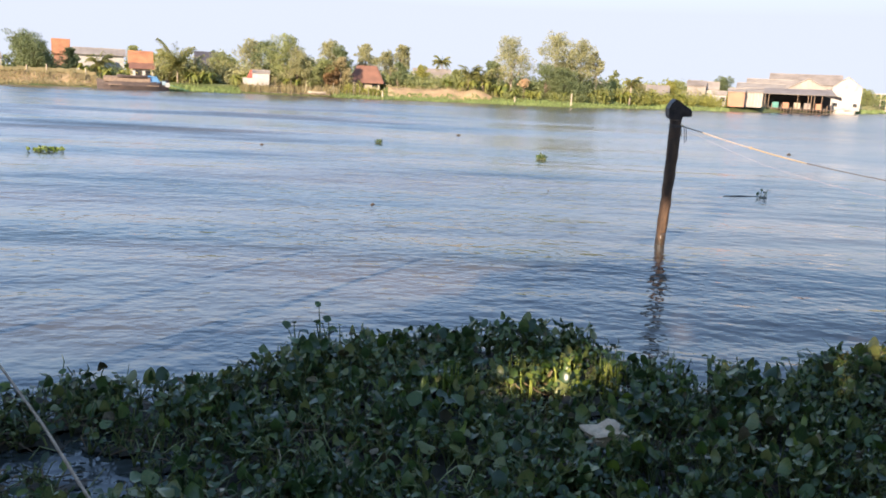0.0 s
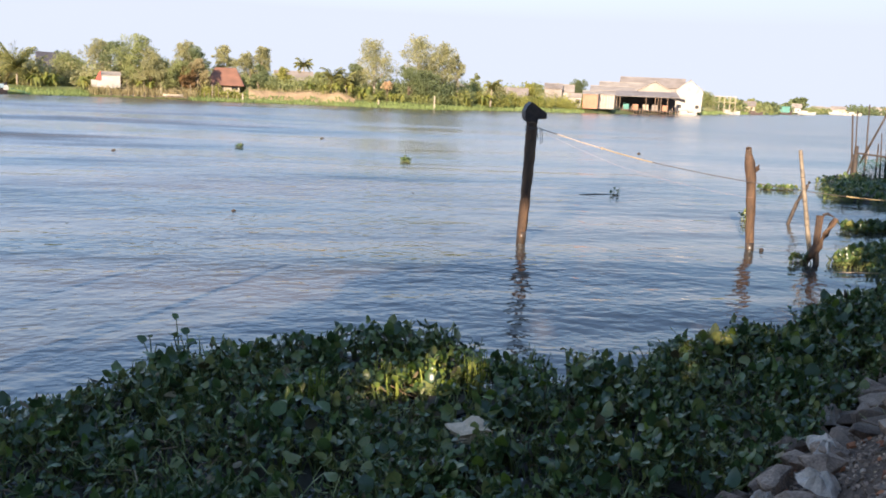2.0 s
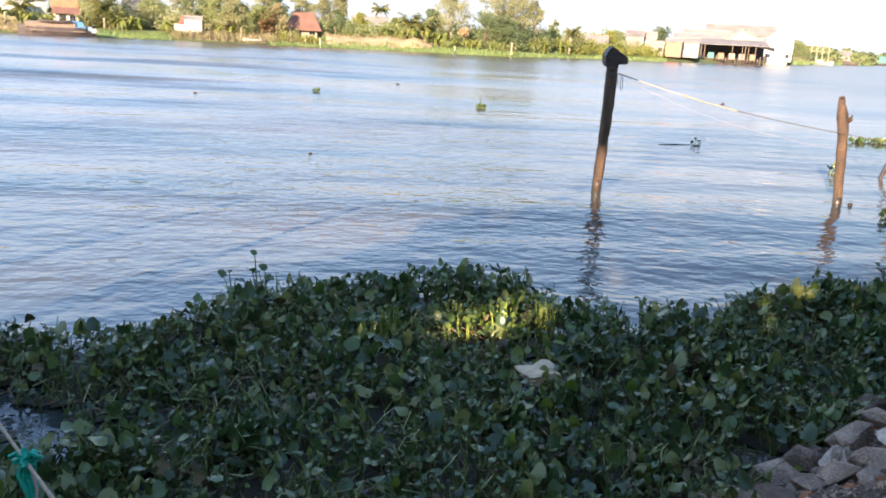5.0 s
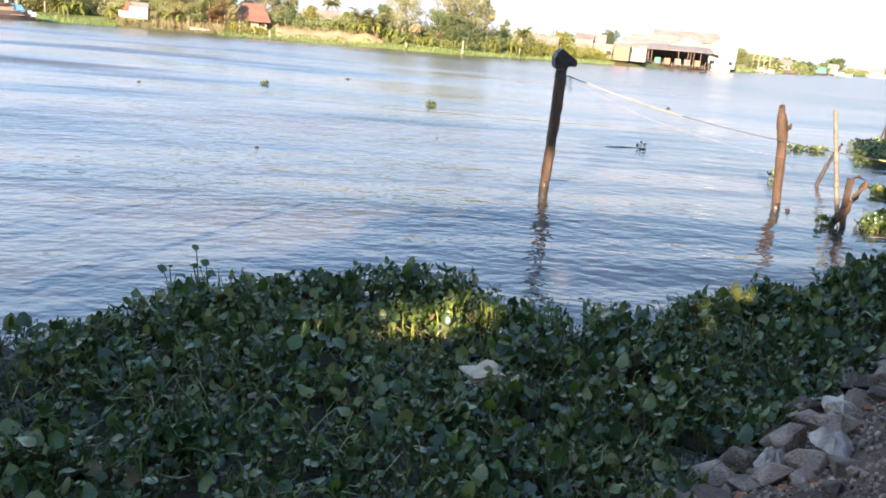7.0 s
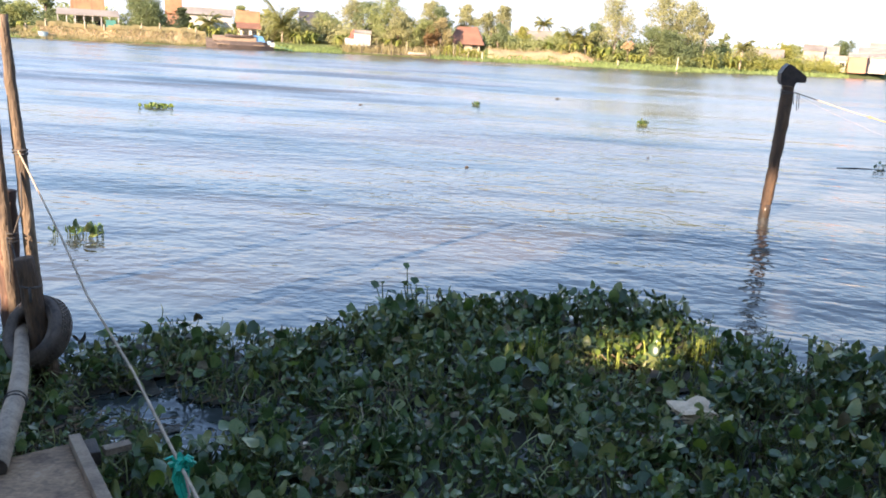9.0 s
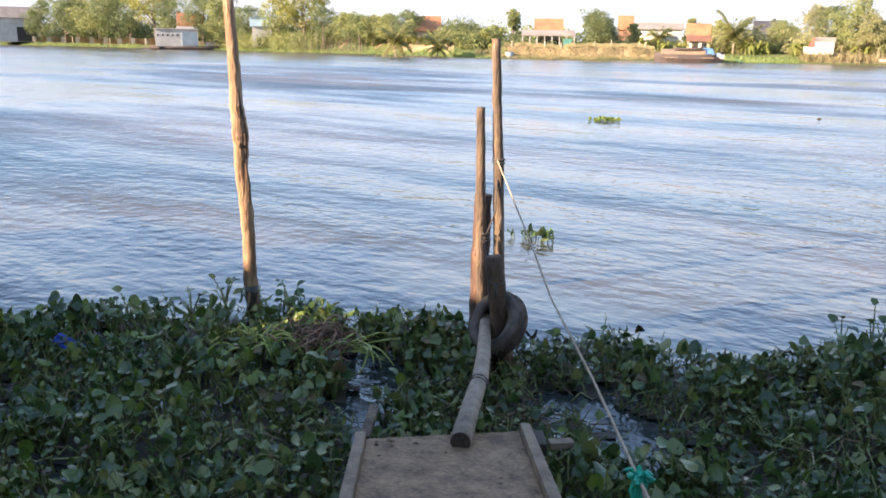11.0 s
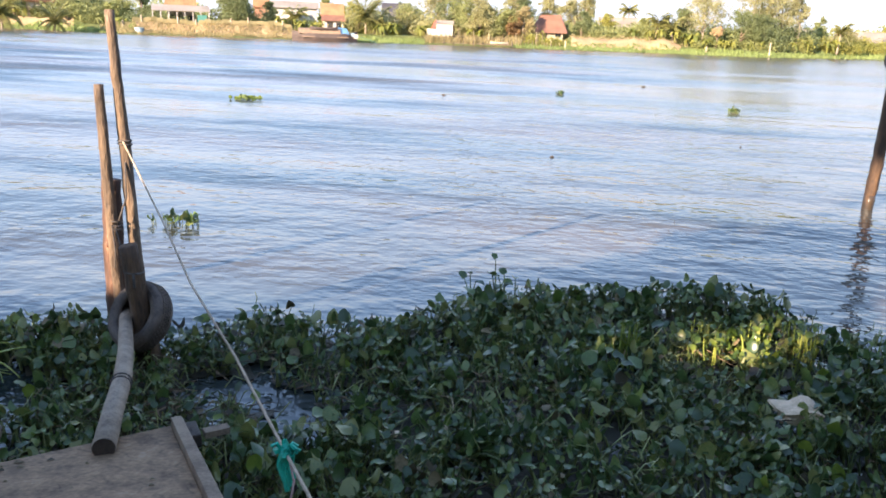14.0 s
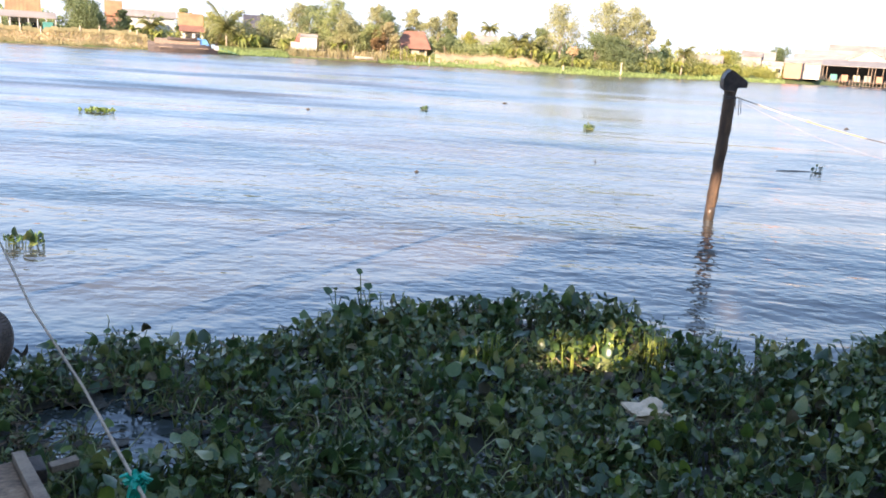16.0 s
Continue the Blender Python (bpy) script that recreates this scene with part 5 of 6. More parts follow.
    # small ones farther down the river
    for az, d, ln, top, m, lab in ((29.0, 352, 8.5, 1.1, WHITE, "white wooden boat moored by the far bank"), (26.3, 262, 6.0, 0.8, WHITE, "small white boat under the warehouse"), (30.6, 405, 7, 1.0, HULL, "brown wooden boat moored by the far bank"),
                                (33.7, 640, 12, 1.6, WHITE, "pale boat far down the river"), (35.5, 880, 16, 2.4, WHITE, "pale boat far down the river"), (40.2, 980, 18, 2.2, HULL, "dark boat far down the river"), (36.4, 900, 14, 2.0, WHITE, "pale boat far down the river")):
        r = thing("boat", lab, "boat", facing(az, d, 0, rng.uniform(-15, 15)), "boats")
        part("hull", hull(ln, ln * 0.24, top, 0.3, top * 0.5, top * 0.2), m, r)
        part("cabin", Build().box((-ln * 0.15, 0, top * 1.25), (ln * 0.35, ln * 0.16, top * 0.9)), m, r, bevel=0.05)
        part("cabin_roof", Build().box((-ln * 0.15, 0, top * 1.75), (ln * 0.4, ln * 0.19, 0.1)), GREYSHEET, r)
    r = thing("houseboat", "teal green houseboat on a dark hull far down the river", "houseboat", facing(32.0, 520, 0, 10), "boats")
    part("hull", hull(15, 4, 1.2, 0.5, 0.8, 0.4), HULL, r)
    part("cabin", Build().box((1.5, 0, 3.0), (9, 3.4, 3.4)), TEAL, r, bevel=0.05)
    part("cabin_roof", Build().box((1.5, 0, 4.8), (10, 4.2, 0.2)), TEAL, r)


def buildings():
    # the verandah house with an orange roof
    v = house(-29.6, 164.0, 4.8, 5, 5.0, 7.1, "low house with an orange tiled roof and open verandah", WHITE, TILE, over=0.4)
    z0 = v.matrix_world.translation.z
    part("verandah_roof", slab([(-5.0, -6.2, 4.0 - z0), (5.0, -6.2, 4.0 - z0), (5.0, -2.8, 5.0 - z0), (-5.0, -2.8, 5.0 - z0)], 0.12), SHEET, v, "pale sheet-metal verandah roof")
    for i in range(8):
        part("verandah_post", Build().box((-4.8 + i * 1.37, -6.0, (4.0 - z0) / 2), (0.16, 0.16, 4.0 - z0)), WHITE, v)
    part("green_shutter", Build().box((3.6, -6.1, (4.0 - z0) / 2 - 0.1), (1.6, 0.06, 2.0)), TEAL, v, "green shutter")
    part("verandah_floor", Build().box((0, -4.6, 0.15), (10.2, 3.4, 0.3)), CREAM, v)
    house(-24.5, 172, 2.6, 5, 5.6, 8.0, "house with a steep orange roof behind trees", RUST, TILE, over=0.3, windows=1)
    house(-22.3, 182, 9.0, 6, 5.8, 6.9, "long low white house behind banana plants", WHITE, SHEET, windows=3)
    h = house(-19.85, 160, 3.6, 4, 4.5, 6.3, "small house with a stepped red tiled roof", CREAM, TILE, over=0.35, windows=0, door=False)
    z0 = h.matrix_world.translation.z
    part("porch_roof", slab([(-2.0, -4.4, 3.3 - z0), (2.5, -4.4, 3.3 - z0), (2.3, -2.1, 4.35 - z0), (-2.0, -2.1, 4.35 - z0)], 0.12), TILE_OLD, h, "lower roof of old red tiles")
    part("porch_wall", Build().box((0.3, -3.0, (3.5 - z0) / 2), (3.4, 1.8, 3.5 - z0)), WHITE, h)
    opening(h, "door", -0.4, 1.0, 0.9, 1.9, -3.9)
    opening(h, "window", 1.2, 1.4, 0.8, 0.9, -3.9)
    house(-15.5, 176, 5.2, 5, 5.0, 7.2, "white house with a dark grey hipped roof", WHITE, SLATE, over=0.5)
    house(-37.8, 175, 4.6, 5, 5.2, 7.6, "house with an orange roof behind trees", CREAM, TILE, windows=1)
    house(-53.4, 156, 4.0, 4, 5.0, 7.0, "house with a red-orange roof behind the trees", CREAM, TILE, windows=1)
    wh = house(-63.4, 176, 7.4, 6, 6.2, 8.0, "white house with a dark open front", WHITE, GREYSHEET, windows=0, door=False)
    # a flat dark panel on the wall stands for the shaded opening
    part("front_shade", Build().box((1.6, -5.0, 2.2), (5.2, 0.12, 4.2)), DARK, wh, "dark panel painted as the shade of an open front")
    house(-48.9, 156, 3.4, 4, 5.2, 6.6, "small building with a pale blue roof behind the trees", WHITE, CYAN, windows=1)
    house(-5.1, 157.5, 5.2, 4.6, 3.4, 5.7, "house with a large old red tiled roof", CREAM, TILE_OLD, turn=-4, over=0.75, ridges=13, hip=1.5)
    house(-0.6, 195, 8, 6, 4.6, 6.4, "low pale house behind a garden", CREAM, GREYSHEET)
    # white hut with a red side
    h = house(-12.25, 148.5, 2.9, 3.0, 3.55, 3.95, "small white hut with red boards by the water", WHITE, SHEET, over=0.15, windows=0, door=False, stilts=0.3)
    part("lean_to", Build().box((-2.2, -0.2, 1.0), (1.8, 2.2, 1.2)), WHITE, h, "low whitewashed lean-to", bevel=0.03)
    part("red_side", slab([(-2.4, -1.4, 1.6), (-1.5, -1.55, 1.6), (-1.5, -1.55, 3.1), (-1.85, -1.45, 2.85)], 0.08), REDPAINT, h, "red boarded side wall")
    part("landing_stage", Build().box((2.2, -1.5, 0.35), (3.0, 1.4, 0.12)), DARKWOOD, h, bevel=0.02)
    # long low jetty of weathered boards beside the hut
    jt = thing("jetty", "long low jetty of weathered brown boards beside the hut", "jetty", facing(-9.9, 145.6, 0, 2), "landing stages")
    for i in range(28):
        part("board", Build().box((-6.2 + i * 0.44, 0, 0.42 + 0.03 * rng.uniform(-1, 1)), (0.40, 1.5, 0.07)), (GREYWOOD, DARKWOOD, BAMBOO)[i % 3], jt)
    for i in range(8):
        part("pile", Build().tube([(-6.0 + i * 1.7, -0.6, -1.2), (-6.0 + i * 1.7, -0.62, rng.uniform(0.5, 1.3))], 0.08, 6), DARKWOOD, jt)
    part("upturned_skiff", hull(3.2, 0.8, 0.25, 0.15, 0.1, 0.1), CREAM, jt, "pale small skiff laid on the boards").location = (3.6, 0.1, 0.62)
    # a pale blue tub among the weeds
    tb = thing("plastic_tub", "pale blue plastic tub at the far water's edge", "tub", facing(-32.2, bank(-32.2) + 0.3, 0.1))
    part("body", Build().tube([(0, 0, 0), (0, 0, 0.5), (0, 0, 0.95)], [0.62, 0.72, 0.78], 14), CYAN, tb)
    part("rim", ring(Build(), (0, 0, 0.95), (0, 0, 1), 0.78, 0.05, 16), CYAN, tb)
    # houses before the warehouse
    house(14.4, 203, 7.4, 6, 3.4, 5.1, "low white house with a grey sheet roof", WHITE, GREYSHEET, windows=2)
    house(11.2, 215, 5, 5, 4.0, 5.6, "small cream house behind shrubs", CREAM, SHEET, windows=1)
    house(17.3, 216, 4.4, 6, 5.6, 6.8, "house with grey upper walls and a flat roof", GREYSHEET, GREYSHEET, over=0.2)
    house(18.0, 218, 5.0, 6, 5.0, 6.7, "pale house beside the warehouse", WHITE, SHEET, over=0.3)
    house(18.75, 207, 3.3, 3, 3.7, 4.5, "small white hut near the warehouse", WHITE, SHEET, over=0.2, windows=1, door=False)
    # the warehouse by the water: sheds behind one another
    house(19.85, 210, 3.7, 6, 4.6, 5.3, "rust-red sheet-metal shed beside the warehouse", RUST, SHEET, over=0.2, windows=0, door=False, name="shed")
    w = house(20.9, 215, 4.0, 8, 4.7, 5.6, "white sheet-metal shed by the water", SHEET, SHEET, over=0.3, windows=0, door=False, name="shed")
    for i in range(6):
        part("wall_rib", Build().box((-1.8 + i * 0.72, -4.04, 2.0), (0.08, 0.06, 3.6)), WHITE, w)
    house(21.3, 246, 12.0, 12, 5.6, 7.3, "pale sheet-metal gabled warehouse shed", SHEET, SHEET, over=0.4, gable_front=False, windows=0, door=False, name="shed")
    house(24.1, 256, 13.0, 14, 5.8, 9.3, "pale gabled sheet-metal warehouse shed", SHEET, SHEET, over=0.4, gable_front=True, windows=0, door=False, name="shed")
    house(21.9, 262, 13.0, 12, 6.5, 8.9, "pale sheet-metal warehouse roof", SHEET, SHEET, over=0.4, windows=0, door=False, name="shed")
    house(23.9, 282, 20.0, 12, 8.3, 11.2, "long warehouse with a raised ridge vent", GREYSHEET, GREYSHEET, over=0.5, windows=0, door=False, name="warehouse")
    house(26.35, 280, 8.0, 18, 7.6, 10.7, "tall white gabled warehouse end", WHITE, SHEET, over=0.3, gable_front=True, windows=2, door=False, name="warehouse")
    s = thing("stilt_shed", "open dark shed on stilts over the water", "shed", facing(23.6, 232, 0, 6), "buildings on the far bank")
    part("roof", slab([(-8.6, -4.5, 4.6), (8.4, -4.5, 4.7), (8.4, 4.5, 6.2), (-8.6, 4.5, 6.0)], 0.12), GREYSHEET, s)
    part("back_wall", Build().box((0, 4.3, 3.2), (16.6, 0.15, 5.0)), DARK, s)
    part("floor", Build().box((0, 0.3, 1.05), (16.6, 8.2, 0.2)), DARKWOOD, s)
    for i in range(22):
        x = -8.2 + i * 0.78 + rng.uniform(-0.15, 0.15)
        part("stilt", Build().tube([(x, -4.2, -1.5), (x + rng.uniform(-0.1, 0.1), -4.2, rng.choice((1.4, 2.2, 4.6)))], 0.09, 6), GREYWOOD, s)
    for i, m in enumerate((TEAL, RUST, CREAM, GREYSHEET, RUST)):
        part("stacked_crate", Build().box((-5.5 + i * 2.6, -1.5 + (i % 2), 1.9), (1.5, 1.2, 1.5)), m, s, bevel=0.06)
    part("awning", slab([(6.0, -5.0, 4.4), (9.6, -5.0, 3.6), (9.6, -3.6, 4.4), (6.0, -3.6, 5.0)], 0.1), DARK, s, "dark torn awning")
    # bare frame of posts beside it
    fr = thing("post_frame", "bare frame of pale posts and beams by the water", "frame", facing(28.3, 340, 0.6, 0))
    for i in range(7):
        part("post", Build().box((-6 + i * 2, 0, 3.1), (0.22, 0.22, 6.2)), CREAM, fr)
    part("beam", Build().box((0, 0, 6.3), (12.6, 0.22, 0.25)), CREAM, fr)
    part("beam", Build().box((0, 0, 4.2), (12.6, 0.16, 0.16)), CREAM, fr)
    # far down the river
    for az, d, w, e, r_, m, rf in ((34.3, 930, 12, 5, 7.5, WHITE, SHEET), (34.9, 930, 16, 5, 7, WHITE, SHEET), (35.5, 960, 14, 6, 8.5, CREAM, GREYSHEET), (37.6, 1540, 22, 9, 13, WHITE, SHEET), (38.3, 1560, 26, 10, 13, WHITE, TILE), (30.0, 420, 8, 4, 6, CREAM, GREYSHEET), (32.9, 600, 9, 4.5, 7, WHITE, SHEET)):
        house(az, d, w, 8, e, r_, "pale building far down the river", m, rf, windows=2, name="distant_building")


def fences():
    r = random.Random(31)
    root = thing("garden_fence", "brown plank fence with pale posts along the far bank", "fence")
    for i in range(34):
        az = -63.5 + i * 0.27
        p = polar(az, bank(az) + 3.2)
        z = land(p.x, p.y)
        part("panel", Build().box((0, 0, 0), (bank(az) * 0.0046, 0.06, 1.7 * r.uniform(0.8, 1.15)), Euler((0, 0, -radians(az))).to_matrix()), FOL["brown"] if i % 3 else CREAM, root).location = (p.x, p.y, z + 0.75)
        if i % 8 == 3:
            part("post", Build().box((0, 0, 0.7), (0.2, 0.2, 2.1)), CREAM, root).location = (p.x, p.y - 0.1, z)
    root = thing("low_wall", "low straw-coloured fence below the verandah house", "fence")
    for i in range(30):
        az = -33.5 + i * 0.37
        p = polar(az, bank(az) + 4.2)
        z = land(p.x, p.y)
        part("panel", Build().box((0, 0, 0.35), (0.98, 0.08, 0.75), Euler((0, 0, -radians(az))).to_matrix()), FOL["straw"], root).location = (p.x, p.y, z)
        if i % 9 in (1, 4):
            part("post", Build().box((0, 0, 0.55), (0.16, 0.16, 1.0 + 0.4 * r.random())), CREAM, root).location = (p.x, p.y - 0.1, z)
    root = thing("stake_fence", "row of thin stakes standing at the water's edge", "fence")
    for i in range(42):
        az = -47.0 + i * 0.12 + r.uniform(-0.05, 0.05)
        p = polar(az, bank(az) + r.uniform(-0.8, 1.0))
        h = r.choice((1.6, 2.4, 3.2, 4.4))
        part("stake", Build().tube([(0, 0, -0.6), (r.uniform(-0.2, 0.2), 0, h)], 0.06, 5), BAMBOO, root).location = (p.x, p.y, 0.1)
    root = thing("stake_fence", "old stakes and boards by the small landing", "fence")
    for i in range(44):
        az = -11.2 + i * 0.16 + r.uniform(-0.1, 0.1)
        p = polar(az, bank(az) + r.uniform(0.2, 2.0))
        part("stake", Build().tube([(0, 0, -0.6), (r.uniform(-0.15, 0.15), 0, r.choice((0.8, 1.1, 1.5, 2.6)) * r.uniform(0.8, 1.1))], 0.045, 5), r.choice((CREAM, DARKWOOD, BAMBOO, BARK, BARK)), root).location = (p.x, p.y, land(p.x, p.y))
    for az, h, back in ((9.08, 2.5, -1.5), (-4.0, 1.5, 0.2), (5.2, 1.4, 0.8)):
        p = polar(az, bank(az) + back)
        o = thing("channel_marker", "pale concrete post standing at the far water's edge", "post", pose(p.x, p.y, 0))
        part("shaft", Build().box((0, 0, h / 2 - 0.4), (0.24, 0.24, h + 0.8)), CREAM, o, bevel=0.03)


def far_bank():
    # bearing, distance, crown width, top, kind, seed, share in leaf
    for az, d, w, top, kind, seed, crown in (
        (-60.9, 172, 10, 9.4, "dark", 1, 0.85), (-58.9, 164, 12, 10.6, "green", 2, 0.85), (-57.9, 170, 10, 10.4, "dark", 161, 0.9), (-54.6, 166, 9, 10.2, "dark", 162, 0.9), (-52.2, 164, 9, 9.4, "dark", 163, 0.9), (-62.2, 178, 8, 8.6, "dark", 164, 0.9), (-55.6, 158, 11, 13.0, "lime", 3, 0.82), (-53.0, 158, 8, 9, "dark", 4, 0.9), (-51.2, 154, 9, 9.6, "green", 5, 0.9), (-60.2, 174, 9, 9.8, "dark", 57, 0.92), (-57.2, 166, 8, 10.4, "dark", 58, 0.9), (-49.8, 158, 7, 8.0, "dark", 59, 0.92), (-47.9, 152, 8, 9.4, "green", 60, 0.9), (-44.9, 154, 7, 8.8, "dark", 74, 0.92), (-42.4, 158, 7, 7.6, "dark", 75, 0.92), (-40.4, 156, 6, 8.0, "green", 76, 0.9), (-35.2, 170, 8, 6.6, "dark", 77, 0.92), (-33.2, 172, 7, 6.4, "green", 78, 0.92),
        (-46.3, 148, 12, 11.4, "lime", 7, 0.75), (-43.3, 150, 8.0, 8.0, "green", 8, 0.85), (-41.5, 150, 7.5, 7.4, "green", 9, 0.8),
        (-39.2, 152, 7.0, 8.6, "dark", 10, 0.85), (-36.4, 160, 5.0, 5.0, "green", 11, 0.9), (-34.0, 165, 5.5, 5.4, "green", 12, 0.9)):
        tree(az, d, w, top, kind, seed, crown)
    for az, d, w, top, kind, seed, crown in (
        (-32.0, 178, 4.4, 9.8, "green", 13, 0.6), (-31.4, 170, 5.0, 5.2, "dark", 14, 0.9), (-26.3, 158, 8.6, 9.2, "dark", 15, 0.92), (-26.6, 160, 7.0, 8.4, "dark", 115, 0.95), (-25.7, 159, 6.0, 7.4, "dark", 116, 0.95), (-24.0, 160, 3.6, 6.6, "dark", 16, 0.9),
        (-21.9, 215, 4.5, 7.8, "dark", 18, 0.8), (-20.2, 185, 5.0, 8.2, "green", 19, 0.8), (-18.6, 178, 6.0, 7.6, "lime", 20, 0.8), (-15.2, 200, 4.5, 8.4, "dark", 21, 0.7), (-12.8, 168, 6.5, 10.3, "olive", 22, 0.6)):
        tree(az, d, w, top, kind, seed, crown)
    for az, d, w, top, kind, seed, crown in (
        (-11.7, 160, 6.5, 10.0, "dark", 23, 0.75), (-10.3, 155, 9.0, 11.0, "green", 24, 0.85), (-9.2, 153, 7.0, 6.8, "olive", 25, 0.9), (-7.7, 168, 6.5, 10.9, "olive", 26, 0.6), (-7.0, 165, 5.6, 10.0, "dark", 27, 0.7),
        (-6.9, 151, 5.0, 7.4, "straw", 28, 0.85), (-7.6, 152, 4.0, 6.0, "brown", 128, 0.85), (-9.9, 152, 6.0, 8.6, "olive", 129, 0.75), (-5.1, 178, 5.4, 10.9, "olive", 29, 0.6), (-3.6, 172, 6.4, 9.6, "olive", 30, 0.7), (-2.8, 172, 5.2, 11.0, "olive", 31, 0.6), (-2.9, 158, 3.6, 7.0, "dark", 32, 0.85),
        (-8.2, 152, 6.0, 7.0, "green", 33, 0.9), (-14.6, 165, 8.0, 7.4, "green", 34, 0.85)):
        tree(az, d, w, top, kind, seed, crown)
    for az, d, w, top, kind, seed, crown in (
        (-1.4, 165, 4.0, 6.8, "lime", 35, 0.85), (1.0, 168, 4.5, 6.4, "green", 36, 0.85), (3.4, 166, 5.6, 8.4, "dark", 37, 0.85), (7.2, 163, 8.0, 8.2, "dark", 40, 0.85), (8.6, 164, 7.0, 7.6, "dark", 140, 0.85), (11.6, 186, 6.0, 5.8, "green", 42, 0.9),
        (11.9, 208, 3.2, 8.6, "green", 43, 0.75), (13.4, 190, 4.5, 6.2, "olive", 44, 0.8), (15.6, 205, 5.0, 6.6, "lime", 45, 0.85), (16.2, 232, 6, 7.2, "green", 46, 0.8), (19.0, 225, 6.5, 8.6, "dark", 47, 0.7), (27.6, 330, 9, 8.6, "green", 48, 0.8)):
        tree(az, d, w, top, kind, seed, crown)
    # the tall pale-barked trees
    tree(4.85, 164, 9.4, 13.0, "olive", 50, 0.78, pale=True, label="tall pale-barked tree with thin olive foliage", lobes=13, leaf=0.24, dens=0.8)
    tree(7.9, 168, 9.6, 14.6, "olive", 52, 0.72, pale=True, label="tall spreading tree with thin olive foliage", lobes=15, leaf=0.25, dens=0.9)
    tree(9.5, 170, 8.6, 13.4, "olive", 53, 0.72, pale=True, label="tall spreading tree with thin olive foliage", lobes=14, leaf=0.25, dens=0.9)
    tree(10.5, 171, 4.0, 11.2, "olive", 54, 0.5, pale=True, label="slanting olive-leaved tree behind the bank", lobes=8, leaf=0.25, dens=0.8)
    tree(5.8, 160, 2.6, 5.0, "orange", 55, 0.45, label="small tree with orange blossom", leaf=0.26, dens=0.35)
    # trees down the river
    for i in range(22):
        az = 27.6 + i * 0.31
        tree(az, bank(az) + 24 + rng.uniform(0, 20), rng.uniform(7, 12), 4.2 + rng.uniform(0, 3.8), rng.choice(("green", "dark", "dark")), 200 + i, 0.9, leaf=0.9, dens=0.8, lobes=6)
    tree(33.1, 640, 15, 11.5, "dark", 240, 0.85, leaf=1.1, dens=1.4)
    tree(32.7, 640, 12, 8.5, "green", 241, 0.85, leaf=1.1, dens=1.2)
    coconut_palm(-40.0, 150, 8.4, 6.8, 61, "dense low-trunked coconut palm above the earth bank", 0.5, 42)
    coconut_palm(-37.2, 152, 6.4, 5.0, 62, "low palm with dry drooping fronds above the earth bank", 0.55, 34)
    coconut_palm(-17.6, 155, 9.6, 6.4, 63, "dense low-trunked coconut palm behind the moored boat", 0.5, 46)
    coconut_palm(-17.0, 156, 6.6, 5.6, 64, "low spreading palm behind the moored boat", 0.6, 34)
    coconut_palm(-22.3, 156, 5.6, 4.6, 65)
    coconut_palm(0.2, 196, 9.6, 4.2, 66, "small far palm with a round crown", 0.0, 44)
    coconut_palm(3.0, 162, 6.2, 4.5, 67)
    coconut_palm(1.9, 161, 6.8, 5.0, 68)
    coconut_palm(13.0, 178, 6.4, 4.0, 69)
    for az, back, top, n, w, seed in ((-23.0, 6, 5.2, 4, 4, 71), (-21.6, 6, 4.4, 5, 3, 72), (-16.4, 5, 4.6, 4, 4, 73), (-14.5, 4, 4.8, 5, 5, 74), (-13.2, 5, 5.0, 4, 4, 75), (0.9, 6, 5.6, 5, 5, 76), (2.6, 6, 6.0, 5, 5, 77), (4.0, 6, 5.4, 4, 4, 78),
                                  (12.4, 5, 5.0, 5, 6, 79), (14.6, 6, 4.8, 5, 6, 80), (16.0, 6, 5.0, 5, 6, 81), (-10.0, 4, 4.6, 4, 4, 82), (-33.0, 5, 4.2, 3, 4, 83), (-38.6, 5, 5.0, 4, 4, 84), (4.9, 4, 4.4, 4, 4, 85), (6.4, 4, 3.8, 4, 4, 86), (8.4, 4, 3.6, 3, 4, 87), (10.6, 4, 4.0, 5, 5, 88), (11.6, 4, 4.2, 4, 5, 89), (-16.0, 5, 4.8, 4, 5, 90), (13.6, 4, 3.8, 5, 5, 91)):
        banana(az, bank(az) + back, top, n, w, seed)
    shrubs("bank_shrubs", "olive green undergrowth along the far bank", -52, -45, 1.0, 4.5, 4.8, "green", 44, 0.29, 91)
    shrubs("bank_shrubs", "green undergrowth along the far bank", -45, -34, 6.0, 6, 3.8, "green", 46, 0.29, 92)
    shrubs("bank_shrubs", "dark undergrowth behind the gardens", -36, -21, 10, 14, 3.4, "dark", 50, 0.30, 93)
    shrubs("bank_shrubs", "sunlit undergrowth behind the moored boat", -21, -12.5, 8, 12, 2.7, "lime", 46, 0.30, 94)
    shrubs("bank_shrubs", "olive undergrowth beside the hut", -11.2, -5.8, 4.0, 6, 2.6, "olive", 34, 0.29, 95)
    shrubs("bank_shrubs", "bright undergrowth before the red-roofed house", -6.6, -3.8, 1.8, 2.0, 2.0, "lime", 22, 0.29, 126)
    shrubs("bank_shrubs", "green undergrowth behind the earth bank", -4.5, 8.0, 7, 10, 3.8, "green", 70, 0.30, 96)
    shrubs("bank_shrubs", "mixed undergrowth below the tall trees", 4.5, 11.5, 3.5, 6, 2.0, "green", 44, 0.29, 97)
    shrubs("bank_shrubs", "bright undergrowth towards the warehouse", 10.5, 19.2, 2.5, 10, 2.9, "lime", 66, 0.30, 98)
    shrubs("bank_shrubs", "green undergrowth down the river", 26.5, 31.5, 2, 12, 1.8, "olive", 60, 0.42, 99)
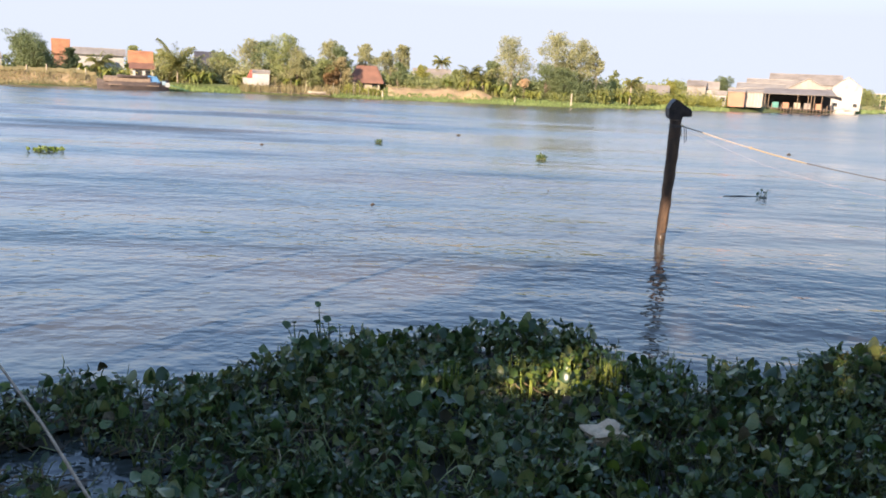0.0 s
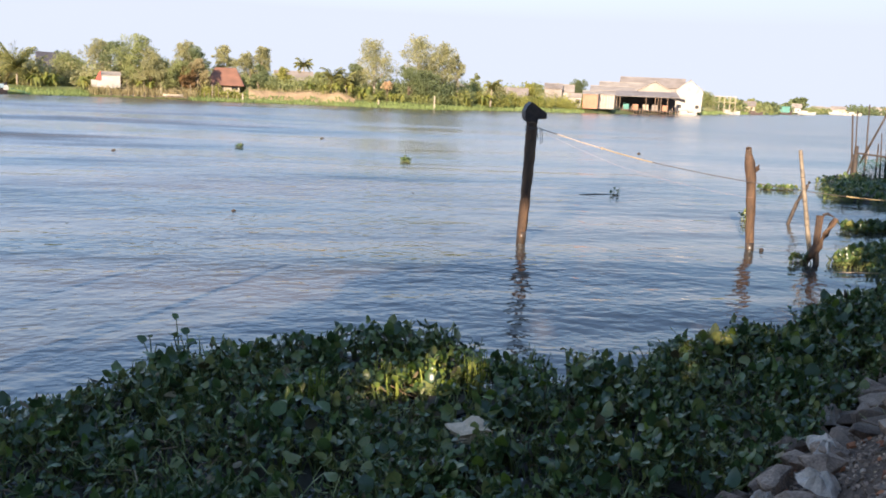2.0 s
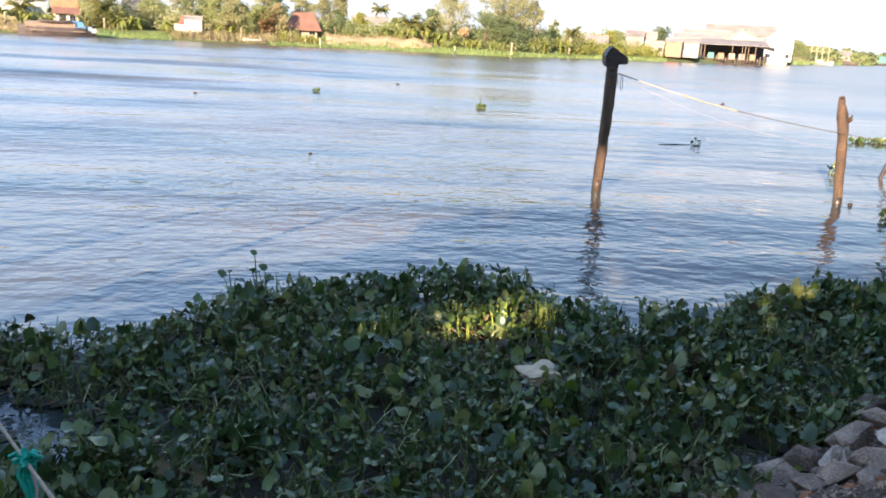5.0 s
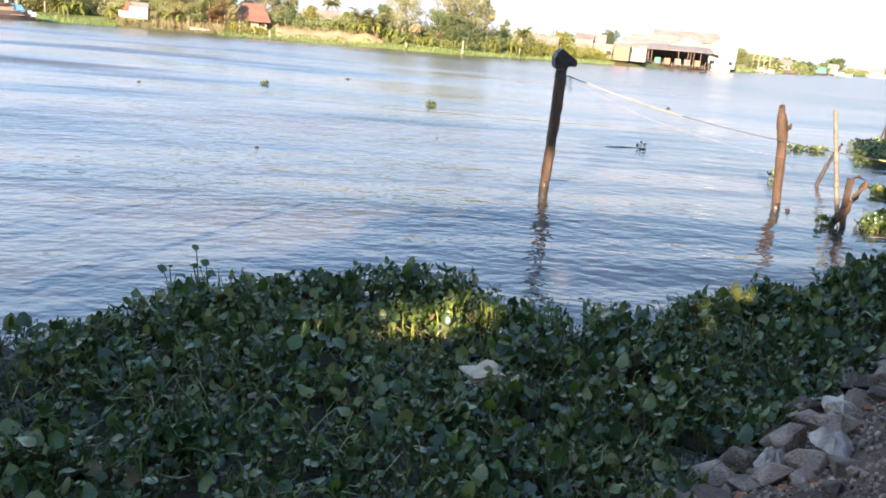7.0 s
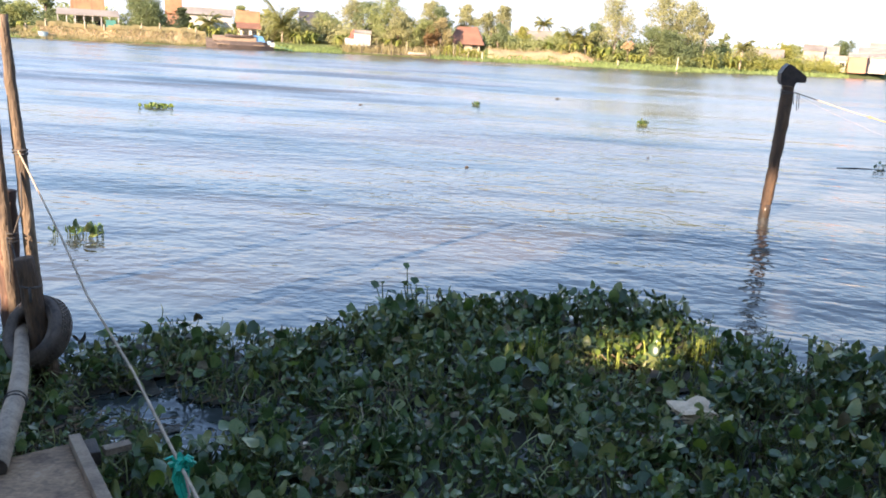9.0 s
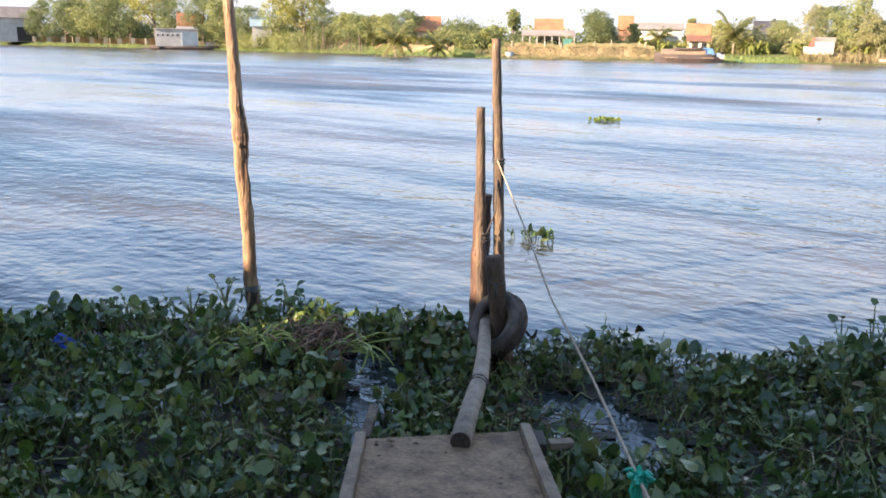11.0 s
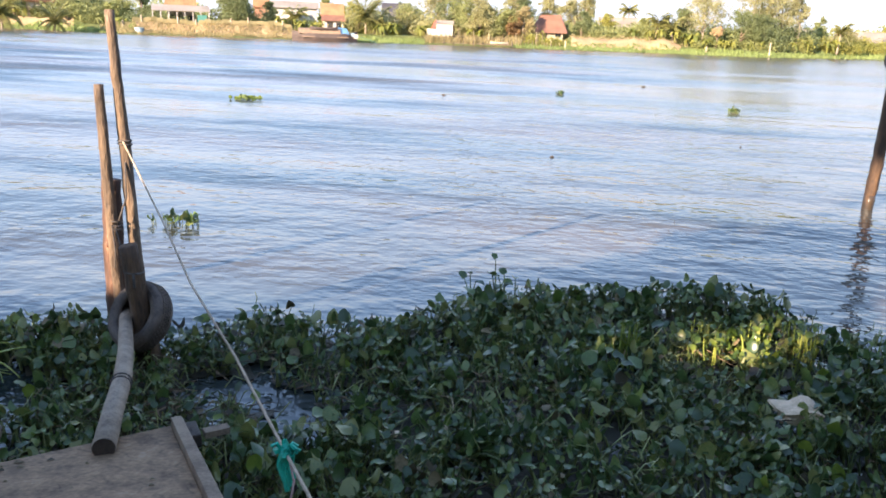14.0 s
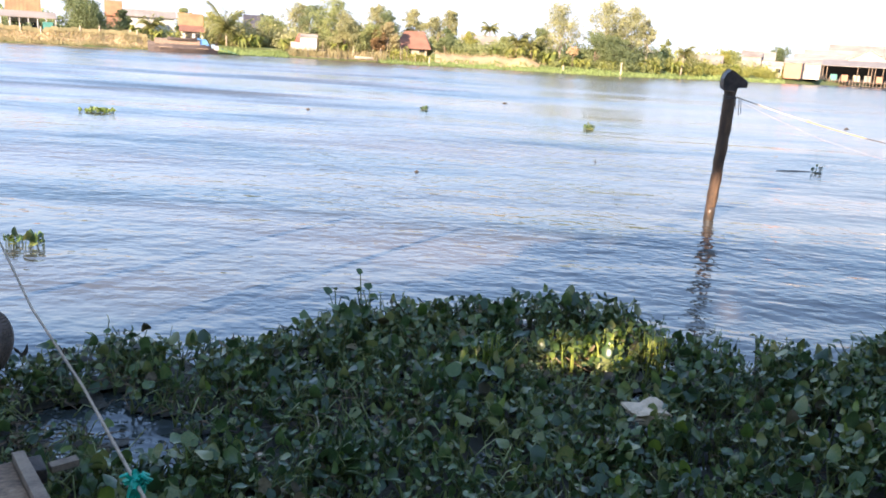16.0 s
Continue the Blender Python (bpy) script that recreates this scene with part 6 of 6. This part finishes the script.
    shrubs("distant_woods", "distant wooded shore", 29, 36, 8, 40, 5.5, "green", 90, 1.2, 100)
    shrubs("distant_woods", "distant wooded shore", 36, 43.5, 10, 90, 14.0, "dark", 120, 3.0, 101)
    shrubs("far_woods", "wooded skyline behind the far bank", -70, -20, 50, 60, 7.0, "green", 170, 0.8, 102)
    shrubs("far_woods", "wooded skyline behind the far bank", -20, 24, 45, 60, 6.5, "green", 160, 0.8, 103)
    shrubs("bank_thicket", "tall thicket of trees behind the gardens", -62, -46.5, 14, 14, 10.0, "dark", 46, 0.5, 120)
    shrubs("bank_thicket", "tall thicket of trees behind the gardens", -46, -35, 10, 10, 7.2, "dark", 30, 0.42, 121)
    shrubs("bank_thicket", "tall olive thicket behind the hut", -19, -5.8, 9, 14, 6.0, "olive", 44, 0.36, 122)
    shrubs("bank_thicket", "green thicket behind the earth bank", -4.2, 4.2, 14, 12, 5.2, "green", 26, 0.36, 123)
    shrubs("bank_thicket", "tall dark thicket below the tall trees", 4.0, 11.0, 6, 8, 6.0, "dark", 24, 0.36, 124)
    shrubs("bank_thicket", "green thicket before the warehouse", 11.0, 19.0, 10, 14, 3.6, "olive", 34, 0.36, 125)
    weeds("bank_weeds", "bright green weeds along the far water's edge", -66, -33.5, -1.8, 2.5, 0.42, 0.2, "reed", 9000, 111)
    weeds("bank_straw", "dry straw-coloured grass along the far bank", -34.5, -20.5, -0.5, 4.2, 0.45, 0.12, "straw", 9000, 112)
    weeds("bank_weeds", "bright green weeds along the far water's edge", -19, -13.6, -3.0, 2.6, 0.40, 0.2, "reed", 2600, 115)
    weeds("bank_weeds", "bright green weeds along the far water's edge", -7.6, 19.5, -3.0, 2.6, 0.40, 0.2, "reed", 13000, 113)
    weeds("bank_straw", "dry tufts on the bare earth bank", -4.2, 4.0, 3.5, 8, 0.5, 0.12, "straw", 700, 116)
    weeds("bank_straw", "dry stalks on the bank beside the hut", -13.5, -7.0, 0.2, 5, 1.2, 0.12, "straw", 2600, 117)
    weeds("bank_weeds", "green weeds along the far water's edge", 26.8, 33, -3.0, 3.0, 0.6, 0.9, "reed", 2600, 114)


far_bank()
buildings()
boats()
fences()


# ---- near shore: rubble, floating clumps, nets ----
def rock_mesh(name, mat, seed, squash=(1, 0.8, 0.6)):
    """An angular broken stone: the hull of scattered points, its edges worn."""
    r = random.Random(seed * 13)
    bm = bmesh.new()
    for _ in range(12):
        c = Vector((r.gauss(0, 1), r.gauss(0, 1), r.gauss(0, 1))).normalized() * r.uniform(0.42, 0.55)
        bm.verts.new((c.x * squash[0], c.y * squash[1], c.z * squash[2]))
    hull_ = bmesh.ops.convex_hull(bm, input=bm.verts[:])
    bmesh.ops.delete(bm, geom=[v for v in bm.verts if not v.link_faces], context="VERTS")
    bmesh.ops.bevel(bm, geom=bm.edges[:], offset=0.025, segments=2, profile=0.6, affect="EDGES", clamp_overlap=True)
    for v in bm.verts:
        v.co *= 1 + 0.10 * noise.noise(v.co * 5 + Vector((seed, 0, 0))) + 0.05 * noise.noise(v.co * 13 + Vector((0, seed, 0)))
    me = bpy.data.meshes.new(name)
    bm.to_mesh(me)
    bm.free()
    me.materials.append(mat)
    return me


def rubble():
    r = random.Random(17)
    rocks = [rock_mesh("boulder", ROCK if i % 3 else ROCK2, i + 1, (1, r.uniform(0.65, 0.9), r.uniform(0.45, 0.7))) for i in range(8)]
    for i in range(210):
        s = -3.0 + i * 0.066 + r.uniform(-0.2, 0.2)
        u = r.choice((0.22, 0.36, 0.55, 0.8, 1.1)) + r.uniform(-0.1, 0.12)
        p = SHORE_P + SHORE_U * s + SHORE_N * u
        k = r.choice((0.12, 0.18, 0.25, 0.34, 0.46)) * r.uniform(0.8, 1.2) * (0.6 if u > 0.7 else 1.0)
        o = new("boulder", rocks[r.randrange(8)])
        o.matrix_world = Matrix.Translation((p.x, p.y, land(p.x, p.y) + 0.16 * k)) @ Euler((r.uniform(-0.3, 0.3), r.uniform(-0.3, 0.3), r.uniform(0, 6.28))).to_matrix().to_4x4() @ Matrix.Scale(k, 4)
        tagged(o, "grey broken stone on the rubble bank", "rock", "rocks of the rubble bank")
    slabs = [rock_mesh("boulder", (ROCK, ROCK, ROCK2)[i % 3], i + 31, (1, r.uniform(0.6, 0.85), r.uniform(0.4, 0.62))) for i in range(6)]
    for i, (s, u, k) in enumerate(((0.05, 0.02, 0.42), (0.45, -0.06, 0.5), (0.92, -0.08, 0.42), (1.22, 0.0, 0.55), (1.55, 0.10, 0.46), (1.82, 0.26, 0.5), (2.25, 0.02, 0.52), (2.5, 0.3, 0.44), (2.95, 0.10, 0.6), (3.4, 0.30, 0.5), (3.85, 0.05, 0.44), (4.3, 0.12, 0.62), (4.75, 0.34, 0.56), (5.2, 0.14, 0.6), (5.7, 0.28, 0.5), (6.2, 0.10, 0.56), (6.8, 0.22, 0.5), (0.6, 0.32, 0.4), (1.0, 0.36, 0.34), (0.2, 0.4, 0.36))):
        p = SHORE_P + SHORE_U * s + SHORE_N * u
        o = new("boulder", slabs[i % 6])
        o.matrix_world = Matrix.Translation((p.x, p.y, max(0.0, land(p.x, p.y)) + 0.14 * k)) @ Euler((r.uniform(-0.35, 0.35), r.uniform(-0.35, 0.35), r.uniform(0, 6.28))).to_matrix().to_4x4() @ Matrix.Scale(k, 4)
        tagged(o, "large pale broken stone slab at the water's edge", "rock", "rocks of the rubble bank")
    g = np.random.default_rng(18)
    for name, m, n, lo, hi, lab in (("gravel", ROCK, 9000, 0.008, 0.055, "loose grey gravel and stone chips"), ("dark_chips", ROCK2, 4200, 0.008, 0.05, "dark brown stone chips and grit"), ("brick_shards", BRICK, 520, 0.02, 0.10, "scattered orange brick shards"), ("pale_chips", FOAM, 420, 0.01, 0.04, "pale shell and mortar chips")):
        o = []
        for _ in range(n):
            p = SHORE_P + SHORE_U * g.uniform(-5, 10) + SHORE_N * (0.15 + g.uniform(0, 1.9))
            o.append((p.x, p.y, land(p.x, p.y) + 0.004))
        o = np.array(o)
        x, y, z = axes_from(unit(np.array([0, 0, 1.0]) + 0.5 * g.normal(size=(n, 3))), g)
        tv = [(-0.5, -0.4, -0.25), (0.5, -0.45, -0.2), (0.45, 0.4, -0.25), (-0.4, 0.5, -0.2), (-0.3, -0.25, 0.3), (0.35, -0.2, 0.25), (0.25, 0.3, 0.32), (-0.3, 0.25, 0.22)]
        tf = [(3, 2, 1, 0), (4, 5, 6, 7), (0, 1, 5, 4), (1, 2, 6, 5), (2, 3, 7, 6), (3, 0, 4, 7)]
        solo(name, scatter(tv, tf, o, x, y, z, g.uniform(lo, hi, n)), m, lab, "gravel", kind="stuff")

    def bag(x, y, sx, sy, sz, seed, mat=BAG, label="crumpled white plastic bag on the rubble"):
        b, n, q = Build(), 14, 40
        b.v.append((0, 0, 0.36 * sz))
        for i in range(1, n + 1):
            for k in range(q):
                a, t = 6.2832 * k / q, i / n
                c = Vector((math.cos(a), math.sin(a), 0))
                rim = 0.85 + 0.45 * noise.noise(c * 1.1 + Vector((seed * 3.1, 0, 0))) + 0.12 * noise.noise(c * 3.2 + Vector((0, seed, 0)))
                fold = noise.noise((3.2 * c.x + seed, 3.2 * c.y, 1.3 * t)) + 0.5 * noise.noise((7 * c.x, 7 * c.y + seed, 3 * t))
                z = sz * ((1 - t ** 3.0) * (0.7 + 0.5 * noise.noise((t * 2.5 * c.x, t * 2.5 * c.y, seed))) + 0.32 * fold * math.sin(math.pi * min(1.0, t * 1.1)))
                b.v.append((0.62 * sx * t * rim * c.x * (1 + 0.1 * fold), 0.62 * sy * t * rim * c.y * (1 + 0.1 * fold), max(-0.07, 0.50 * z - 0.03 * t)))
        b.f += [(0, 1 + k, 1 + (k + 1) % q) for k in range(q)]
        for i in range(n - 1):
            b.f += [(1 + i * q + k, 1 + (i + 1) * q + k, 1 + (i + 1) * q + (k + 1) % q, 1 + i * q + (k + 1) % q) for k in range(q)]
        me = mesh("plastic_bag", b, mat)
        o = new("plastic_bag", me)
        o.matrix_world = pose(x, y, max(0.0, land(x, y)) + 0.12, 0, 0, seed * 50)
        tagged(o, label, "plastic bag", "litter on the rubble bank")

    for s, u, a, b, c, k in ((1.30, 0.42, 0.26, 0.22, 0.30, 1), (1.46, 0.74, 0.30, 0.22, 0.2, 2), (1.62, 0.66, 0.24, 0.18, 0.14, 3), (4.15, 0.02, 0.26, 0.22, 0.36, 4), (2.62, 0.44, 0.56, 0.28, 0.22, 5)):
        p = SHORE_P + SHORE_U * s + SHORE_N * u
        bag(p.x, p.y, a, b, c, k)
    # tufts of dry grass on the bank
    gr = np.random.default_rng(23)
    n = 900
    o = []
    for _ in range(n):
        s0 = gr.choice((4.3, 4.8, 5.6, 7.0, -1.2))
        p = SHORE_P + SHORE_U * (s0 + gr.normal(0, 0.25)) + SHORE_N * (0.9 + gr.normal(0, 0.2))
        o.append((p.x, p.y, land(p.x, p.y)))
    o = np.array(o)
    a = gr.uniform(0, 6.283, n)
    x = np.stack([np.cos(a), np.sin(a), 0 * a], 1) * 0.05
    y = np.stack([-np.sin(a), np.cos(a), 0 * a], 1)
    z = unit(np.stack([gr.normal(0, 0.5, n), gr.normal(0, 0.5, n), np.ones(n)], 1))
    solo("grass_tufts", scatter(BLADE_V, BLADE_F, o, x, y, z, gr.uniform(0.1, 0.32, n)), FOL["olive"], "tufts of dry grass between the stones", "grass", kind="stuff")


def foam_block():
    root = thing("foam_block", "broken pale foam block lying on the hyacinth", "foam block", pose(1.17, 6.66, 0.24, 10, -6, 12))
    bm = bmesh.new()
    bmesh.ops.create_cube(bm, size=1)
    bmesh.ops.subdivide_edges(bm, edges=bm.edges[:], cuts=5, use_grid_fill=True)
    for v in bm.verts:
        v.co = Vector((v.co.x * 0.31, v.co.y * 0.20, v.co.z * 0.10)) * (1 + 0.5 * noise.noise(v.co * 2.2 + Vector((3, 0, 0))) + 0.16 * noise.noise(v.co * 6))
        if v.co.x > 0.1:
            v.co.z -= (v.co.x - 0.1) * 0.5
    me = bpy.data.meshes.new("block")
    bm.to_mesh(me)
    bm.free()
    me.materials.append(FOAM)
    o = new("block", me)
    o.parent = root
    for x, y, s in ((-0.16, 7.72, 0.09), (-1.9, 5.55, 0.07), (-2.65, 4.75, 0.06), (-0.85, 4.8, 0.05)):
        b = Build().box((0, 0, 0), (s, s * 0.6, s * 0.35), Euler((0.2, 0.1, x)).to_matrix())
        q = solo("foam_scrap", b, FOAM, "small pale scrap of foam among the leaves", "litter", "litter among the leaves", bevel=s * 0.1)
        q.location = (x, y, 0.15)
    q = solo("blue_scrap", Build().box((0, 0, 0), (0.3, 0.16, 0.03), Euler((0.3, 0.4, 0.5)).to_matrix()), BLUE, "scrap of bright blue plastic among the leaves", "litter", bevel=0.006)
    q.location = (-8.1, 4.0, 0.16)
    q = solo("floating_board", Build().box((0, 0, 0), (0.34, 0.09, 0.03), Euler((0, 0, 0.3)).to_matrix()), BAMBOO, "pale board floating beside the tall post", "board", bevel=0.006)
    q.location = (-7.15, 6.25, 0.015)


def clump(name, label, spots, h, seed, leaf=0.11, litter=True, kind="", leaf_mat=None):
    """Floating hyacinth at each of the spots (x, y, rx, ry, leaves)."""
    g = np.random.default_rng(seed)
    o, b = [], Build()
    mat = Build()
    for x, y, rx, ry, n in spots:
        for _ in range(int(n * 1.7) if kind else n):
            a, q = g.uniform(0, 6.283), g.uniform(0, 1) ** 0.5
            px, py = x + rx * q * math.cos(a), y + ry * q * math.sin(a)
            hh = h * g.uniform(0.3, 1.1) * (1.15 - 0.6 * q)
            o.append((px, py, 0.03 + hh))
            b.tube([(px + g.normal(0, 0.03), py + g.normal(0, 0.03), -0.02), (px, py, 0.03 + hh)], [0.010, 0.005], 3, cap=False)
        if litter:
            k = 14
            ringp = [(x + rx * 0.85 * math.cos(6.283 * i / k) * g.uniform(0.8, 1.05), y + ry * 0.85 * math.sin(6.283 * i / k) * g.uniform(0.8, 1.05), 0.012) for i in range(k)]
            mat.add(ringp + [(x, y, 0.05)], [(i, (i + 1) % k, k) for i in range(k)])
    o = np.array(o)
    x, y, z = leaf_axes(len(o), g)
    root = thing(name, label, "aquatic plants", kind=kind)
    tagged(part("foliage", scatter(*LEAF_KINDS[1], o, x, y, z, leaf * g.uniform(0.7, 1.25, len(o))), leaf_mat or LEAF, root, smooth=True), kind="stuff")
    tagged(part("stalk_bunch", b, STEM, root), kind="stuff")
    if litter:
        tagged(part("root_litter", mat, DEBRIS, root), kind="stuff")
    return root


def floating():
    clump("floating_hyacinth", "small green clump of hyacinth adrift on the river", [(-15.0, 30.5, 0.42, 0.3, 60), (-14.6, 30.6, 0.25, 0.2, 24), (-15.4, 30.4, 0.2, 0.2, 14)], 0.13, 41, 0.11, leaf_mat=LEAF_YOUNG, litter=False)
    clump("floating_hyacinth", "loose hyacinth plant adrift near the posts", [(-7.05, 11.3, 0.18, 0.12, 14), (-6.78, 11.35, 0.14, 0.10, 9), (-7.35, 11.25, 0.06, 0.06, 3)], 0.13, 42, 0.12, litter=False)
    clump("floating_hyacinth", "tiny dark clump adrift on the river", [(4.4, 36.9, 0.22, 0.2, 60)], 0.20, 43, 0.09)
    clump("floating_hyacinth", "tiny dark clump adrift on the river", [(-3.4, 42.2, 0.22, 0.2, 34)], 0.16, 44, 0.09)
    clump("floating_hyacinth", "flat strip of hyacinth adrift behind the post", [(18.5, 29.4, 0.9, 0.3, 60), (17.9, 29.5, 0.3, 0.2, 14)], 0.14, 45, 0.15)
    clump("floating_hyacinth", "tiny sprig adrift on the water", [(10.36, 26.3, 0.2, 0.12, 8)], 0.22, 46, 0.11)
    clump("floating_hyacinth", "sprig of hyacinth adrift behind a post", [(12.1, 21.0, 0.14, 0.12, 12)], 0.26, 47, 0.10)
    q = solo("floating_stick", Build().tube([(9.05, 26.3, 0.0), (9.7, 26.45, 0.012), (10.4, 26.55, 0.0)], [0.015, 0.025, 0.012], 7), DARKWOOD, "dark stick floating on the river", "stick", smooth=True)
    solo("floating_float", Build().tube([(9.97, 16.54, -0.03), (9.97, 16.54, 0.04), (9.97, 16.54, 0.075)], [0.045, 0.05, 0.02], 10), BLACK, "small black float beside the post", "float", smooth=True)
    for x, y, s in ((-8.5, 38, 0.05), (1.0, 52, 0.06), (-2.0, 21.0, 0.03), (20.5, 48, 0.07), (3.2, 25.5, 0.02)):
        solo("floating_scrap", Build().tube([(x - s * 2, y, 0.0), (x, y, s * 0.9), (x + s * 2, y, 0.0)], [s * 0.4, s, s * 0.3], 7), DARKWOOD, "small dark scrap adrift on the river", "flotsam", "flotsam", smooth=True)
    # weeds round the forked stump and out to the nets
    clump("hyacinth_bank", "dark floating weeds round the forked stump", [(10.05, 15.2, 0.25, 0.12, 16), (11.0, 14.95, 0.4, 0.3, 50), (11.8, 15.1, 0.9, 0.8, 280), (12.8, 15.5, 1.2, 1.2, 420), (14.2, 16.0, 1.4, 1.5, 420), (15.8, 16.5, 1.6, 1.6, 400), (12.0, 13.9, 1.2, 0.7, 240)], 0.24, 51, 0.095, kind="stuff")
    clump("hyacinth_bank", "strip of floating weeds", [(14.9, 19.5, 0.8, 0.35, 130), (16.2, 19.6, 1.0, 0.5, 180), (17.8, 20.0, 1.2, 0.8, 200)], 0.22, 52, 0.14, kind="stuff")
    clump("hyacinth_bank", "tall dark floating weeds below the nets", [(19.4, 26.6, 0.8, 0.7, 110), (20.6, 28.0, 1.2, 1.0, 200), (21.8, 27.0, 2.2, 2.0, 520), (24.0, 29.0, 2.4, 2.2, 520), (23.2, 31.4, 1.6, 1.2, 260), (21.0, 25.0, 1.6, 1.2, 260), (25.0, 26.0, 3.0, 2.4, 420)], 0.5, 53, 0.12, kind="stuff")
    b = Build()
    for x, y, rx, ry in ((21.6, 26.4, 2.3, 1.7), (24.2, 28.6, 2.4, 2.0), (13.2, 15.4, 1.8, 1.0)):
        k = 20
        b.add([(x + rx * math.cos(6.283 * i / k) * rng.uniform(0.85, 1.1), y + ry * math.sin(6.283 * i / k) * rng.uniform(0.85, 1.1), -0.02) for i in range(k)] + [(x + rx * 0.6 * math.cos(6.283 * i / k), y + ry * 0.6 * math.sin(6.283 * i / k), 0.32 if x > 20 else 0.16) for i in range(k)] + [(x, y, 0.4 if x > 20 else 0.2)],
              [(i, (i + 1) % k, k + (i + 1) % k, k + i) for i in range(k)] + [(k + i, k + (i + 1) % k, 2 * k) for i in range(k)])
    solo("peat_raft", b, DEBRIS, "dark raft of sodden roots under the weeds", "weeds", kind="stuff", smooth=True)


def fish_nets():
    root = thing("net_enclosure", "old fish enclosure of bamboo stakes hung with green net", "fish trap", pose(24, 31.8, 0))
    o = Vector((24, 31.8, 0))
    for a, c, r in (((23.66, 32.03, -0.8), (23.36, 32.25, 3.1), 0.055), ((23.72, 31.98, -0.8), (23.50, 32.16, 3.25), 0.04), ((23.66, 32.0, -0.8), (23.62, 32.05, 1.75), 0.13), ((23.28, 32.3, -0.3), (23.56, 32.1, 1.35), 0.05),
                    ((23.86, 31.9, -0.5), (24.02, 31.76, 1.6), 0.03), ((24.0, 31.77, -0.5), (23.84, 31.89, 3.55), 0.045), ((23.79, 31.93, 1.0), (24.66, 31.25, 4.2), 0.05), ((24.68, 31.24, -0.8), (24.45, 31.42, 3.7), 0.07), ((24.5, 31.38, -0.5), (24.33, 31.5, 2.35), 0.04),
                    ((24.3, 31.5, -0.5), (24.28, 31.55, 1.9), 0.05), ((24.75, 31.2, -0.5), (24.9, 31.0, 2.2), 0.04), ((25.2, 30.8, -0.5), (25.3, 30.7, 2.6), 0.05)):
        part("stake", Build().tube([Vector(a) - o, (Vector(a) + Vector(c)) / 2 - o + Vector((0.03, 0, 0)), Vector(c) - o], [r, r * 0.85, r * 0.6], 7, 0.1, rng), BAMBOO if r < 0.035 else DARKWOOD, root, smooth=True)
    part("cross_pole", Build().tube([Vector((23.6, 32.0, 1.45)) - o, Vector((25.6, 30.4, 1.25)) - o], 0.04, 6), DARKWOOD, root)
    # the net: crossed cords, sagging between the stakes
    b = Build()
    n, k = 44, 20
    a, c = Vector((23.68, 32.0, 0)) - o, Vector((25.6, 30.4, 0)) - o

    def at(i, j):
        p = a.lerp(c, i / n)
        top = 1.45 - 0.22 * math.sin(math.pi * i / n) - 0.15 * math.sin(3 * math.pi * i / n)
        return p + Vector((0.05 * math.sin(i * 1.3 + j), -0.06 * math.sin(j * 0.9), 0.15 + (top - 0.15) * j / k))

    for i in range(n + 1):
        b.tube([at(i, j) for j in range(k + 1)], 0.010, 3, cap=False)
    for j in range(k + 1):
        b.tube([at(i, j) for i in range(n + 1)], 0.016 if j == k else 0.012, 3, cap=False)
    part("net", b, NET, root, "sagging green net")


# ---- behind the camera: unseen shade casters added to shape the sunlight ----
def shade_casters():
    """Unseen houses and trees added behind the camera to shade the shore."""
    # the gap between the two added houses lets a sun strip through
    for x0, w in ((-18.2, 5.6), (-5.1, 16.2)):
        h = thing("shade_house", "unseen long plain house added behind the shore to cast shade", "house", pose(x0, -9.5, 1.4), "houses along the road")
        x = w / 2
        part("wall", Build().box((0, 0, 2.2), (w, 5, 4.4)), CREAM, h)
        part("roof", slab([(-x - 0.3, -3.2, 4.1), (x + 0.3, -3.2, 4.1), (x + 0.3, 0, 5.0), (-x - 0.3, 0, 5.0)], 0.15), GREYSHEET, h)
        part("roof", slab([(-x - 0.3, 0, 5.0), (x + 0.3, 0, 5.0), (x + 0.3, 3.2, 4.1), (-x - 0.3, 3.2, 4.1)], 0.15), GREYSHEET, h)
        for i in range(int(w / 4)):
            f = part("window", Build().box((-x + 2 + i * 4, 2.53, 2.2), (1.36, 0.06, 1.36)), DARKWOOD, h)
            part("pane", Build().box((-x + 2 + i * 4, 2.565, 2.2), (1.2, 0.02, 1.2)), GLASS, f)
    # added trees trim the sun patches and shade weeds and the post's head
    for i, (x, y, w, top, kind) in enumerate(((-2.75, -6.2, 6.5, 8.6, "dark"), (3.6, -6.0, 7.0, 8.8, "green"), (8.6, -3.6, 6.0, 7.2, "dark"), (9.4, 4.4, 6.0, 11.0, "dark"), (-18.2, -9.0, 4.4, 7.3, "dark"), (-10.6, -6.4, 4.3, 6.7, "green"), (-9.3, -6.3, 2.6, 8.1, "green"), (11.5, 1.0, 6.5, 6.0, "dark"), (14.2, 6.4, 8.0, 11.0, "green"), (18.2, 9.6, 7.5, 10.0, "dark"), (22.5, 13.5, 7.0, 9.0, "green"), (-7.6, -6.0, 2.6, 13.8, "green"), (-7.65, -6.4, 2.8, 8.5, "dark"), (7.0, 2.9, 5.0, 6.8, "dark"), (12.0, 8.0, 5.5, 10.2, "green"))):
        az, d = math.degrees(math.atan2(x, y)), math.hypot(x, y)
        t = tree(az, d, w, top, kind, 300 + i, {13.8: 0.15, 8.5: 0.33}.get(top, 0.72), leaf=0.34, dens=2.6, lobes=13, label="unseen leafy tree added on the near bank to cast shade")
        t["group"] = "trees on the near bank"


rubble()
foam_block()
floating()
fish_nets()
shade_casters()
